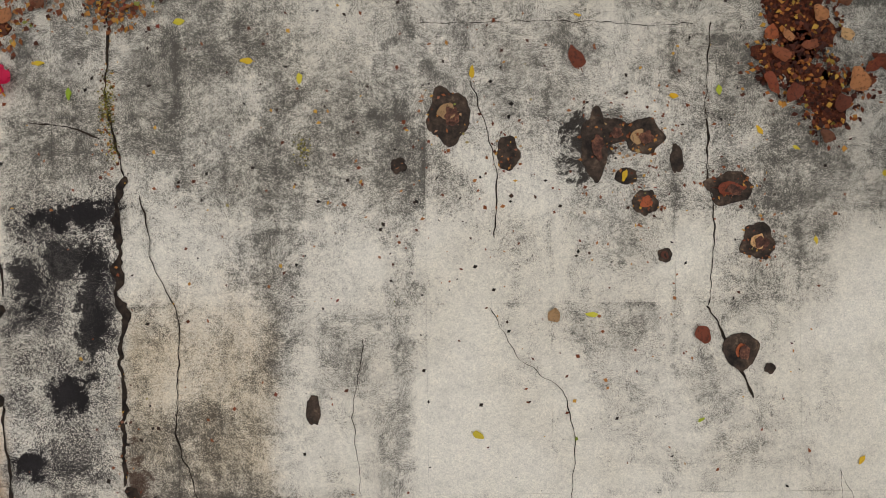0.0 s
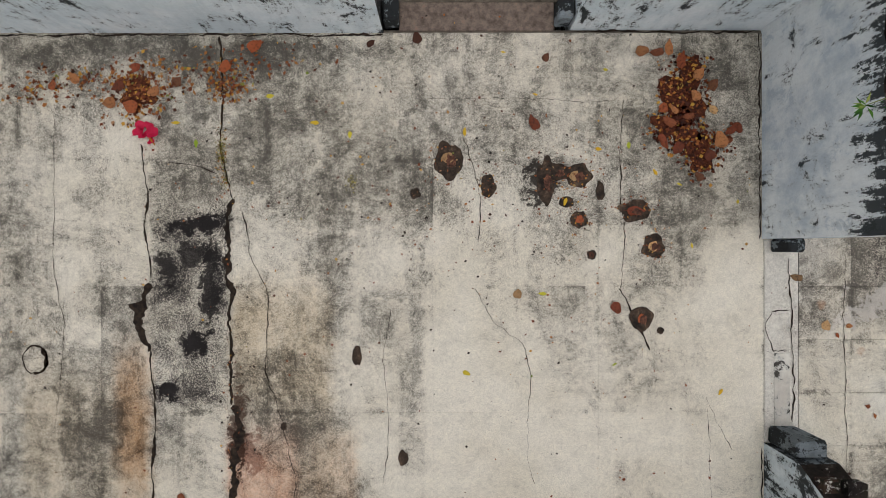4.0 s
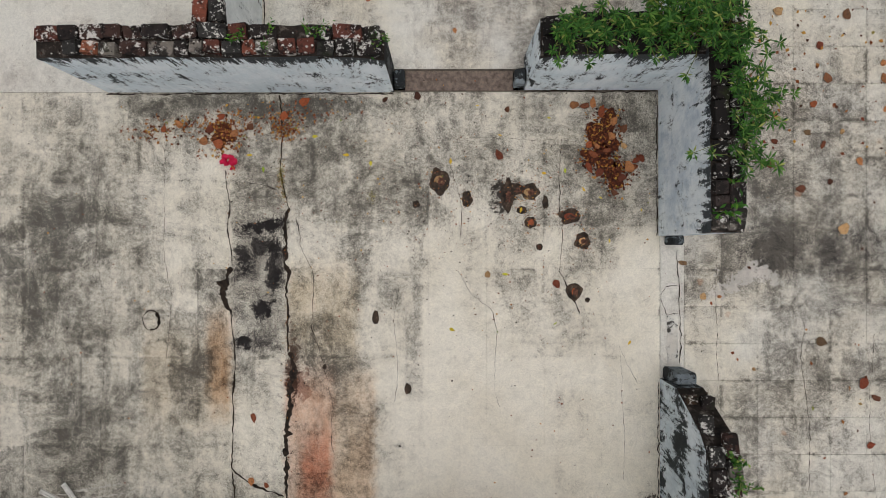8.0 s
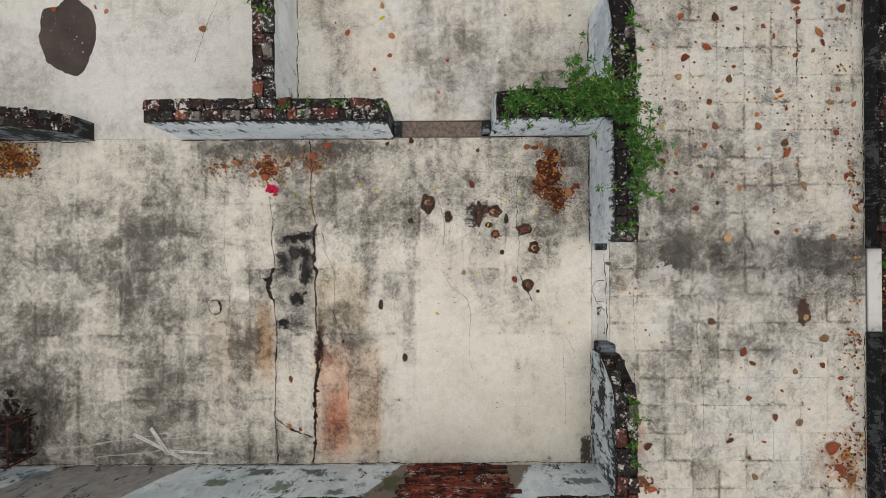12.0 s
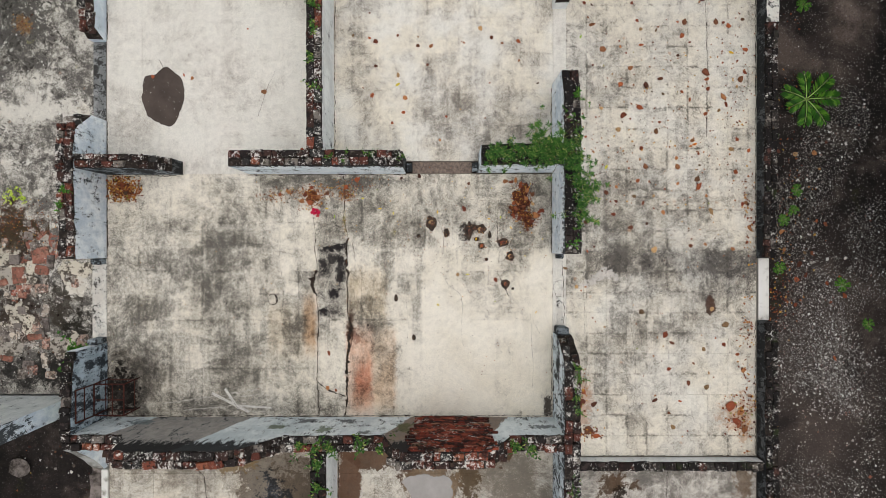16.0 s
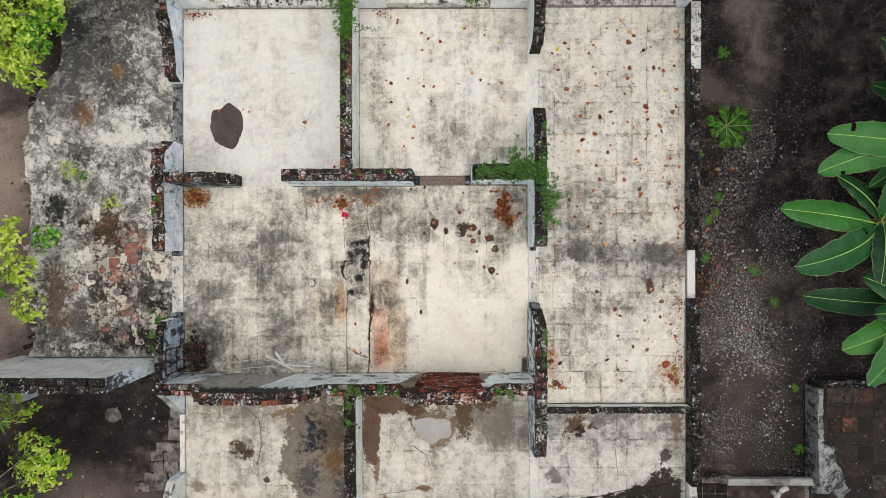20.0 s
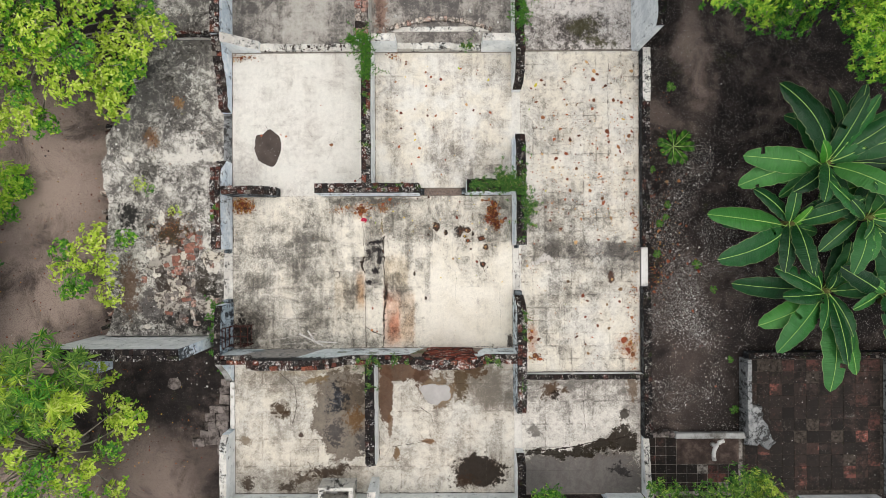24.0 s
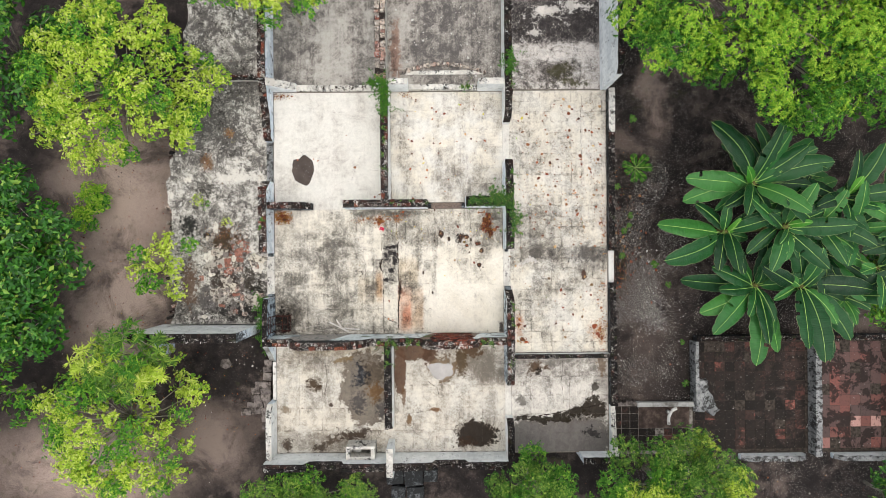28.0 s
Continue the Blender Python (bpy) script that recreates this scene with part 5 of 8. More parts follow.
tiles(F_COURT, 4.84, -5.44, 5.59, -4.78, YZ, 3, 3, mat_terracotta, 0.014, 0.0025, "terracotta_tile", 0.0, 0.004, 13)
tiles(F_COURT, 4.84, -6.1, 7.1, -5.44, YZ, 9, 3, mat_terracotta, 0.012, 0.0025, "terracotta_tile", 0.05, 0.004, 14)
m = Mat("dried_mud")
mat_mud = m.done(m.ramp(m.noise(3, 8, 0.72), [(0.32, lin(42, 36, 33)), (0.5, lin(74, 62, 56)), (0.68, lin(112, 98, 90))]), 0.9, m.noise(40, 6), 0.01, 0.6)
child("mud_layer", box_mesh("mud_layer", 5.60, -5.43, YZ - 0.02, 7.1, -4.78, YZ + 0.004, mat_mud, 0.003), F_COURT, None, "dried brown mud over the tiles")
wall("wall_yard_west", "y", -4.7, -2.85, 7.14, 7.24, [(-4.7, 0.05), (-3.6, -0.02), (-2.85, 0.0)], (mat_yard_wall, mat_yard_wall), "low whitewashed yard wall", seed=50, top="cap", cap=mat_yard_wall)
wall("wall_yard_divider", "y", -6.2, -2.85, 10.62, 10.80, 0.0, (mat_yard_wall, mat_yard_wall), "thick grey plastered low wall between the yards", seed=51, top="cap", cap=mat_yard_wall)
wall("wall_yard_north", "x", 7.242, 14.0, -2.848, -2.70, -0.1, (mat_black_wall, mat_black_wall), "low mossy dark brick edge of the yard", seed=52, bricks=BRICKS_DARK)
wall("wall_yard_south", "x", 8.55, 10.45, -6.36, -6.202, [(8.55, -0.3), (8.75, -0.12), (10.0, -0.08), (10.45, -0.2)], (GREY, WHITE), "low broken white wall of the yard", seed=53, top="cap", cap=mat_yard_wall, crumble=0.05)
wall("wall_yard_south_stub", "x", 11.3, 13.0, -6.36, -6.202, [(11.3, -0.3), (11.5, -0.1), (13.0, -0.05)], (GREY, WHITE), "low broken stub of the yard wall", seed=55, top="cap", cap=mat_yard_wall, crumble=0.04)
wall("wall_yard_east", "y", -6.2, -2.85, 13.0, 13.2, 0.8, (GREY, GREY), "grey plastered wall at the yard's end", seed=54, top="cap")
tagged(new("concrete_beam", box_mesh("concrete_beam", 5.50, -4.76, -0.32, 7.38, -4.62, -0.18, mat_slab, 0.015, 0.006, 7)), "grey concrete beam lying across the small court", "beam")
for _x in (5.56, 7.30):
    tagged(new("beam_pier", box_mesh("beam_pier", _x - 0.06, -4.75, YZ - 0.02, _x + 0.06, -4.63, -0.315, mat_slab, 0.01)), "grey cement pier under the beam", "pier")
_r = random.Random(41)
_rim = [(-0.40, 0.42), (-0.42, -0.48)] + [(-0.1 + 0.55 * t + _r.uniform(-0.06, 0.06), -0.5 + 0.10 * math.sin(9 * t)) for t in np.linspace(0, 0.9, 6)] + [(0.42 - 0.62 * t ** 0.7 + _r.uniform(-0.07, 0.07), -0.42 + 0.9 * t) for t in np.linspace(0.05, 1, 14)]
_n = len(_rim)
_V = [(x, y, 0.05 + _r.uniform(-0.012, 0.012)) for x, y in _rim] + [(x * 1.04, y * 1.04, -0.05) for x, y in _rim]
_F = [tuple(range(_n)), tuple(range(2 * _n - 1, _n - 1, -1))] + [(k, _n + k, _n + (k + 1) % _n, (k + 1) % _n) for k in range(_n)]
_lean = tagged(new("leaning_slab", raw("leaning_slab", _V, _F, mat_yard_wall)), "fallen ragged slab of white plastered wall leaning in the yard", "slab")
_lean.matrix_basis = pose(7.62, -4.45, -0.25, 4, 16, -6)
_arc = [(6.68 + 0.28 * math.cos(t), -5.15 + 0.35 * math.sin(t), YZ + 0.22) for t in np.linspace(1.7, 3.5, 12)]
tagged(new("broken_basin_rim", tubes("broken_basin_rim", [(_arc, [0.05] * 12), ([(_arc[5][0], _arc[5][1], YZ), _arc[5]], [0.06, 0.05])], mat_white, 8)), "curved white rim of a broken basin", "basin")

# stones and blocks along the south west side
STONE = [box_mesh("paving_block", -0.5, -0.5, -0.5, 0.5, 0.5, 0.5, mat_stone, 0.05, 0.03, 30 + _k) for _k in range(4)]
STONE_DARK = [box_mesh("foundation_block", -0.5, -0.5, -0.5, 0.5, 0.5, 0.5, mat_black_wall, 0.06, 0.04, 60 + _k) for _k in range(3)]
_r = random.Random(21)
_pave = thing("block_path", -5.5, -4.2, GZ, "path of old grey stone blocks beside the house", "paving")
for _j, (_n, _x0) in enumerate(((1, 0.30), (1, 0.28), (1, 0.30), (2, 0.28), (2, 0.28), (2, 0.26), (3, 0.28), (3, 0.24), (1, 0.2), (1, 0.24))):
    _x = _x0
    for _i in range(_n):
        _w, _h = _r.uniform(0.2, 0.31), _r.uniform(0.18, 0.24)
        _x -= _w / 2
        child("block", _r.choice(STONE), _pave, pose(_x, 0.80 - _j * 0.205 + _r.uniform(-0.025, 0.025), 0.06 + _r.uniform(-0.035, 0.03), _r.uniform(-5, 5), _r.uniform(-5, 5), _r.uniform(-9, 9)) @ Matrix.Diagonal((_w, _h * 0.95, 0.10, 1)))
        _x -= _w / 2 + _r.uniform(-0.005, 0.03)
for _x, _y in ((4.86, -4.66), (5.02, -4.67), (5.18, -4.66), (5.32, -4.64), (5.44, -4.68), (8.05, -6.28)):
    _b = tagged(new("rubble_stone", _r.choice(STONE)), "pale yellowish stone lying on the edge of the court", "stone", "stones at the court")
    _b.matrix_basis = pose(_x, _y, YZ + 0.08, 3, -4, _r.uniform(0, 60)) @ Matrix.Diagonal((0.13, 0.11, 0.18, 1))
for _x, _y, _w, _h in ((-1.6, -6.75, 0.5, 0.4), (-1.05, -6.78, 0.55, 0.45), (-0.55, -6.72, 0.4, 0.35), (-1.0, -7.25, 0.5, 0.4), (-1.5, -7.2, 0.4, 0.35)):
    _b = tagged(new("foundation_block", _r.choice(STONE_DARK)), "grey masonry block of an outer platform", "block", "platform blocks")
    _b.matrix_basis = pose(_x, _y, GZ + 0.11, 0, 0, _r.uniform(-5, 5)) @ Matrix.Diagonal((_w, _h, 0.25, 1))

# a concrete box against the south wall
_bx = thing("concrete_box", -2.49, -5.76, 0.0, "open white cement box against the south wall", "box")
for _p in ((-0.40, -0.185, 0.40, -0.10), (-0.40, 0.10, 0.40, 0.185), (-0.40, -0.0995, -0.29, 0.0995), (0.29, -0.0995, 0.40, 0.0995)):
    child("side", box_mesh("side", _p[0], _p[1], 0.0, _p[2], _p[3], 0.62, mat_cap, 0.008), _bx)
child("lid", box_mesh("lid", -0.286, -0.096, 0.20, -0.02, 0.096, 0.24, mat_slab, 0.006), _bx)
child("bottom", box_mesh("bottom", -0.286, -0.096, 0.001, 0.286, 0.096, 0.06, mat_crack, 0.004), _bx)

# ---- cracks, puddles ----


def crack(parent, pts, width, z=0.0035, seed=1, name="crack", step=0.014, mat=None):
    """A thin ragged line on a floor along a broken line: a dirt-filled crack, a dark wall-foot line, a scrape."""
    r = random.Random(seed)
    line = []
    for (x0, y0), (x1, y1) in zip(pts, pts[1:]):
        n = max(1, int(math.hypot(x1 - x0, y1 - y0) / step))
        for k in range(n):
            line.append((x0 + (x1 - x0) * k / n, y0 + (y1 - y0) * k / n))
    line.append(pts[-1])
    V, F = [], []
    for i, (x, y) in enumerate(line):
        a, b = line[max(i - 1, 0)], line[min(i + 1, len(line) - 1)]
        d = math.hypot(b[0] - a[0], b[1] - a[1]) or 1
        nx, ny = -(b[1] - a[1]) / d, (b[0] - a[0]) / d
        swell = 0.30 + 1.3 * abs(noise.noise((x * 6.3, y * 6.3, seed))) + 0.8 * max(0, noise.noise((x * 19, y * 19, seed)))
        w = width * swell * (0.3 if i in (0, len(line) - 1) else 1)
        o = noise.noise((x * 5, y * 5, seed + 5)) * 0.014 + noise.noise((x * 23, y * 23, seed + 6)) * 0.010 + 0.25 * width * noise.noise((x * 40, y * 40, seed + 7))
        wa, wb = (w * (0.5 + 0.45 * noise.noise((x * 34, y * 34, seed + q))) for q in (8, 9))
        V += [(x + nx * (o + wa), y + ny * (o + wa), z), (x + nx * (o - wb), y + ny * (o - wb), z)]
    F = [(2 * i, 2 * i + 1, 2 * i + 3, 2 * i + 2) for i in range(len(line) - 1)]
    return child(name, raw(name, V, F, mat or mat_crack), parent)


crack(F_MAIN, [(-1.49, 1.04), (-1.47, 0.74), (-1.48, 0.42), (-1.45, 0.25), (-1.41, 0.12)], 0.014, seed=1)
crack(F_MAIN, [(-1.41, 0.12), (-1.45, 0.02), (-1.43, -0.16), (-1.45, -0.33), (-1.41, -0.42), (-1.44, -0.62), (-1.42, -0.85), (-1.42, -1.05)], 0.045, seed=2)
crack(F_MAIN, [(-1.41, -1.05), (-1.37, -1.2), (-1.41, -1.4), (-1.42, -1.63), (-1.44, -1.9)], 0.075, seed=3)
crack(F_MAIN, [(-1.44, -1.9), (-1.43, -2.24), (-1.46, -2.5)], 0.04, seed=4)
crack(F_MAIN, [(-1.94, 0.43), (-1.89, 0.16), (-1.91, -0.04), (-1.88, -0.33)], 0.014, seed=5)
crack(F_MAIN, [(-1.88, -0.36), (-1.91, -0.45), (-1.95, -0.56), (-1.92, -0.66), (-1.88, -0.74)], 0.075, seed=6)
crack(F_MAIN, [(-1.88, -0.74), (-1.86, -0.96), (-1.85, -1.2), (-1.87, -1.4), (-1.88, -2.0), (-1.75, -2.11), (-1.59, -2.18), (-1.46, -2.23)], 0.014, seed=7)
crack(F_MAIN, [(-1.88, -2.0), (-1.86, -2.25), (-1.85, -2.5)], 0.014, seed=8)
crack(F_MAIN, [(-1.36, 0.05), (-1.32, -0.18), (-1.21, -0.42), (-1.22, -0.65), (-1.23, -0.85), (-1.13, -1.15), (-1.06, -1.5), (-1.07, -1.86)], 0.006, seed=9)
crack(F_MAIN, [(0.8, 0.68), (0.78, 0.36), (0.79, 0.16), (0.81, -0.1), (0.78, -0.39)], 0.007, seed=10)
crack(F_MAIN, [(0.78, -0.39), (0.84, -0.52), (0.9, -0.63), (0.95, -0.74)], 0.014, seed=11)
crack(F_MAIN, [(-0.11, 0.47), (-0.04, 0.27), (-0.01, 0.1), (-0.02, -0.13)], 0.007, seed=12)
crack(F_MAIN, [(-0.04, -0.39), (0.07, -0.59), (0.23, -0.71), (0.27, -0.88), (0.26, -1.35), (0.3, -1.5)], 0.003, seed=13)
crack(F_MAIN, [(-1.78, 0.33), (-1.66, 0.31), (-1.50, 0.26)], 0.008, seed=14)
crack(F_MAIN, [(-0.3, 0.69), (0.2, 0.685), (0.75, 0.67)], 0.0035, seed=15)
crack(F_MAIN, [(1.42, -1.32), (1.27, -1.0), (1.3, -1.6), (1.31, -2.1)], 0.003, seed=16)
crack(F_MAIN, [(-0.52, -0.5), (-0.56, -0.8), (-0.53, -1.1), (-0.56, -1.5)], 0.003, seed=17)
crack(F_MAIN, [(1.645, -0.52), (1.605, -0.62), (1.65, -0.75), (1.745, -0.745)], 0.007, z=0.0075, seed=18)
crack(F_MAIN, [(1.645, -0.52), (1.74, -0.51)], 0.007, z=0.0075, seed=19)
crack(F_MAIN, [(1.74, -0.22), (1.75, -0.49), (1.76, -0.76), (1.765, -1.15)], 0.008, z=0.0075, seed=20)
crack(F_MAIN, [(-2.95, 0.55), (-2.98, -0.2), (-2.9, -0.8), (-2.95, -1.6), (-2.92, -2.4)], 0.003, seed=21)
crack(F_MAIN, [(-2.42, 0.6), (-2.43, -0.3), (-2.36, -0.6), (-2.42, -1.2)], 0.003, seed=22)
crack(F_PORCH, [(2.07, -0.2), (2.05, -0.7), (2.08, -1.3), (2.06, -2.0)], 0.005, seed=23)
crack(F_PORCH, [(2.8, -0.6), (2.75, -1.1), (2.82, -1.7), (2.8, -2.4)], 0.005, seed=24)
crack(F_PORCH, [(3.35, -0.9), (3.3, -1.6), (3.36, -2.3)], 0.005, seed=25)
crack(F_PORCH, [(3.9, 4.3), (3.85, 3.6), (3.88, 2.6), (3.86, 1.6)], 0.008, seed=26)
crack(F_NW, [(-2.5, 2.6), (-2.62, 2.3), (-2.75, 1.9)], 0.006, seed=27)
crack(F_NW, [(-1.86, 1.55), (-1.98, 1.48), (-2.1, 1.38)], 0.014, seed=28)
crack(F_NW, [(-4.2, 2.75), (-4.13, 2.6)], 0.012, seed=29)
crack(F_SW, [(-3.9, -3.1), (-3.55, -3.4), (-3.5, -3.9), (-3.6, -4.3)], 0.018, seed=30)
crack(F_SE, [(1.95, -4.95), (2.4, -4.95), (3.0, -4.88), (3.5, -4.75), (4.0, -4.7), (4.5, -4.6)], 0.045, seed=31)
crack(F_SE, [(3.3, -3.3), (3.25, -3.9), (3.32, -4.6)], 0.012, seed=32)
crack(F_S, [(-0.6, -3.9), (-0.35, -4.1), (-0.28, -4.3)], 0.016, seed=33)
crack(F_S, [(-1.3, -4.85), (-0.8, -4.78), (-0.4, -4.72)], 0.012, seed=34)
# dark lines along the feet of the walls, drawn the same way
crack(F_MAIN, [(-4.97, -2.515), (-3.0, -2.512), (0.0, -2.508), (1.58, -2.51)], 0.012, seed=35)
crack(F_MAIN, [(-2.9, 1.045), (-1.5, 1.047), (-0.56, 1.05)], 0.011, seed=36)
crack(F_MAIN, [(1.58, -0.11), (1.575, 0.5), (1.575, 1.06)], 0.011, seed=37)
crack(F_MAIN, [(0.5, 1.065), (1.57, 1.067)], 0.011, seed=38)
crack(F_MAIN, [(1.585, -2.5), (1.585, -1.3)], 0.011, seed=39)
crack(F_NM, [(-1.615, 1.3), (-1.612, 4.4)], 0.012, seed=40)
crack(F_MAIN, [(-4.968, -2.5), (-4.965, -1.45)], 0.012, seed=43)
crack(F_MAIN, [(-4.975, -0.15), (-4.978, 1.03), (-3.9, 1.035)], 0.012, seed=44)
crack(F_NW, [(-4.975, 1.3), (-4.975, 1.83)], 0.012, seed=45)
crack(F_NW, [(-4.975, 3.05), (-4.975, 4.4)], 0.012, seed=46)
crack(F_NM, [(1.575, 1.3), (1.575, 2.36)], 0.012, seed=47)
crack(F_PORCH, [(1.83, -3.1), (1.83, -1.3)], 0.011, seed=48)
crack(F_PORCH, [(1.83, -3.10), (4.58, -3.10)], 0.011, seed=49)
crack(F_SW, [(-4.93, -5.93), (-1.8, -5.935), (1.6, -5.94)], 0.018, seed=50)
crack(F_SW, [(-4.93, -2.76), (-1.8, -2.76)], 0.015, seed=51)
crack(F_S, [(-1.56, -5.1), (-1.565, -2.77), (1.58, -2.76)], 0.013, seed=52)
crack(F_PORCH, [(4.585, -3.1), (4.585, -1.1)], 0.013, seed=41)
crack(F_PORCH, [(4.585, -0.2), (4.585, 4.4)], 0.013, seed=42)


def puddle(name, cx, cy, rx, ry, z, mat, label, seed, spikes=0.12):
    n = 72
    V = [(cx, cy, z)]
    for k in range(n):
        a = 2 * math.pi * k / n
        f = 1 + spikes * noise.noise((math.cos(a) * 1.4, math.sin(a) * 1.4, seed)) * 2.4 + 0.5 * spikes * noise.noise((math.cos(a) * 5, math.sin(a) * 5, seed)) + 0.25 * spikes * noise.noise((math.cos(a) * 14, math.sin(a) * 14, seed))
        V.append((cx + rx * f * math.cos(a), cy + ry * f * math.sin(a), z))
    V += [(x, y, z - 0.003) for x, y, _ in V[1:]]
    F = [(0, 1 + k, 1 + (k + 1) % n) for k in range(n)] + [(1 + k, 1 + n + k, 1 + n + (k + 1) % n, 1 + (k + 1) % n) for k in range(n)]
    return tagged(new(name, raw(name, V, F, mat)), label, "puddle")


puddle("puddle", -4.15, 2.23, 0.33, 0.40, 0.0035, mat_water, "shallow brown puddle on the pale cement floor", 3)
puddle("puddle", -0.22, -3.58, 0.34, 0.26, 0.0035, mat_water_grey, "grey puddle mirroring the sky on the south floor", 7, 0.2)
m = Mat("damp_leaf_print")
mat_print = m.done(m.ramp(m.noise(16, 7, 0.75), [(0.34, lin(32, 28, 26)), (0.48, lin(54, 46, 40)), (0.58, lin(76, 62, 52)), (0.72, lin(122, 104, 86))]), 0.75, m.noise(50, 4), 0.003, 0.5, spec=0.1)
m = Mat("red_rotten_leaf")
mat_rotten = m.done(m.ramp(m.noise(45, 7, 0.75), [(0.34, lin(44, 32, 28)), (0.5, lin(82, 54, 44)), (0.62, lin(118, 78, 58)), (0.75, lin(168, 134, 98))]), 0.7, m.noise(60, 4), 0.003, 0.6, spec=0.15)
_k = 0
for _x, _y, _rx, _ry in ((-0.19, 0.34, 0.085, 0.10), (0.03, 0.19, 0.048, 0.06), (0.36, 0.22, 0.055, 0.12), (0.43, 0.27, 0.06, 0.05), (0.54, 0.25, 0.075, 0.065), (0.67, 0.16, 0.024, 0.055), (0.87, 0.05, 0.095, 0.055), (0.48, 0.10, 0.042, 0.032), (0.55, 0.0, 0.045, 0.05),
                         (0.62, -0.20, 0.027, 0.03), (0.97, -0.15, 0.066, 0.072), (0.90, -0.56, 0.062, 0.072), (1.01, -0.63, 0.02, 0.02), (-0.71, -0.77, 0.027, 0.06), (-0.45, -1.35, 0.03, 0.04), (-1.125, -1.17, 0.02, 0.02), (-0.38, 0.15, 0.03, 0.032)):
    _k += 1
    puddle("leaf_print", _x, _y, _rx, _ry, 0.0030 + 0.0003 * _k, mat_print, "dark damp print of a rotted leaf", 20 + _k, 0.15)["category"] = "stain"
    if _rx > 0.05:
        puddle("rotten_leaf", _x + 0.012, _y - 0.008, _rx * 0.34, _ry * 0.38, 0.0112 + 0.0003 * _k, mat_rotten, "reddish brown rotten leaf stuck to the floor", 120 + _k, 0.2)["category"] = "leaf"
crack(F_MAIN, [(-2.53 + 0.072 * math.cos(0.2 * k), -0.79 + 0.080 * math.sin(0.2 * k)) for k in range(32)], 0.010, seed=90)
crack(F_MAIN, [(-2.53 + 0.066 * math.cos(0.2 * k), -0.79 + 0.072 * math.sin(0.2 * k)) for k in range(-9, 5)], 0.022, seed=91)
crack(F_MAIN, [(-2.50, -0.73), (-2.47, -0.77), (-2.47, -0.84)], 0.035, seed=91)
tagged(new("sill_patch", box_mesh("sill_patch", 1.655, -1.2, 0.0, 1.745, -0.76, 0.009, mat_cap, 0.002, 0.002, 8)), "strip of pale blue mortar on the door sill", "patch")

# ---- fallen leaves ----
mat_moss_bits = leaf_material("moss_bits", [(0.0, lin(52, 46, 24)), (0.5, lin(92, 86, 40)), (0.8, lin(140, 132, 58)), (1.0, lin(196, 178, 80))], 0.8, 0.1)
m = Mat("wet_mulch")
mat_mulch = m.done(m.ramp(m.noise(40, 6, 0.75), [(0.35, lin(44, 26, 20)), (0.55, lin(92, 48, 32)), (0.72, lin(140, 86, 48))]), 0.7, m.noise(60, 5), 0.01, 1.0)
mat_bark_bits = leaf_material("dark_bits", [(0.0, lin(26, 22, 20)), (0.7, lin(54, 42, 36)), (1.0, lin(110, 62, 44))], 0.8, 0.0)
mat_rot = leaf_material("rotting_leaf_bits", [(0.0, lin(44, 24, 20)), (0.4, lin(82, 40, 28)), (0.65, lin(116, 58, 36)), (0.85, lin(166, 100, 46)), (0.95, lin(204, 158, 70)), (1.0, lin(120, 110, 40))], 0.7, 0.1)


def round_leaf(name, mat, seed, ratio=0.8):
    """A dry leaf, pointed, folded along its midrib and curled at the rim."""
    n = 18
    r = random.Random(seed)
    bend, twist, ph = r.uniform(-0.5, 0.5), r.uniform(-0.25, 0.25), r.uniform(0, 6.28)
    V = []
    for ring in (0.0, 0.55, 1.0):
        for k in range(n if ring else 1):
            a = 2 * math.pi * k / n
            f = ring * (1 + 0.06 * math.sin(5 * a + ph) + r.uniform(-0.05, 0.04))
            x = 0.5 * math.cos(a) * f
            y = 0.5 * ratio * math.sin(a) * f * (1 - 0.35 * math.cos(a))
            z = 0.03 + 0.22 * abs(y) + 0.30 * x * x + twist * x * y * 2 + ring ** 3 * 0.05 * math.sin(3 * a + ph)
            V.append((x, y + bend * x * x * 0.5, max(0.01, z)))
    F = [(0, 1 + k, 1 + (k + 1) % n) for k in range(n)] + [(1 + k, 1 + n + k, 1 + n + (k + 1) % n, 1 + (k + 1) % n) for k in range(n)]
    o = len(V)
    V += [(-0.75, 0.03, 0.04), (-0.45, 0.02, 0.05), (-0.45, -0.02, 0.05), (-0.6, 0.0, 0.07)]
    F += [(o, o + 2, o + 1), (o, o + 1, o + 3), (o, o + 3, o + 2)]
    return raw(name, V, F, mat, smooth=True)


LEAVES = [round_leaf("fallen_leaf", mat_fallen, s, q) for s, q in ((1, 0.75), (2, 0.85), (3, 0.6), (4, 0.8), (8, 0.5), (9, 0.7))]
YELLOW = [round_leaf("fallen_leaf", mat_fresh, s, q) for s, q in ((5, 0.45), (6, 0.55), (7, 0.4))]
_r = random.Random(77)


def drop_leaf(x, y, size, fresh=False, z=0.004, where="on the cement floor"):
    ob = new("fallen_leaf", _r.choice(YELLOW if fresh else LEAVES))
    ob.matrix_basis = pose(x, y, z, 0, 0, _r.uniform(0, 360)) @ Matrix.Diagonal((size, size, size, 1))
    return tagged(ob, ("small yellow fallen leaf " if fresh else "dry brown fallen leaf ") + where, "leaf", "fallen leaves")


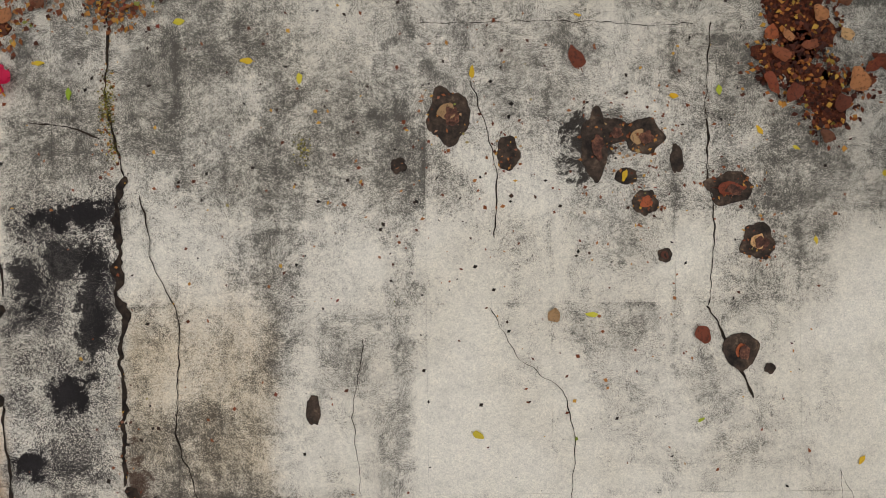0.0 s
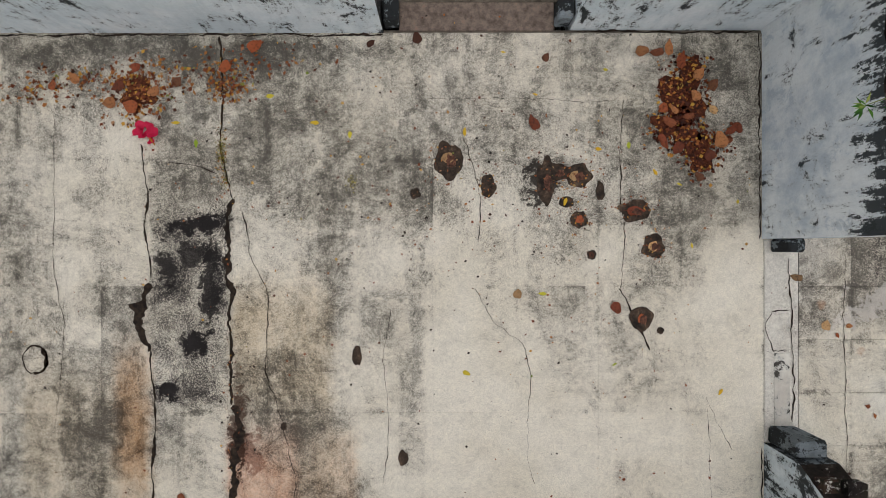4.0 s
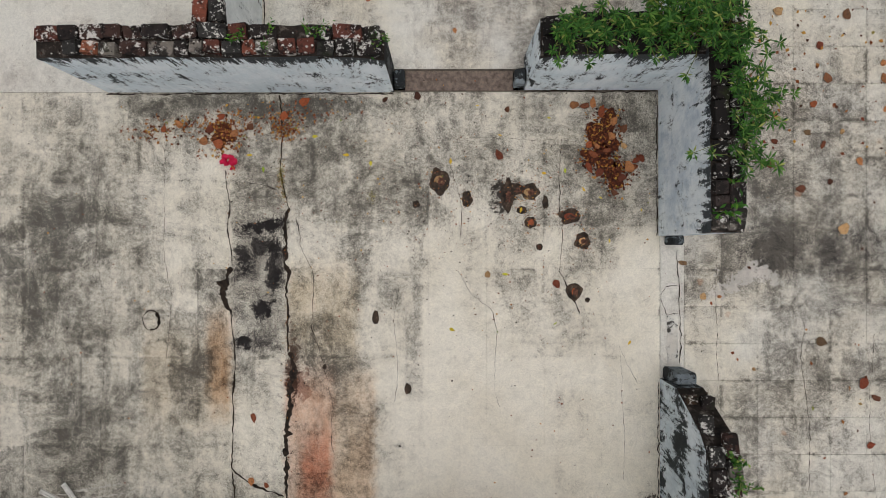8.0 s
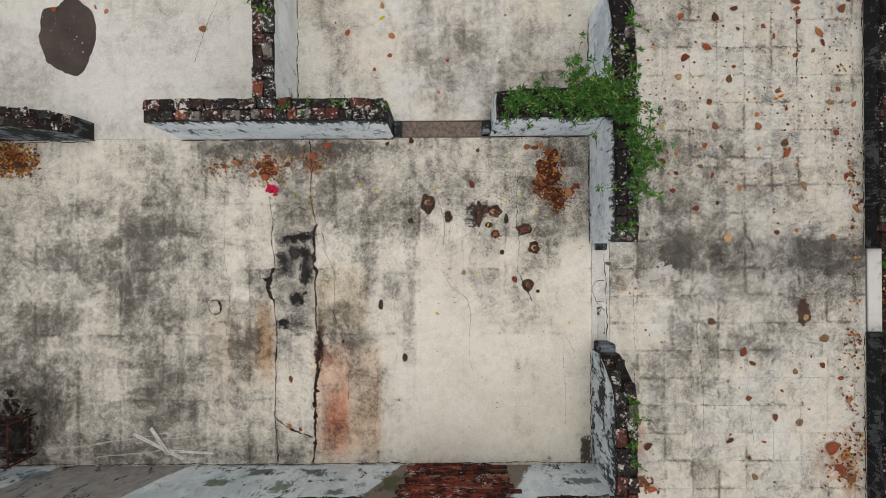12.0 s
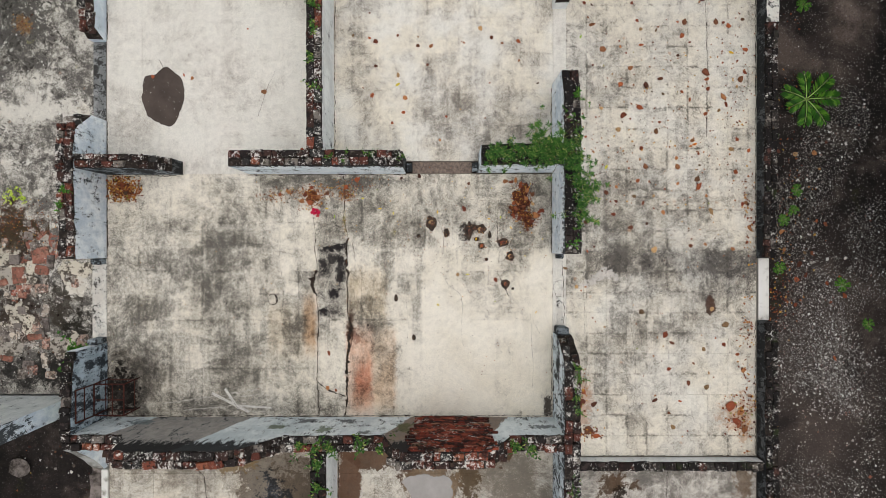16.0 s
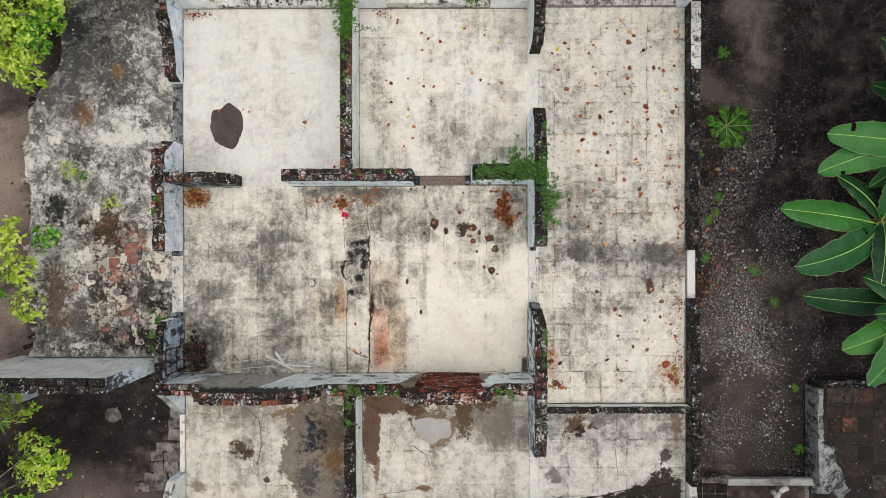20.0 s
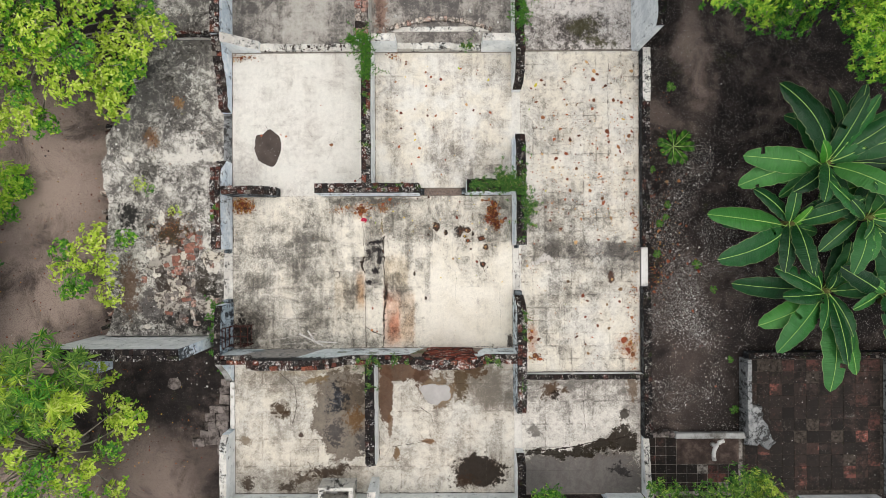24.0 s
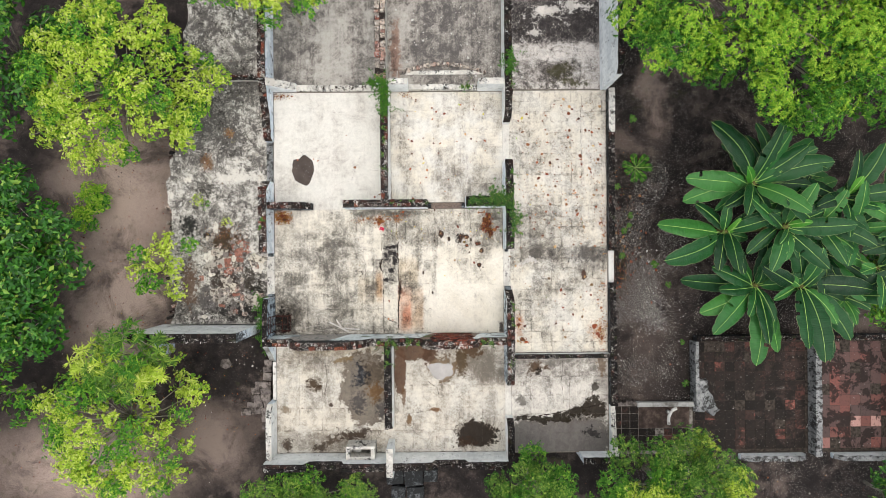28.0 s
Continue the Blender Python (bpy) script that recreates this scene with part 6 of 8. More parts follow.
for _x, _y, _s in ((0.29, 0.55, 0.09), (0.20, -0.42, 0.055), (-0.37, 1.03, 0.07), (0.87, 0.05, 0.10), (0.97, -0.15, 0.06), (0.90, -0.56, 0.055), (0.62, -0.20, 0.035), (0.76, -0.50, 0.075), (0.52, 0.25, 0.06), (-0.20, 0.35, 0.07), (0.36, 0.92, 0.05),
                   (-0.63, 1.0, 0.055), (-1.70, -1.585, 0.08), (1.78, -0.33, 0.075), (1.95, -0.6, 0.06), (1.45, 0.52, 0.07), (1.39, 0.45, 0.06), (0.55, 0.0, 0.05), (-0.38, 0.15, 0.035), (-1.72, -2.1, 0.07), (-1.6, -2.13, 0.05)):
    drop_leaf(_x, _y, _s)
for _x, _y in ((0.3, 0.71), (0.12, 0.95), (1.19, -0.15), (0.98, 0.27), (0.83, 0.42), (-0.10, 0.5), (-0.75, 0.48), (-1.2, 0.7), (-0.95, 0.55), (1.45, 0.1), (0.66, 0.4), (0.34, -0.42), (1.35, -0.98), (0.75, -0.82), (-0.09, -0.87), (-1.73, 0.55), (-1.62, 0.43), (0.47, 0.1), (1.12, 0.2), (0.7, 0.85)):
    drop_leaf(_x, _y, _r.uniform(0.025, 0.05), True)
# the porch
for _i in range(150):
    _y = _r.uniform(-0.1, 4.2) if _r.random() < 0.8 else _r.uniform(-3.0, -0.1)
    _x = 1.95 + 2.55 * _r.random() ** 0.8
    drop_leaf(_x, _y, _r.choice((0.035, 0.05, 0.065, 0.08, 0.1)) * _r.uniform(0.8, 1.1), _r.random() < 0.06, where="on the porch floor")
for _x, _y, _s in ((3.94, -0.93, 0.07), (3.75, 0.88, 0.12), (3.72, 0.98, 0.09), (4.22, -2.35, 0.16), (4.3, -2.58, 0.14), (4.42, -2.7, 0.13), (4.36, -2.45, 0.12), (2.13, -2.72, 0.14), (2.25, -2.8, 0.11), (2.02, -2.3, 0.12), (2.05, -2.15, 0.1), (3.85, 2.55, 0.13), (4.1, 2.2, 0.12)):
    drop_leaf(_x, _y, _s, where="on the porch floor")
# the north and south rooms
for _i in range(46):
    drop_leaf(_r.uniform(-1.5, 1.5), _r.uniform(1.35, 4.3), _r.choice((0.03, 0.045, 0.06, 0.075)), _r.random() < 0.06, where="on the north room floor")
for _x, _y, _s in ((-2.66, 2.27, 0.09), (-3.72, 2.47, 0.06), (-3.84, 2.52, 0.05), (-2.1, 1.42, 0.06), (-1.95, 1.48, 0.05), (-4.3, 2.5, 0.06), (-2.9, 3.2, 0.03)):
    drop_leaf(_x, _y, _s, where="on the pale cement floor")
for _i in range(26):
    drop_leaf(_r.uniform(4.9, 6.2), _r.gauss(0.0, 1.2), _r.uniform(0.05, 0.09), z=GZ + 0.035, where="on the gravel")


def litter(name, heaps, n, label, z=0.006, size=(0.018, 0.05), mat=None, thick=0.02, seed=1):
    """Loose heap of small dry leaves: heaps are (x, y, sx, sy, weight)."""
    g = np.random.default_rng(seed)
    w = np.array([h[4] for h in heaps], float)
    k = g.choice(len(heaps), n, p=w / w.sum())
    H = np.array(heaps)[k]
    P = np.stack([H[:, 0] + g.normal(0, 1, n).clip(-1.9, 1.9) * H[:, 2], H[:, 1] + g.normal(0, 1, n).clip(-1.9, 1.9) * H[:, 3], z + g.random(n) ** 2 * thick], 1)
    a = g.uniform(0, 2 * np.pi, n)
    D = np.stack([np.cos(a), np.sin(a), g.uniform(-0.05, 0.35, n)], 1)
    N = np.stack([g.normal(0, 0.3, n), g.normal(0, 0.3, n), np.ones(n)], 1)
    L = g.uniform(size[0], size[1], n)
    me = leaf_cloud(name, P, D, N, L, L * g.uniform(0.45, 0.9, n), mat or mat_litter)
    return tagged(new(name, me), label, "leaves", kind="stuff")


for _x, _y, _rx, _ry in ((1.15, 0.70, 0.13, 0.17), (1.10, 0.52, 0.13, 0.10), (1.24, 0.36, 0.08, 0.11), (-1.95, 0.72, 0.09, 0.09), (-4.74, 0.83, 0.15, 0.09)):
    _k += 1
    puddle("leaf_mulch", _x, _y, _rx, _ry, 0.005, mat_mulch, "dark wet mulch of rotten leaves", 40 + _k, 0.3)["category"] = "mulch"
litter("leaf_pile", [(1.14, 0.72, 0.075, 0.10, 5), (1.10, 0.50, 0.085, 0.065, 4), (1.27, 0.42, 0.08, 0.06, 2), (1.22, 0.30, 0.05, 0.05, 1), (1.2, 0.85, 0.05, 0.05, 1)], 1050, "rust-brown pile of rotting leaves on the floor", size=(0.010, 0.030), mat=mat_rot, seed=1)
for _x, _y, _s in ((0.90, 0.95, 0.08), (0.98, 0.94, 0.085), (1.05, 0.97, 0.09), (1.12, 0.90, 0.10), (1.22, 0.82, 0.08), (1.30, 0.76, 0.07), (1.2, 0.70, 0.07), (1.05, 0.55, 0.08), (1.02, 0.44, 0.09), (1.10, 0.40, 0.08), (1.34, 0.45, 0.1), (1.40, 0.50, 0.08), (1.28, 0.36, 0.07), (1.22, 0.24, 0.06), (1.08, 0.62, 0.06), (1.16, 0.58, 0.07), (1.02, 0.63, 0.06), (1.3, 0.62, 0.06)):
    drop_leaf(_x, _y, _s, z=0.024, where="on the leaf pile")
for _x, _y, _s in ((-2.05, 0.75, 0.08), (-1.98, 0.64, 0.085), (-1.85, 0.72, 0.07), (-2.3, 0.8, 0.08), (-2.1, 0.66, 0.075), (-1.72, 0.78, 0.06), (-1.45, 0.86, 0.075), (-1.28, 0.98, 0.09), (-2.42, 0.76, 0.06), (-1.95, 0.86, 0.06), (-4.75, 0.9, 0.08), (-4.7, 0.78, 0.07), (-4.82, 0.8, 0.07)):
    drop_leaf(_x, _y, _s, z=0.02, where="in the leaf litter")
litter("leaf_litter", [(-1.95, 0.72, 0.10, 0.10, 5), (-2.25, 0.78, 0.16, 0.05, 2), (-1.75, 0.80, 0.15, 0.09, 2), (-1.42, 0.78, 0.07, 0.06, 3), (-1.2, 0.9, 0.2, 0.05, 1), (-2.55, 0.72, 0.12, 0.04, 1)], 950, "orange and yellow leaf litter along the wall", size=(0.008, 0.032), seed=2)
litter("leaf_pile", [(-4.72, 0.82, 0.13, 0.09, 4), (-4.82, 0.92, 0.08, 0.06, 1)], 700, "orange leaf pile in the room's corner", seed=3)
litter("leaf_litter", [(4.45, -1.9, 0.06, 0.6, 2), (4.35, -2.5, 0.12, 0.15, 2), (2.0, -2.2, 0.06, 0.3, 1), (2.15, -2.75, 0.12, 0.06, 1), (4.5, 0.5, 0.05, 0.4, 1)], 420, "orange leaf litter along the porch edges", seed=4)
litter("leaf_litter", [(-6.45, 0.3, 0.35, 0.2, 3), (-6.95, 2.45, 0.10, 0.14, 1), (-6.3, 3.3, 0.08, 0.08, 0.5)], 1100, "brown leaf litter on the broken veranda", z=-0.11, size=(0.008, 0.026), mat=mat_rot, seed=5)
litter("leaf_litter", [(5.2, 0.3, 0.25, 0.7, 3), (5.1, -0.7, 0.2, 0.4, 2), (5.3, 2.2, 0.3, 1.0, 1)], 420, "rusty leaf litter on the dark soil by the porch", z=GZ + 0.02, size=(0.02, 0.055), mat=mat_rot, seed=6)
litter("leaf_litter", [(-4.75, 4.32, 0.2, 0.04, 1), (-1.2, 4.35, 0.1, 0.05, 0.5)], 130, "brown leaf litter at the foot of the north wall", seed=7)

litter("leaf_litter", [(3.0, 1.7, 0.5, 0.7, 3), (3.9, 1.2, 0.35, 0.8, 3), (2.3, 1.3, 0.25, 0.4, 1), (4.3, 2.8, 0.15, 0.8, 2), (3.3, 3.0, 0.7, 0.6, 1), (3.4, -1.6, 0.8, 0.8, 1)], 420, "small yellow and orange leaf bits over the porch", size=(0.014, 0.042), thick=0.004, seed=14)
litter("moss_bits", [(-0.74, 0.21, 0.018, 0.032, 1), (-1.475, 0.40, 0.014, 0.06, 2), (-1.46, 0.22, 0.01, 0.03, 0.5)], 330, "tiny yellow-green moss and leaf bits in the cement", size=(0.004, 0.012), thick=0.006, mat=mat_moss_bits, seed=15)
litter("leaf_bits", [(-0.2, 0.33, 0.06, 0.07, 1), (0.02, 0.19, 0.04, 0.04, 0.6), (0.50, 0.24, 0.10, 0.07, 2), (0.87, 0.05, 0.07, 0.04, 1), (0.97, -0.15, 0.05, 0.05, 1), (0.55, 0.02, 0.05, 0.06, 1), (0.75, 0.3, 0.3, 0.15, 1), (-1.47, 0.35, 0.02, 0.12, 1.5), (-1.42, -1.2, 0.03, 0.3, 1)], 420, "tiny yellow and orange leaf bits", size=(0.005, 0.018), thick=0.004, seed=9)
litter("leaf_crumbs", [(-0.2, 0.2, 0.9, 0.5, 3), (-3.0, -0.4, 1.0, 0.9, 1), (0.5, -0.9, 0.6, 0.7, 1)], 420, "scattered dark crumbs of dry leaf", size=(0.006, 0.022), thick=0.004, seed=8)

litter("dark_crumbs", [(0.2, 0.2, 0.8, 0.5, 3), (-0.9, 0.2, 0.6, 0.6, 1), (-3.2, 0.2, 1.0, 0.8, 1), (0.6, -1.3, 0.7, 0.7, 1), (-1.4, -1.2, 0.06, 0.5, 1)], 260, "scattered nearly black crumbs of bark and leaf", size=(0.008, 0.022), thick=0.004, mat=mat_bark_bits, seed=16)

# the crimson flower
_fl = thing("fallen_flower", -1.89, 0.49, 0.005, "crumpled crimson flower fallen on the floor", "flower")
_g = np.random.default_rng(4)
_fr = random.Random(8)
for _k in range(11):
    _a = _fr.uniform(0, 6.28)
    _me = round_leaf("petal", mat_petal, 50 + _k, _fr.uniform(0.5, 0.8))
    _q = _fr.uniform(0.04, 0.08)
    child("petal", _me, _fl, pose(_fr.uniform(-0.05, 0.05), _fr.uniform(-0.06, 0.05), 0.010 + 0.003 * _k, _fr.uniform(-35, 35), _fr.uniform(-35, 35), _a * 57) @ Matrix.Diagonal((_q, _q, _q, 1)))
child("stamen", tubes("stamen", [([(0.02, -0.03, 0.03), (0.05, -0.07, 0.03)], [0.006, 0.003])], mat_fresh), _fl)

# laths by the south wall and the pale scrapes that they left
for _x0, _y0, _x1, _y1, _w, _z0, _z1 in ((-3.43, -2.17, -2.88, -2.45, 0.040, 0.012, 0.012), (-3.22, -2.1, -3.03, -2.40, 0.036, 0.05, 0.03), (-3.02, -2.36, -2.55, -2.39, 0.026, 0.010, 0.010)):
    _ln = math.hypot(_x1 - _x0, _y1 - _y0)
    _st = thing("wooden_lath", (_x0 + _x1) / 2, (_y0 + _y1) / 2, (_z0 + _z1) / 2, "weathered grey wooden lath lying on the floor", "lath", "laths by the wall", math.degrees(math.atan2(_y1 - _y0, _x1 - _x0)))
    child("lath", box_mesh("lath", -_ln / 2, -_w / 2, -0.010, _ln / 2, _w / 2, 0.010, mat_stick, 0.004, 0.004, int(_ln * 100)), _st, pose(0, 0, 0, 0, math.degrees(math.atan2(_z0 - _z1, _ln)), 0))
    child("split", box_mesh("split", -_ln * 0.42, -_w * 0.08, 0.009, _ln * 0.47, _w * 0.05, 0.0115, mat_lath_split, 0.001), _st, pose(0, 0, 0, 0, math.degrees(math.atan2(_z0 - _z1, _ln)), 0), "dark split along the grain")
for _k, _pts in enumerate(([(-4.15, -2.33), (-3.5, -2.24), (-2.75, -2.12)], [(-3.3, -2.27), (-2.65, -2.18)], [(-3.85, -2.43), (-3.3, -2.38), (-2.9, -2.33)])):
    crack(F_MAIN, _pts, 0.022, z=0.003, seed=60 + _k, name="scrape", mat=mat_scrape)

# rusty chair frame in the corner
_ch = thing("metal_chair_frame", -4.72, -2.17, 0.0, "rusty iron chair frame without its seat", "chair")


def rod(name, a, b, w=0.011):
    child(name, tubes(name, [([a, b], [w, w])], mat_rust, 8), _ch)


for _sx, _sy in ((-1, -1), (1, -1), (1, 1), (-1, 1)):
    rod("leg", (_sx * 0.21, _sy * 0.22, 0.0), (_sx * 0.21, _sy * 0.22, 0.45))
for _a, _b in (((-0.21, -0.22), (0.21, -0.22)), ((0.21, -0.22), (0.21, 0.22)), ((0.21, 0.22), (-0.21, 0.22)), ((-0.21, 0.22), (-0.21, -0.22))):
    rod("seat_rail", (*_a, 0.45), (*_b, 0.45))
    rod("stretcher", (*_a, 0.14), (*_b, 0.14), 0.008)
rod("seat_bar", (-0.21, 0.0, 0.45), (0.21, 0.0, 0.45), 0.009)
rod("seat_bar", (0.05, -0.22, 0.45), (0.05, 0.22, 0.45), 0.009)
for _sy in (-1, 1):
    rod("back_post", (-0.21, _sy * 0.22, 0.45), (-0.235, _sy * 0.22, 0.85))
rod("back_rail", (-0.235, -0.22, 0.85), (-0.235, 0.22, 0.85))
rod("back_rail", (-0.225, -0.22, 0.66), (-0.225, 0.22, 0.66), 0.009)

m = Mat("white_plaster_crumb")
mat_crumb_white = m.done(m.ramp(m.island, [(0.0, lin(150, 146, 140)), (0.5, lin(196, 193, 187)), (1.0, lin(224, 222, 216))]), 0.9)

# ---- loose stones ----


def pebbles(name, n, area, size, mat, label, z, seed, clump=0.0, heap=False):
    g = np.random.default_rng(seed)
    x0, y0, x1, y1 = area
    x, y = g.uniform(x0, x1, n), g.uniform(y0, y1, n)
    if heap:
        x = (x0 + x1) / 2 + (g.random(n) + g.random(n) + g.random(n) - 1.5) / 1.5 * (x1 - x0) * 0.6
        y = (y0 + y1) / 2 + (g.random(n) + g.random(n) + g.random(n) - 1.5) / 1.5 * (y1 - y0) * 0.6
    if clump:
        rim = np.minimum.reduce([x1 - x, y - y0, y1 - y]) / (0.3 * (x1 - x0) + 0.3)
        keep = g.random(n) < rim.clip(0.0, 1.0)
        x, y = x[keep], y[keep]
        keep = np.array([noise.noise((a * 0.8, b * 0.8, seed)) > g.uniform(-0.5, 0.4) * clump for a, b in zip(x, y)])
        x, y = x[keep], y[keep]
        n = len(x)
    s = g.uniform(size[0], size[1], n) * g.choice([0.6, 1.0, 1.7], n, p=[0.6, 0.33, 0.07])
    base = np.array([(1, 0, 0), (0, 1, 0), (-1, 0, 0), (0, -1, 0), (0, 0, 0.7), (0, 0, -0.6)], float)
    V = (base[None] * g.uniform(0.6, 1.2, (n, 6, 1)) * s[:, None, None])
    a = g.uniform(0, 6.28, n)
    c, q = np.cos(a)[:, None], np.sin(a)[:, None]
    X = V[..., 0] * c - V[..., 1] * q + x[:, None]
    Y = V[..., 0] * q + V[..., 1] * c + y[:, None]
    Z = V[..., 2] + z + s[:, None] * 0.3
    V = np.stack([X, Y, Z], -1).reshape(-1, 3)
    f = np.array([(0, 1, 4), (1, 2, 4), (2, 3, 4), (3, 0, 4), (1, 0, 5), (2, 1, 5), (3, 2, 5), (0, 3, 5)])
    F = (f[None] + np.arange(n)[:, None, None] * 6).reshape(-1, 3)
    return tagged(new(name, raw(name, V.tolist(), F.tolist(), mat)), label, "stones", kind="stuff")


pebbles("gravel", 60000, (4.85, -5.0, 7.6, 3.2), (0.0045, 0.013), mat_gravel, "pale gravel strewn over dark soil", GZ + 0.03, 1, 0.1)
pebbles("gravel", 4200, (4.9, 1.6, 8.5, 7.5), (0.005, 0.012), mat_gravel, "sparse pale stones in dark soil", GZ + 0.02, 2, 0.9)
pebbles("gravel", 3000, (7.1, -2.6, 13.0, 2.0), (0.005, 0.012), mat_gravel, "sparse pale stones in dark soil", GZ + 0.02, 3, 0.9)
pebbles("gravel", 1500, (-12.5, -7.0, -5.3, 6.0), (0.005, 0.013), mat_gravel, "few white stones on the trodden soil", GZ + 0.02, 4, 1.2)
pebbles("rubble", 2000, (-7.2, -2.1, -5.3, 0.3), (0.006, 0.018), mat_crumb, "crumbled mortar and brick rubble on the veranda", -0.11, 5, 1.0)
pebbles("rubble", 320, (-6.6, -4.0, -5.3, -2.6), (0.008, 0.024), mat_crumb, "rubble beside the garden wall", GZ + 0.02, 6, 0.8)
m = Mat("white_plaster_plate")
mat_pale_plate = m.done(m.mix(m.step(m.noise(9, 8, 0.75), 0.52, 0.60, 0.0, 0.7), m.ramp(m.noise(3, 5), [(0.35, lin(214, 209, 198)), (0.65, lin(192, 186, 174))]), lin(130, 122, 112)), 0.92, m.noise(30, 6), 0.008, 0.7)
_r = random.Random(31)
for _k in range(46):
    _b = tagged(new("loose_brick", _r.choice(BRICKS_DUSTY if _r.random() < 0.75 else STONE)), "broken brick set in the worn veranda floor", "brick", "veranda bricks")
    _b.matrix_basis = pose(_r.gauss(-6.25, 0.42), _r.uniform(-2.0, 0.4), -0.128, _r.uniform(-5, 5), _r.uniform(-5, 5), _r.choice((0, 90)) + _r.uniform(-10, 10)) @ Matrix.Diagonal((_r.uniform(0.1, 0.22), _r.uniform(0.09, 0.15), 0.06, 1))
m = Mat("red_slab_brick")
mat_slab_red = m.done(m.mix(m.step(m.noise(11, 8, 0.75), 0.50, 0.60, 0.0, 0.8), m.ramp(m.noise(5, 6, 0.7), [(0.35, lin(112, 76, 66)), (0.55, lin(142, 96, 82)), (0.7, lin(160, 126, 110))]), lin(80, 70, 62)), 0.92, m.noise(40, 5), 0.006, 0.7)
for _k, (_x, _y, _sx, _sy, _rz) in enumerate(((-6.36, -0.44, 0.21, 0.26, 4), (-6.35, -0.68, 0.22, 0.19, -3), (-6.04, -0.14, 0.26, 0.26, 6), (-6.02, -0.36, 0.22, 0.13, -4), (-6.6, -0.55, 0.13, 0.12, 20), (-6.55, -1.68, 0.19, 0.09, -8), (-6.12, -1.36, 0.24, 0.10, 5), (-6.2, 0.02, 0.12, 0.12, 30))):
    _b = tagged(new("red_slab", box_mesh("red_slab", -_sx / 2, -_sy / 2, -0.03, _sx / 2, _sy / 2, 0.022, mat_slab_red, 0.016, 0.012, 70 + _k)), "flat worn red brick slab on the veranda", "brick", "veranda bricks")
    _b.matrix_basis = pose(_x, _y, -0.118, 0, 0, _rz)
for _k, (_x, _y, _ra, _rb) in enumerate(((-6.93, -0.26, 0.13, 0.15), (-6.83, -0.74, 0.11, 0.11), (-6.7, 0.55, 0.07, 0.19), (-5.38, 2.0, 0.10, 0.12), (-7.05, -2.0, 0.10, 0.06), (-5.5, -0.62, 0.16, 0.13), (-7.5, 1.95, 0.12, 0.08))):
    puddle("plaster_plate", _x, _y, _ra, _rb, -0.108 + 0.0005 * _k, mat_pale_plate, "broken white plate of plaster on the veranda", 240 + _k, 0.25)["category"] = "fragment"
puddle("round_stone", -6.55, -3.42, 0.17, 0.14, GZ + 0.07, mat_stone, "flat round grey stone in the soil", 5, 0.1)["category"] = "stone"

# loose plates of old screed on the veranda, plaster crumbs in the far rooms
m = Mat("cream_screed")
mat_screed = m.done(m.mix(m.step(m.noise(9, 8, 0.75), 0.50, 0.56), m.mix(m.rnd, lin(192, 184, 168), lin(150, 144, 136)), lin(80, 73, 66)), 0.92, m.noise(30, 6), 0.008, 0.7)
_r = random.Random(63)
for _k in range(17):
    _x, _y = _r.uniform(-6.95, -5.45), _r.uniform(-1.75, 0.15)
    puddle("screed_plate", _x, _y, _r.uniform(0.10, 0.24), _r.uniform(0.10, 0.2), -0.1165 + 0.0004 * _k, mat_screed, "broken cream plate of screed on the veranda", 200 + _k, 0.32)["category"] = "fragment"
pebbles("plaster_crumbs", 150, (-1.5, 4.8, 1.5, 8.2), (0.012, 0.03), mat_crumb_white, "white plaster crumbs on the dark floor", 0.0, 21)
pebbles("plaster_crumbs", 260, (-4.3, 4.46, -1.9, 4.62), (0.012, 0.03), mat_crumb, "rubble crumbs on the low wall remains", 0.09, 22)
pebbles("plaster_crumbs", 260, (-7.9, -2.1, -5.3, 6.0), (0.010, 0.025), mat_crumb_white, "white plaster crumbs strewn over the veranda", -0.12, 23)
pebbles("plaster_crumbs", 170, (7.3, -6.1, 13.0, -2.9), (0.006, 0.016), mat_crumb_white, "white crumbs strewn over the tiled yards", YZ, 24)
pebbles("gravel", 900, (4.9, -8.5, 14.0, -6.4), (0.008, 0.018), mat_gravel, "pale stones on the dark ground south of the yard", GZ + 0.02, 25, 0.9)
pebbles("gravel", 600, (-12.5, -8.5, -5.3, 8.0), (0.008, 0.02), mat_gravel, "scattered stones on the soil west of the house", GZ + 0.02, 26, 1.3)
pebbles("pale_flecks", 45, (-4.45, 1.86, -3.9, 2.5), (0.003, 0.006), mat_crumb_white, "tiny pale flecks on the puddle", 0.0035, 31)
pebbles("gravel", 24000, (5.0, -4.9, 7.0, 0.3), (0.005, 0.012), mat_gravel, "dense pale gravel in the yard", GZ + 0.03, 32, 0.2, True)
pebbles("gravel", 1500, (4.85, -4.8, 7.6, 2.6), (0.012, 0.024), mat_gravel_white, "white stones among the grey gravel", GZ + 0.03, 34, 0.1)
litter("leaf_litter", [(-9.6, 0.0, 1.6, 2.4, 3), (-7.2, -4.8, 0.9, 0.9, 1), (-10.5, -6.0, 1.5, 1.2, 1), (7.5, -7.2, 2.5, 0.5, 1)], 900, "dry brown leaf bits strewn over the soil", z=GZ + 0.04, size=(0.02, 0.06), mat=mat_rot, seed=33)

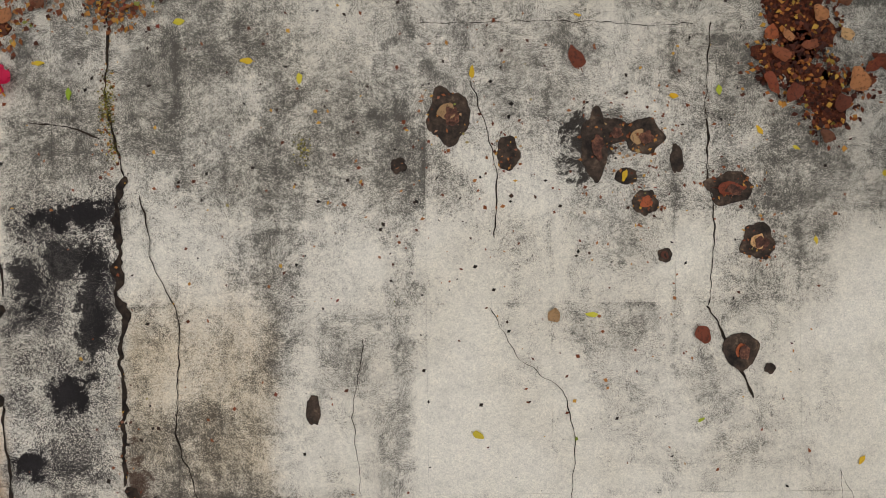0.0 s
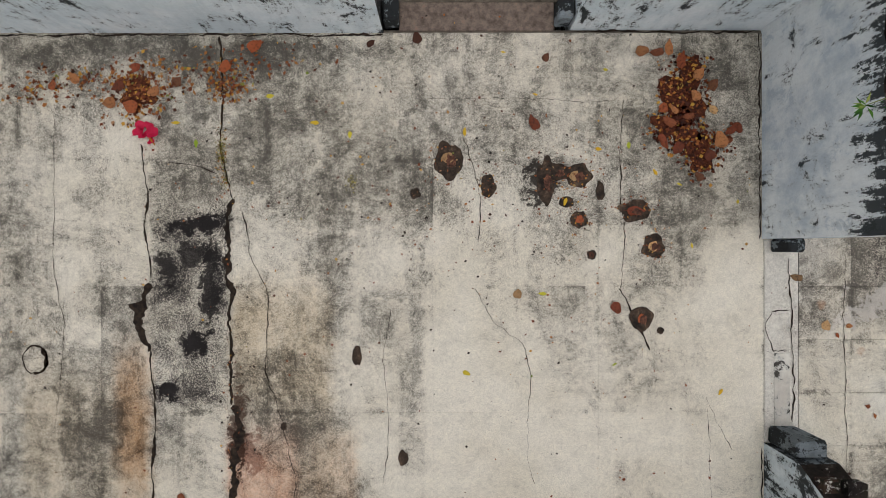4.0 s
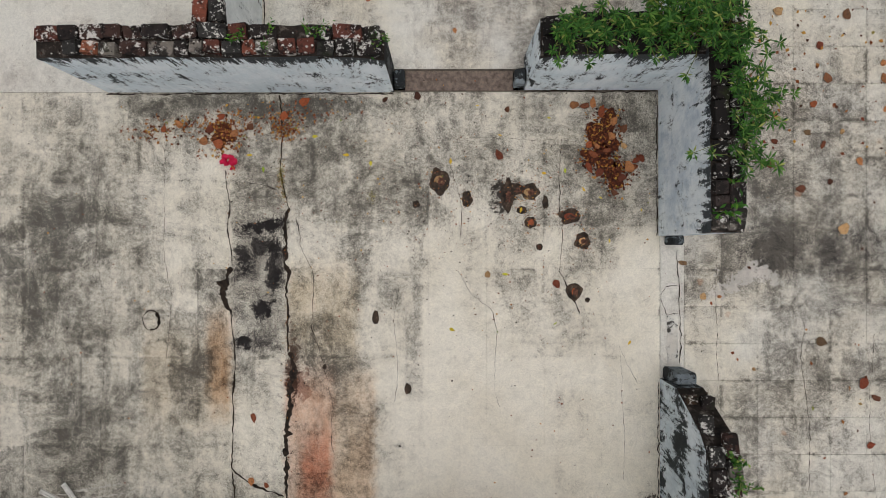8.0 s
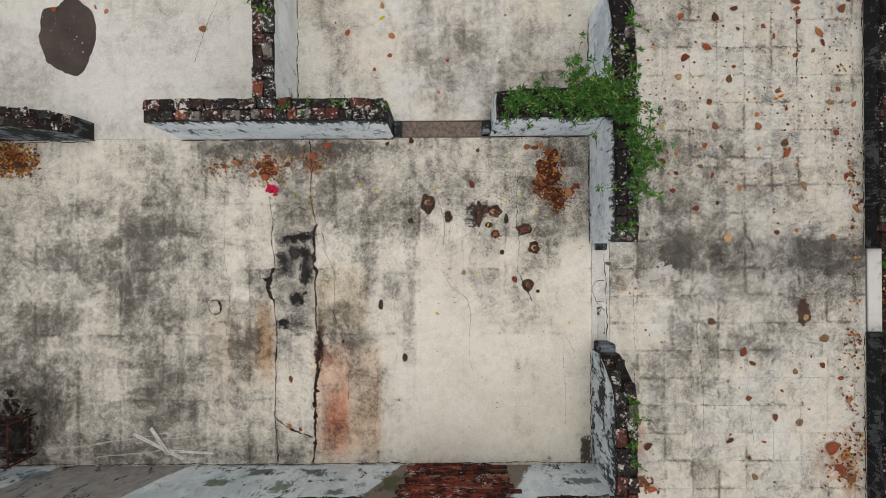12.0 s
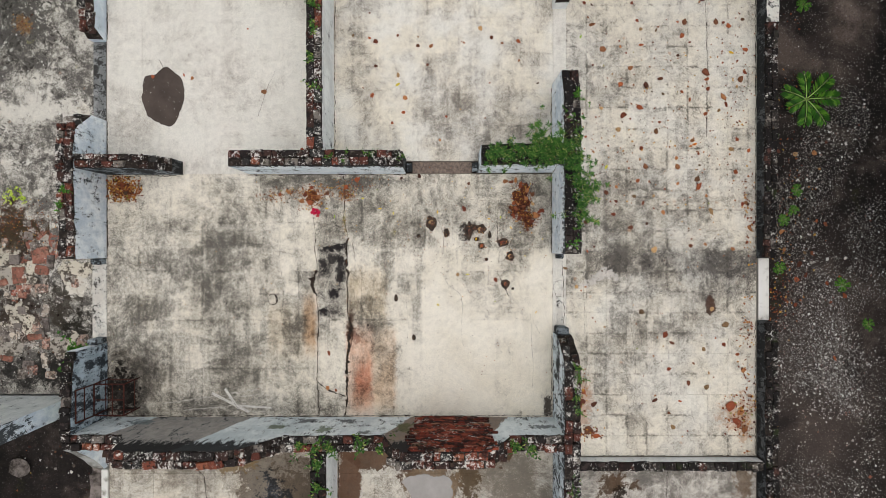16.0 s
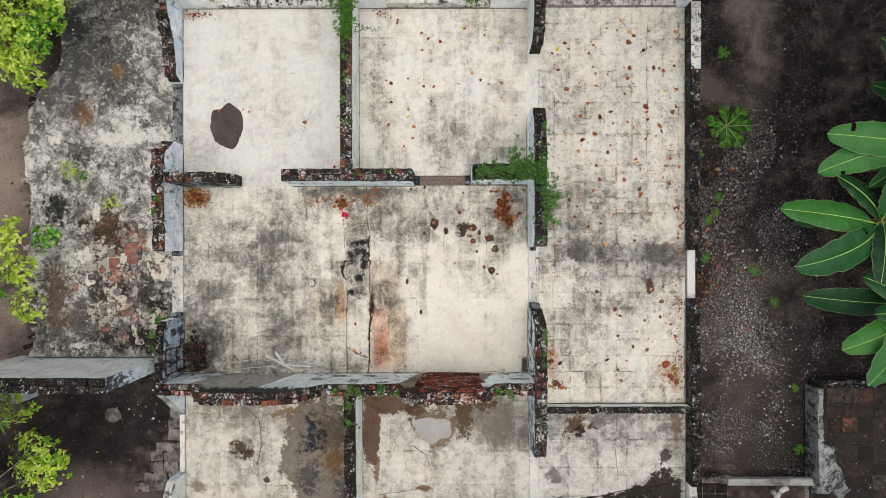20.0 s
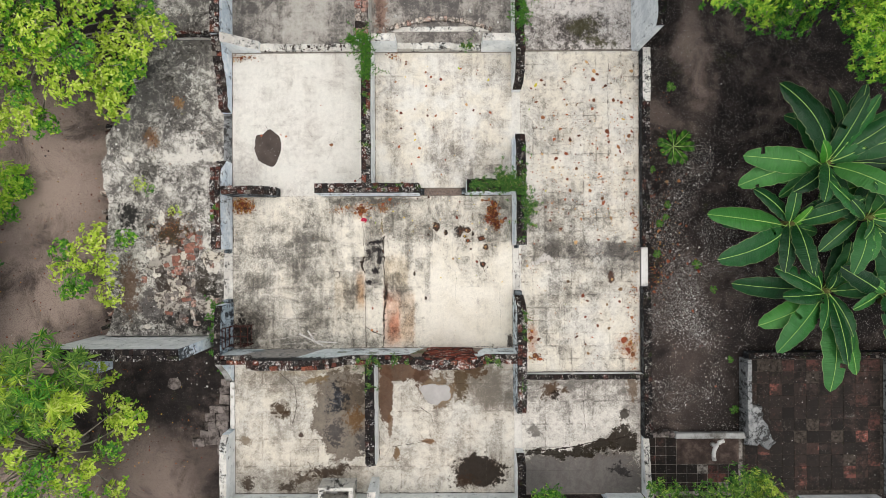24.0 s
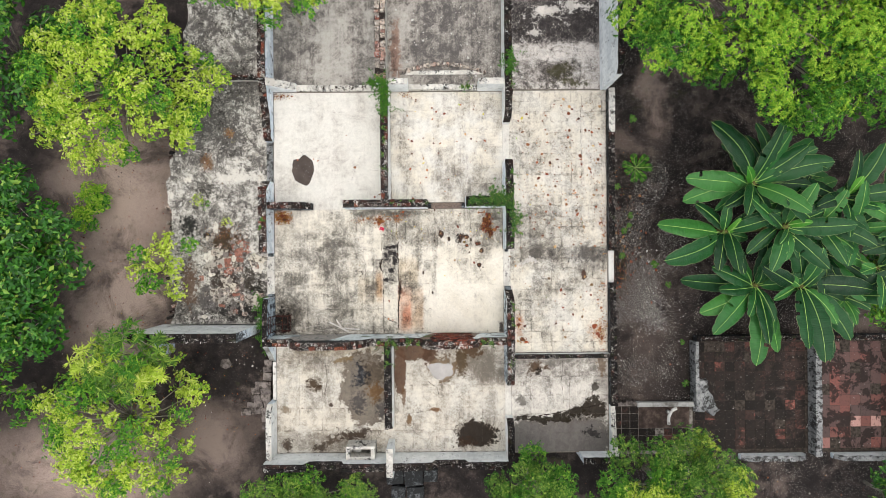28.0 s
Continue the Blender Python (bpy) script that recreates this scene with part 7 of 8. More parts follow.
# ---- plants ----


def sprigs(g, centre, radius, n_sprig, per, length, width, lift=0.5, flat=1.0, low=-0.25, open_angle=0.9):
    """Leaf arrays for one ball of foliage: rosettes of leaves round its upper shell."""
    d = g.normal(0, 1, (n_sprig * 3, 3))
    d /= np.linalg.norm(d, axis=1, keepdims=True)
    d = d[d[:, 2] > low][:n_sprig]
    n = len(d)
    p = np.array(centre) + d * np.array([radius, radius, radius * flat]) * g.uniform(0.45, 1.08, (n, 1))
    axis = d + np.array([0, 0, lift]) + g.normal(0, 0.25, (n, 3))
    axis /= np.linalg.norm(axis, axis=1, keepdims=True)
    P, A = np.repeat(p, per, 0), np.repeat(axis, per, 0)
    q = np.cross(A, g.normal(0, 1, A.shape))
    q /= np.linalg.norm(q, axis=1, keepdims=True) + 1e-9
    D = A * (1 - open_angle) + q * open_angle + g.normal(0, 0.12, A.shape)
    L = length * g.uniform(0.65, 1.2, len(P))
    N = A + np.array([0, 0, 0.5])
    P = P + g.normal(0, length * (0.05 if per >= 12 else 0.25), P.shape)
    return P, D, N, L, L * width * g.uniform(0.8, 1.2, len(P))


def tree(x, y, top, balls, sprig, per, length, width, mats, label, seed, trunk=0.09, base=GZ, flat=0.7, name="tree", open_angle=0.9, lift=0.5, category="tree", bare=0, inside=None):
    """A tree: tapered trunk, limbs to every ball of foliage, crown of leaves. balls: (dx, dy, z, r) from the trunk.
    inside: darker leaf material that paints shade low in each ball.
    """
    g = np.random.default_rng(seed)
    r = random.Random(seed)
    ob = thing(name, x, y, base, label, category)
    fork = Vector((r.uniform(-0.1, 0.1), r.uniform(-0.1, 0.1), (top - base) * 0.38))
    child("trunk", tubes("trunk", [([(0, 0, -0.05), fork * 0.5 + Vector((0.04, -0.03, 0)), fork], [trunk, trunk * 0.8, trunk * 0.6])], mat_bark), ob)
    for bx, by, bz, br in balls:
        end = Vector((bx, by, bz - base))
        mid = fork.lerp(end, 0.5) + Vector((r.uniform(-0.15, 0.15), r.uniform(-0.15, 0.15), 0.12))
        runs = [([fork * 0.97, mid, end], [trunk * 0.30, trunk * 0.20, trunk * 0.09])]
        for _ in range(3 + bare):
            t = end + Vector((r.uniform(-1, 1), r.uniform(-1, 1), r.uniform(-0.1, 0.7))) * br * 0.9
            runs.append(([mid.lerp(end, r.uniform(0.3, 0.9)), end.lerp(t, 0.5) + Vector((0, 0, 0.04)), t], [trunk * 0.14, trunk * 0.10, trunk * 0.05]))
        child("limb", tubes("limb", runs, mat_bark, 5), ob)
    groups = {}
    for i, (bx, by, bz, br) in enumerate(balls):
        P, D, N, L, W = sprigs(g, (bx, by, bz - base), br, int(sprig * br * br), per, length, width, lift, flat, open_angle=open_angle)
        # leaves low in a ball get the inside material: crown shade put into colour
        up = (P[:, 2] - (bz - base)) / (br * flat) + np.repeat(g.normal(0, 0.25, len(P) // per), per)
        shaded = up < (0.12 if inside else -9)
        for key, keep in ((i % len(mats), ~shaded), (len(mats), shaded)):
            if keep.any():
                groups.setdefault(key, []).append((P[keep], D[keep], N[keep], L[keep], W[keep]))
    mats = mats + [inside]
    for i, datas in groups.items():
        P, D, N, L, W = (np.concatenate([d[k] for d in datas]) for k in range(5))
        tagged(child("crown", leaf_cloud("crown", P, D, N, L, W, mats[i]), ob), kind="stuff")
    return ob


def ball_ring(seed, n, rx, ry, z0, z1, r0, r1):
    """Uneven balls of foliage filling a flat crown."""
    r = random.Random(seed)
    out = []
    for k in range(n):
        a = k * 2.39996 + r.uniform(-0.3, 0.3)
        q = math.sqrt((k + 0.5) / n)
        out.append((rx * q * math.cos(a), ry * q * math.sin(a), z1 - (z1 - z0) * q * q + r.uniform(-0.4, 0.35), r.uniform(r0, r1)))
    return out


tree(-8.65, 4.3, 3.6, ball_ring(1, 56, 2.4, 2.15, 1.4, 3.2, 0.28, 0.55) + [(2.05, -0.9, 1.9, 0.45), (1.75, -1.3, 1.8, 0.4), (2.25, -0.4, 1.9, 0.4)], 430, 8, 0.08, 0.55, [mat_leaf_lime, mat_leaf_lime, mat_leaf_mid], "loose-crowned tree with lime-green leaves", 1, bare=2, inside=mat_leaf_tip_and_shade)
tree(-8.72, -4.7, 3.2, ball_ring(2, 46, 2.15, 2.0, 1.0, 2.7, 0.25, 0.46), 340, 8, 0.085, 0.5, [mat_leaf_lime, mat_leaf_lime, mat_leaf_mid], "loose tree with lime-green leaves and pale branches", 2, bare=2, inside=mat_leaf_tip_and_shade)
tree(-8.25, -3.0, 3.0, ball_ring(3, 18, 1.05, 0.8, 1.9, 2.7, 0.3, 0.45), 75, 18, 0.22, 0.14, [mat_leaf_olive, mat_leaf_lime, mat_leaf_olive, mat_leaf_mid], "young mango-like tree with whorled narrow leaves", 3, open_angle=0.9, lift=1.3)
tree(-11.35, -0.4, 3.4, ball_ring(4, 16, 1.4, 2.3, 1.6, 2.8, 0.55, 0.85), 190, 8, 0.17, 0.48, [mat_leaf_dark], "dense dark green broad-leaved tree", 4)
tree(-11.4, 5.0, 3.4, ball_ring(5, 18, 1.5, 1.9, 1.6, 2.8, 0.5, 0.8), 120, 7, 0.16, 0.48, [mat_leaf_dark], "dark green broad-leaved tree at the plot's edge", 5)
tree(-12.2, -4.0, 2.6, ball_ring(6, 6, 0.8, 0.8, 1.2, 2.0, 0.4, 0.6), 120, 7, 0.15, 0.45, [mat_leaf_mid], "green bush at the plot's edge", 6)
tree(-8.0, -0.45, 1.5, [(0.1, 0.15, 1.0, 0.38), (-0.5, 0.3, 0.8, 0.3), (0.5, -0.1, 0.8, 0.32), (-0.15, -0.4, 0.8, 0.36), (0.2, 0.6, 0.85, 0.32), (-0.5, -0.65, 0.6, 0.26), (0.4, -0.75, 0.6, 0.3), (0.85, 0.5, 0.7, 0.26), (-0.75, -0.2, 0.6, 0.24)], 300, 7, 0.10, 0.5, [mat_leaf_lime, mat_leaf_mid], "thin sapling with sparse lime-green leaves", 7, 0.03, category="sapling", name="sapling", bare=1)
for _x, _y, _s, _q in ((-10.2, 1.45, 0.46, 11), (-10.55, 0.85, 0.36, 12)):
    tree(_x, _y, 0.15, [(0, 0, -0.05, _s), (0.16, -0.12, -0.12, _s * 0.7), (-0.12, 0.16, -0.1, _s * 0.7)], 520, 6, 0.085, 0.55, [mat_leaf_tip_and_shade, mat_leaf_mid], "small bright green shrub on the soil", _q, 0.012, name="shrub", category="shrub")
# the crown hangs lower in the south east and stops short over the bare soil
NE = [b for b in ball_ring(8, 78, 3.7, 2.75, 3.1, 5.3, 0.42, 0.70) if b[1] + 5.25 - b[3] > float(np.interp(b[0] + 8.0, [4.2, 6.1, 6.6, 8.0, 9.6, 12], [3.5, 3.6, 2.65, 2.1, 2.5, 3.0]))]
NE += [(-3.55, -1.35, 4.7, 0.36), (-3.2, -1.1, 4.8, 0.42), (-2.6, -1.05, 4.2, 0.45), (-2.05, -1.0, 3.2, 0.45), (-1.6, -1.2, 3.4, 0.42), (-2.9, -0.6, 4.9, 0.5), (0.05, -2.65, 4.6, 0.4), (-1.2, -2.05, 4.9, 0.45)]
tree(8.0, 5.25, 5.7, NE, 680, 14, 0.08, 0.27, [mat_leaf_tip_and_shade, mat_leaf_mid, mat_leaf_tip_and_shade, mat_leaf_tip_and_shade, mat_leaf_mid], "big dense tree with starry green leaf clusters", 8, 0.14, open_angle=0.8, inside=mat_leaf_shaded)
tree(12.6, 5.0, 4.0, ball_ring(9, 14, 2.0, 2.0, 2.0, 3.2, 0.6, 0.95), 300, 14, 0.105, 0.28, [mat_leaf_mid, mat_leaf_lime], "dense green tree beyond the banana plants", 9, 0.12, open_angle=0.8, inside=mat_leaf_shaded)
tree(2.15, -6.45, 3.2, ball_ring(13, 20, 0.95, 0.85, 1.7, 3.0, 0.26, 0.45), 900, 11, 0.075, 0.26, [mat_leaf_olive, mat_leaf_mid, mat_leaf_olive], "feathery green tree against the south wall", 13, open_angle=0.8, inside=mat_leaf_shaded)
tree(5.75, -6.6, 3.2, ball_ring(14, 40, 1.95, 1.45, 1.4, 3.0, 0.34, 0.6), 700, 11, 0.075, 0.26, [mat_leaf_olive, mat_leaf_lime, mat_leaf_mid, mat_leaf_olive], "broad feathery green tree by the tiled court", 14, open_angle=0.8, inside=mat_leaf_shaded)
tree(-3.9, -6.95, 1.7, ball_ring(15, 18, 1.7, 0.55, 0.5, 1.6, 0.3, 0.5), 520, 10, 0.075, 0.28, [mat_leaf_olive, mat_leaf_olive, mat_leaf_mid], "leafy green bush south of the house", 15, 0.05, name="bush", category="bush")
tree(-4.2, 6.45, 2.9, ball_ring(16, 9, 0.75, 0.7, 1.9, 2.7, 0.3, 0.5), 240, 7, 0.11, 0.45, [mat_leaf_lime, mat_leaf_mid], "lime-green branch end over the far room", 16, 0.05)
tree(-5.7, 6.75, 2.9, ball_ring(17, 7, 0.7, 0.6, 1.9, 2.7, 0.3, 0.5), 240, 7, 0.11, 0.45, [mat_leaf_mid, mat_leaf_lime], "green tree top over the veranda", 17, 0.05)
tree(12.3, -7.1, 1.9, ball_ring(18, 7, 0.8, 0.7, 0.7, 1.6, 0.35, 0.55), 220, 8, 0.13, 0.4, [mat_leaf_dark], "dark green bush at the yard corner", 18, 0.05, name="bush", category="bush")
tree(12.2, -0.9, 1.6, ball_ring(19, 9, 0.9, 1.3, 0.6, 1.3, 0.35, 0.6), 220, 8, 0.12, 0.4, [mat_leaf_dark, mat_leaf_mid], "low green undergrowth behind the banana plants", 19, 0.05, name="bush", category="bush")
tree(-6.9, 2.0, 0.2, [(-0.3, -0.6, -0.05, 0.2), (-0.1, -0.75, -0.1, 0.16), (0.55, -1.25, 0.0, 0.16)], 900, 6, 0.04, 0.5, [mat_leaf_lime, mat_leaf_mid], "small lime-green weeds on the veranda", 20, 0.01, base=-0.13, name="weed", category="weed")


def banana(x, y, height, leaves, seed, young=0):
    """A banana plant: pseudostem and long arching leaves (azimuth, reach, lean: 0 upright to 1 hanging)."""
    r = random.Random(seed)
    ob = thing("banana_plant", x, y, GZ, "banana plant with long torn deep green leaves", "banana plant", "banana plants")
    child("pseudostem", tubes("pseudostem", [([(0, 0, -0.05), (0.03, 0.02, height * 0.5), (0, 0, height)], [0.10, 0.085, 0.05])], mat_stem, 9), ob)
    leaves = leaves + [(r.uniform(0, 360), r.uniform(0.5, 1.1), r.uniform(0.12, 0.45)) for _ in range(5)]
    for i, (az, ln, lean) in enumerate(leaves):
        ln *= 1.12 * r.uniform(0.85, 1.12)
        a = radians(az + r.uniform(-22, 22))
        p0, p1 = radians(70 - 58 * lean), radians(22 - 70 * lean)
        n = 24
        flat = sum(math.cos(p0 + (p1 - p0) * (k + 0.5) / n) for k in range(n)) / n
        seg = ln / max(flat, 0.35) / n
        bend = radians(r.uniform(-26, 26))
        p = Vector((r.uniform(-0.05, 0.05), r.uniform(-0.05, 0.05), height - 0.05 - 0.25 * lean + r.uniform(-0.1, 0.1)))
        pts, sides = [p.copy()], []
        for k in range(n):
            t = k / n
            pitch, yaw = p0 + (p1 - p0) * t, a + bend * t
            p = p + seg * Vector((math.cos(yaw) * math.cos(pitch), math.sin(yaw) * math.cos(pitch), math.sin(pitch)))
            pts.append(p.copy())
        full = seg * n
        roll = radians(r.uniform(-28, 28))
        V, F, rows = [], [], []
        for k in range(n + 1):
            t = k / n
            if t < 0.12:
                continue
            s = (t - 0.12) / 0.88
            w = 0.158 * full ** 0.8 * (0.02 + math.sin(math.pi * min(1, max(0, s)) ** 0.9)) ** 0.5 if s < 0.999 else 0.004
            yaw = a + bend * t
            side = Vector((-math.sin(yaw), math.cos(yaw), 0)) * math.cos(roll) + Vector((0, 0, math.sin(roll)))
            rows.append((pts[k], max(w, 0.004), side))
        for sgn in (-1, 1):
            start = len(V)
            for k, (q, w, side) in enumerate(rows):
                rag = 1 + r.uniform(-0.06, 0.03)
                dip = 0.10 * math.sin(k * 1.3 + seed + i) + 0.07 * math.sin(k * 2.9 + i)
                ahead = Vector((math.cos(a), math.sin(a), 0))
                for j in range(4):
                    u = j / 3
                    V.append(q + side * sgn * w * u * rag + Vector((0, 0, 0.30 * w * u - (0.42 + dip) * w * u * u)) + ahead * 0.10 * w * u)
            tear = set()
            while r.random() < 0.22 and len(tear) < 3:
                tear.add(r.randrange(4, len(rows) - 2))
            for k in range(len(rows) - 1):
                for j in range(3):
                    if k in tear and j > r.choice((0, 1)):
                        continue
                    q = start + 4 * k + j
                    f = (q, q + 1, q + 5, q + 4)
                    F.append(f if sgn < 0 else f[::-1])
        blade = raw("leaf", V, F, mat_banana_young if i < young else mat_banana, smooth=True)
        uvs = blade.uv_layers.new(name="UVMap")
        loop_v = np.empty(len(blade.loops), np.int32)
        blade.loops.foreach_get("vertex_index", loop_v)
        half = len(V) // 2
        row_no, col_no = (loop_v % half) // 4, loop_v % 4
        uvs.data.foreach_set("uv", np.stack([row_no * seg + (loop_v // half) * 7.3 + i, col_no / 3], 1).astype(np.float32).ravel())
        lf = child("leaf", blade, ob)
        child("midrib", tubes("midrib", [([q + Vector((0, 0, 0.006)) for q in pts], [0.0075 * (1 - 0.8 * k / n) + 0.002 for k in range(n + 1)])], mat_rib, 6), lf)
    return ob


def more(seed, n, ln0, ln1):
    """Older leaves lower down, turning round the stem."""
    r = random.Random(seed)
    return [(r.uniform(0, 40) + k * 137.5, r.uniform(ln0, ln1), r.uniform(0.3, 0.9)) for k in range(n)]


banana(7.35, 0.30, 2.0, [(60, 0.4, 0.05), (178, 1.75, 0.5), (204, 1.65, 0.4), (262, 1.1, 0.35), (150, 1.2, 0.7), (48, 1.2, 0.3)] + more(1, 6, 0.7, 1.25), 1, 1)
banana(7.95, 1.55, 2.3, [(110, 0.45, 0.05), (132, 1.7, 0.35), (92, 1.15, 0.3), (68, 1.35, 0.4), (18, 1.5, 0.45), (165, 1.6, 0.55), (188, 1.5, 0.75), (225, 1.1, 0.45)] + more(2, 6, 0.7, 1.25), 2, 1)
banana(8.3, -1.15, 1.7, [(75, 0.4, 0.1), (192, 1.8, 0.55), (172, 1.7, 0.85), (222, 1.9, 0.4), (262, 1.9, 0.5), (243, 1.3, 0.3), (285, 1.5, 0.55), (118, 1.0, 0.4), (150, 1.3, 0.45), (20, 1.1, 0.5)] + more(3, 6, 0.7, 1.25), 3)
banana(9.25, -1.15, 2.2, [(40, 0.45, 0.1), (232, 1.4, 0.3), (255, 1.7, 0.4), (275, 1.6, 0.5), (318, 1.5, 0.45), (345, 1.5, 0.6), (140, 1.2, 0.4), (90, 1.1, 0.5)] + more(4, 6, 0.7, 1.25), 4)
banana(8.7, 0.40, 2.5, [(30, 0.45, 0.05), (10, 1.2, 0.35), (75, 1.1, 0.25), (150, 1.1, 0.4), (230, 1.2, 0.5), (290, 1.2, 0.4)] + more(9, 6, 0.7, 1.25), 9, 1)
banana(10.35, 1.15, 2.3, [(100, 0.45, 0.05), (98, 1.15, 0.3), (58, 1.4, 0.35), (168, 1.1, 0.3), (20, 1.4, 0.55), (330, 1.3, 0.55), (270, 1.3, 0.5), (215, 1.2, 0.45)] + more(5, 6, 0.7, 1.25), 5, 1)
banana(9.95, -0.25, 1.9, [(150, 0.4, 0.1), (140, 1.1, 0.25), (185, 1.3, 0.55), (312, 1.5, 0.4), (350, 1.5, 0.55), (255, 1.3, 0.45), (70, 1.1, 0.35)] + more(6, 6, 0.7, 1.25), 6)
for _i, (_x, _y, _h) in enumerate(((9.3, 1.25, 1.7), (9.6, 0.5, 2.4), (10.7, 0.35, 2.1), (11.3, -0.7, 2.1), (11.6, 1.0, 2.2), (8.75, 2.05, 1.6), (10.6, -1.5, 1.8), (12.4, 0.2, 2.1))):
    banana(_x, _y, _h, more(20 + _i, 6, 0.9, 1.5) + [(40 + 70 * _i, 0.5, 0.1), (120 + 50 * _i, 1.1, 0.3), (250 + 40 * _i, 1.2, 0.35)], 20 + _i)


def rosette(x, y, z, n, length, label, seed, name="weed", mat=None, width=0.3):
    """A ground plant of feathered leaves."""
    g = np.random.default_rng(seed)
    ob = thing(name, x, y, z, label, "plant")
    for k in range(n):
        a = 2 * math.pi * (k + g.uniform(-0.2, 0.2)) / n
        ln = length * g.uniform(0.75, 1.1)
        t = np.linspace(0.12, 1, 11)
        spine = np.stack([np.cos(a) * ln * t, np.sin(a) * ln * t, 0.05 + 0.32 * ln * t * (1.35 - t)], 1)
        P = np.repeat(spine, 2, 0)
        sg = np.tile([1.0, -1.0], 11)
        ang = a + sg * 0.85
        D = np.stack([np.cos(ang), np.sin(ang), np.full(22, -0.05)], 1)
        L = ln * 0.40 * np.sin(np.repeat(t, 2) * 2.6) + 0.01
        L[-2:] = ln * 0.16
        D[-2:] = D[-2:] * 0.3 + np.array([math.cos(a), math.sin(a), 0])
        lf = child("leaf", leaf_cloud("leaf", P, D, np.tile([0.0, 0, 1], (22, 1)), L, L * width, mat or mat_leaf_bright), ob)
        child("midrib", tubes("midrib", [([(0, 0, 0.03)] + [tuple(q + [0, 0, 0.004]) for q in spine], [0.006 * ln / 0.4] * 6 + [0.003 * ln / 0.4] * 6)], mat_rib, 5), lf)
    child("stem", tubes("stem", [([(0, 0, -0.02), (0, 0, 0.06)], [0.015, 0.01])], mat_stem), ob)
    return ob


rosette(5.55, 2.25, GZ + 0.02, 7, 0.42, "young papaya-like plant with lobed bright leaves", 1, "young_plant", mat_leaf_bright, 0.30)
for _x, _y, _s, _q in ((5.5, 3.7, 0.16, 2), (5.4, 0.85, 0.12, 3), (5.2, 0.4, 0.12, 4), (5.35, 0.55, 0.1, 5), (6.5, -1.2, 0.12, 6), (6.1, -0.6, 0.14, 7), (5.0, 1.7, 0.12, 8), (5.15, -0.35, 0.12, 9), (7.0, -4.1, 0.14, 10), (6.9, -2.9, 0.1, 11)):
    rosette(_x, _y, GZ + 0.02, 6, _s * 0.8, "tiny green weed in the gravel", _q)


def wall_weeds(places, n, length, label, seed, mat, width=0.22, spread=0.10, height=0.12, name="wall_weed", whorl=False):
    """A tangle of weeds on a wall top: places are (x, y, z)."""
    g = np.random.default_rng(seed)
    r = random.Random(seed)
    for x, y, z in places:
        ob = thing(name, x, y, z, label, "weed", "weeds on the walls")
        k = max(1, n // 14)
        runs = []
        P, D, L = [], [], []
        for s in range(k):
            a, rr = r.uniform(0, 6.28), abs(r.gauss(0, spread))
            tip = np.array([math.cos(a) * rr * 1.6, math.sin(a) * rr * 1.6, height * r.uniform(0.4, 1.1)])
            runs.append(([(tip[0] * 0.2, tip[1] * 0.2, -0.04), tuple(tip * 0.6 + [0, 0, 0.03]), tuple(tip)], [0.004, 0.003, 0.002]))
            for q in range(14):
                if whorl and q > 2:
                    b = 2 * math.pi * (q + r.uniform(-0.3, 0.3)) / 11
                    P.append(tip + g.normal(0, 0.004, 3))
                    D.append((math.cos(b) + tip[0] * 2, math.sin(b) + tip[1] * 2, r.uniform(-0.25, 0.45)))
                    L.append(length * r.uniform(1.3, 2.4))
                    continue
                t = r.uniform(0.25, 1.0)
                P.append(tip * t + g.normal(0, 0.012, 3))
                b = r.uniform(0, 6.28)
                D.append((math.cos(b), math.sin(b), r.uniform(-0.3, 0.7)))
                L.append(length * r.uniform(0.5, 1.2))
        P, D, L = np.array(P), np.array(D), np.array(L)
        tagged(child("stem_tangle", tubes("stem_tangle", runs, mat_stem, 4), ob), kind="stuff")
        child("foliage", leaf_cloud("foliage", P, D, np.tile([0.1, 0, 1.0], (len(P), 1)), L, L * width, mat), ob)["kind"] = "stuff"


wall_weeds([(0.62 + 0.13 * k, 1.2 + 0.03 * (k % 2), 0.98) for k in range(7)], 280, 0.026, "feathery green weed growing on the wall", 1, mat_leaf_fern, 0.26, 0.065, 0.10, whorl=True)
wall_weeds([(1.30, 1.25, 1.0), (1.45, 1.35, 1.0), (1.62, 1.3, 1.0), (1.7, 1.15, 1.0), (1.55, 1.2, 1.02), (1.2, 1.42, 0.95)], 340, 0.028, "tall feathery weed on the wall corner", 2, mat_leaf_fern, 0.24, 0.10, 0.2, whorl=True)
wall_weeds([(1.76, 1.0, 1.0), (1.80, 0.85, 1.0), (1.83, 0.68, 1.0), (1.78, 0.52, 1.0), (1.80, 0.38, 1.0), (1.9, 0.75, 0.9)], 220, 0.028, "feathery weed hanging over the wall", 3, mat_leaf_fern, 0.24, 0.085, 0.13, whorl=True)
wall_weeds([(1.72, 0.2, 1.0), (1.70, 0.05, 1.03), (1.75, 2.0, 0.95), (1.70, 1.7, 0.98)], 60, 0.05, "small green weed between bricks", 4, mat_leaf_bright, 0.35, 0.05, 0.06)
wall_weeds([(1.76, -1.62, 0.98), (1.78, -1.78, 1.0), (1.72, -2.0, 1.0), (1.76, -2.18, 1.0), (1.74, -3.1, 0.9), (1.75, -3.3, 0.9)], 80, 0.036, "small green weed between bricks", 5, mat_leaf_fern, 0.4, 0.06, 0.07)
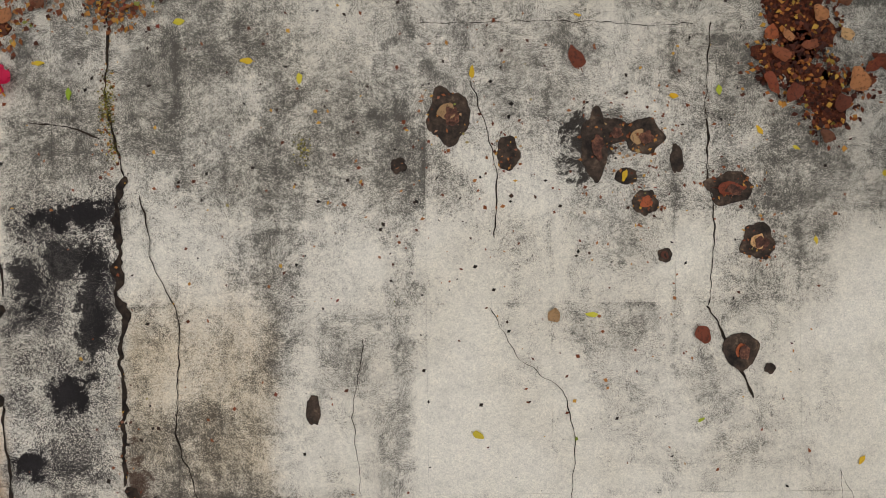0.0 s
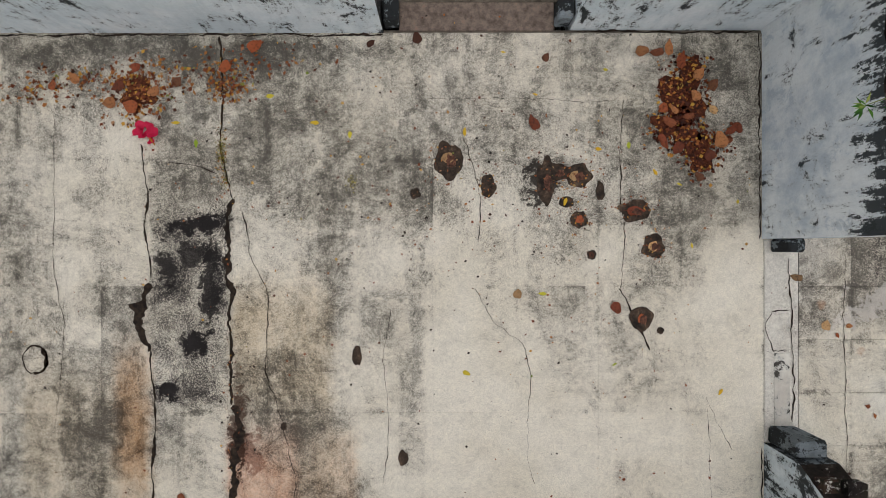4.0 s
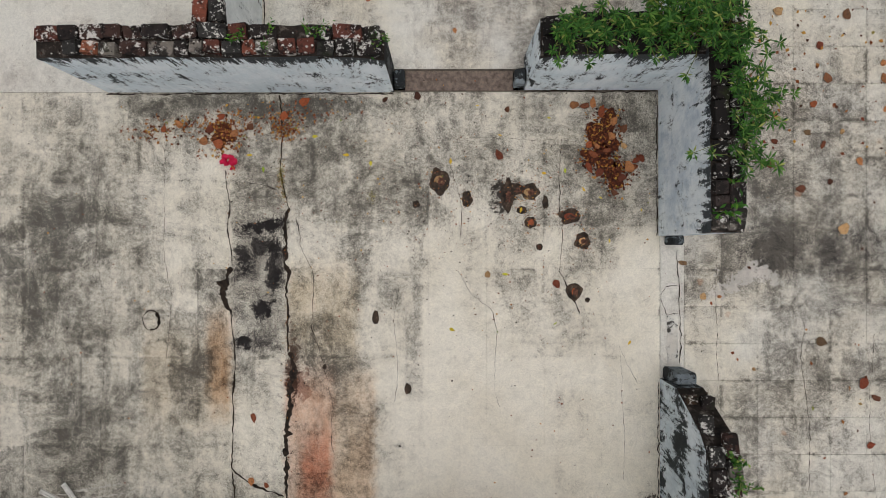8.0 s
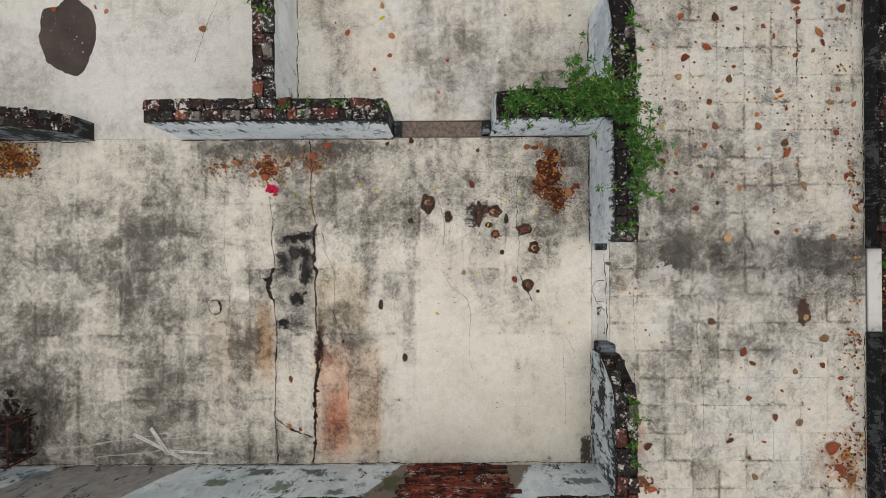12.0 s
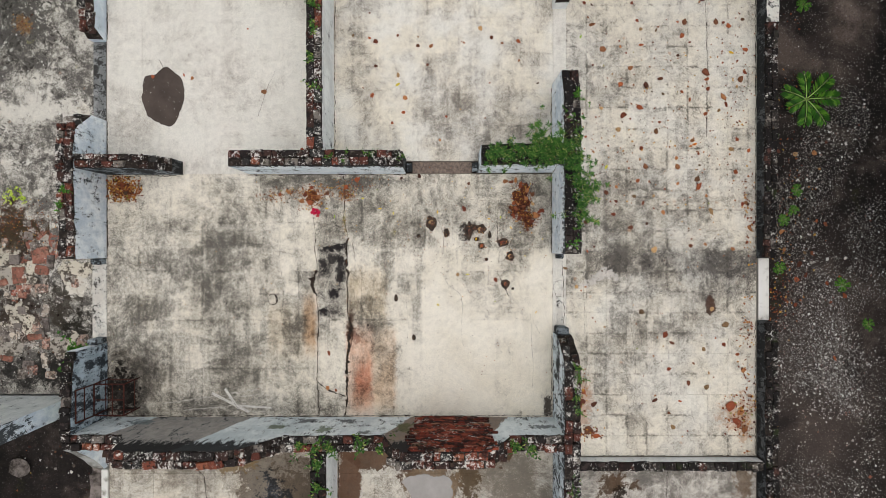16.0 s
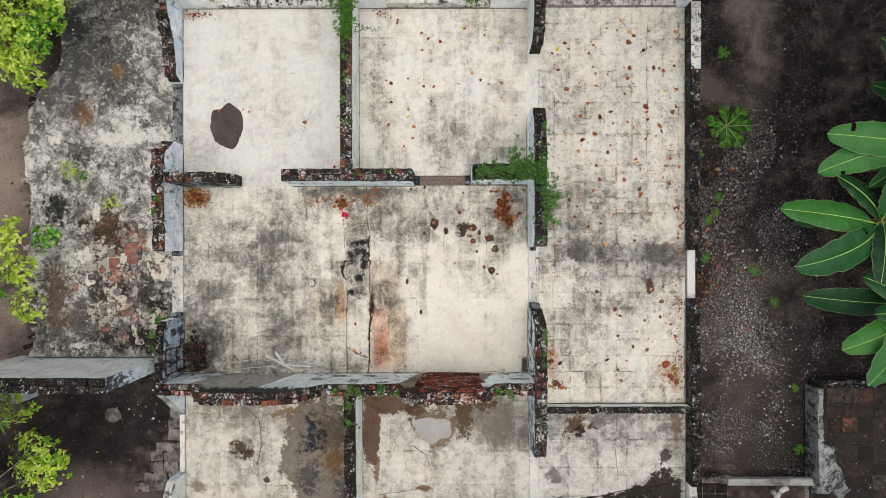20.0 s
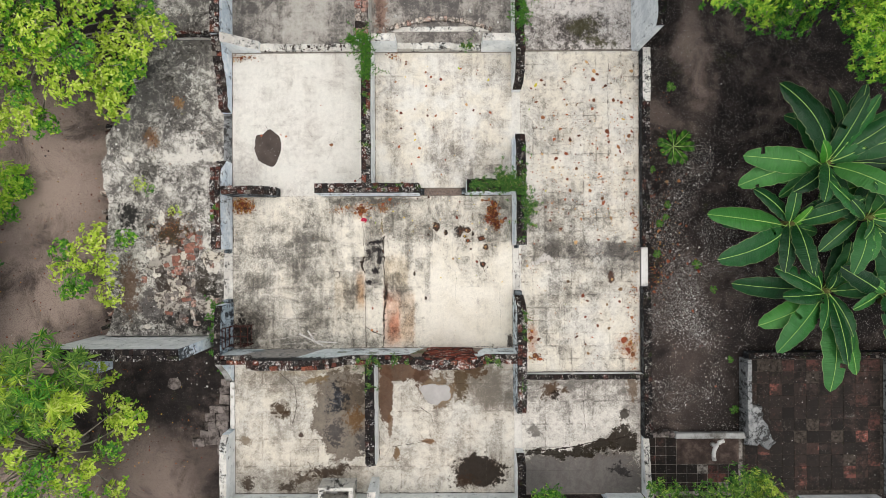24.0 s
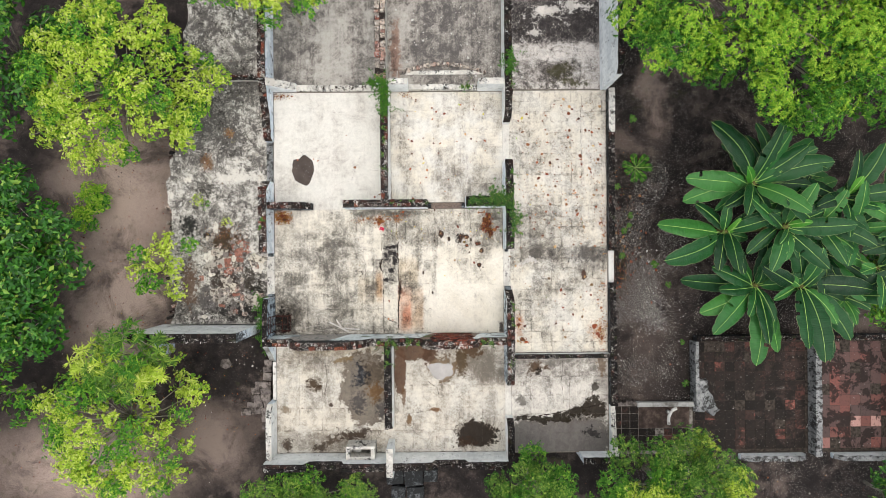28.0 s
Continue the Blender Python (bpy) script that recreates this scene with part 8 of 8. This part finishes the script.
wall_weeds([(-0.60, 1.16, 0.92), (-0.62, 1.22, 0.9), (-1.0, 1.18, 0.99), (-1.5, 1.2, 0.99), (-1.3, 1.15, 0.99)], 42, 0.034, "small green weed on the brick top", 6, mat_leaf_bright, 0.3, 0.05, 0.04)
wall_weeds([(-1.76, 4.45, 0.85), (-1.74, 4.25, 0.85), (-1.77, 4.05, 0.85), (-1.72, 3.85, 0.85), (-1.74, 3.65, 0.88), (-1.85, 4.55, 0.75), (-2.1, 4.6, 0.4)], 330, 0.07, "bright green weeds covering the wall top", 7, mat_leaf_bright, 0.32, 0.12, 0.18)
wall_weeds([(-1.74, 3.2, 0.93), (-1.72, 2.9, 0.93), (-1.75, 2.5, 0.93), (-1.73, 2.1, 0.93)], 70, 0.045, "moss and small weeds on the brick top", 8, mat_leaf_fern, 0.4, 0.06, 0.05)
wall_weeds([(-1.9, -2.63, 1.0), (-1.7, -2.68, 1.0), (-1.5, -2.64, 1.0), (-1.1, -2.62, 1.0), (1.0, -2.64, 0.98), (1.15, -2.66, 0.98), (-0.85, -2.66, 1.05), (-1.68, -2.9, 0.93), (-1.68, -3.2, 0.93)], 110, 0.05, "green and yellow weeds on the broken wall", 9, mat_leaf_fern, 0.4, 0.07, 0.08)
wall_weeds([(-5.27, -1.55, GZ + 0.5), (-5.3, -1.75, GZ + 0.4), (-5.28, -2.0, GZ + 0.4), (-5.3, -2.2, GZ + 0.35), (-5.27, -2.45, GZ + 0.3), (-5.3, -2.65, GZ + 0.3), (-5.28, -2.85, GZ + 0.25)], 260, 0.08, "green weeds climbing behind the west wall", 10, mat_leaf_bright, 0.4, 0.09, 0.3)
wall_weeds([(1.72, 4.8, 0.9), (1.70, 5.0, 0.9), (1.74, 5.2, 0.9)], 240, 0.07, "bright green weeds on the far wall", 11, mat_leaf_bright, 0.32, 0.1, 0.14)
wall_weeds([(0.5, 4.53, 0.2), (0.62, 4.53, 0.18)], 110, 0.05, "moss and weed on the low sill", 12, mat_leaf_fern, 0.4, 0.08, 0.05)
wall_weeds([(-5.1, 0.75, 0.86), (-5.16, 0.55, 0.85)], 60, 0.045, "small green weed in the crumbled wall", 13, mat_leaf_bright, 0.4, 0.06, 0.05)
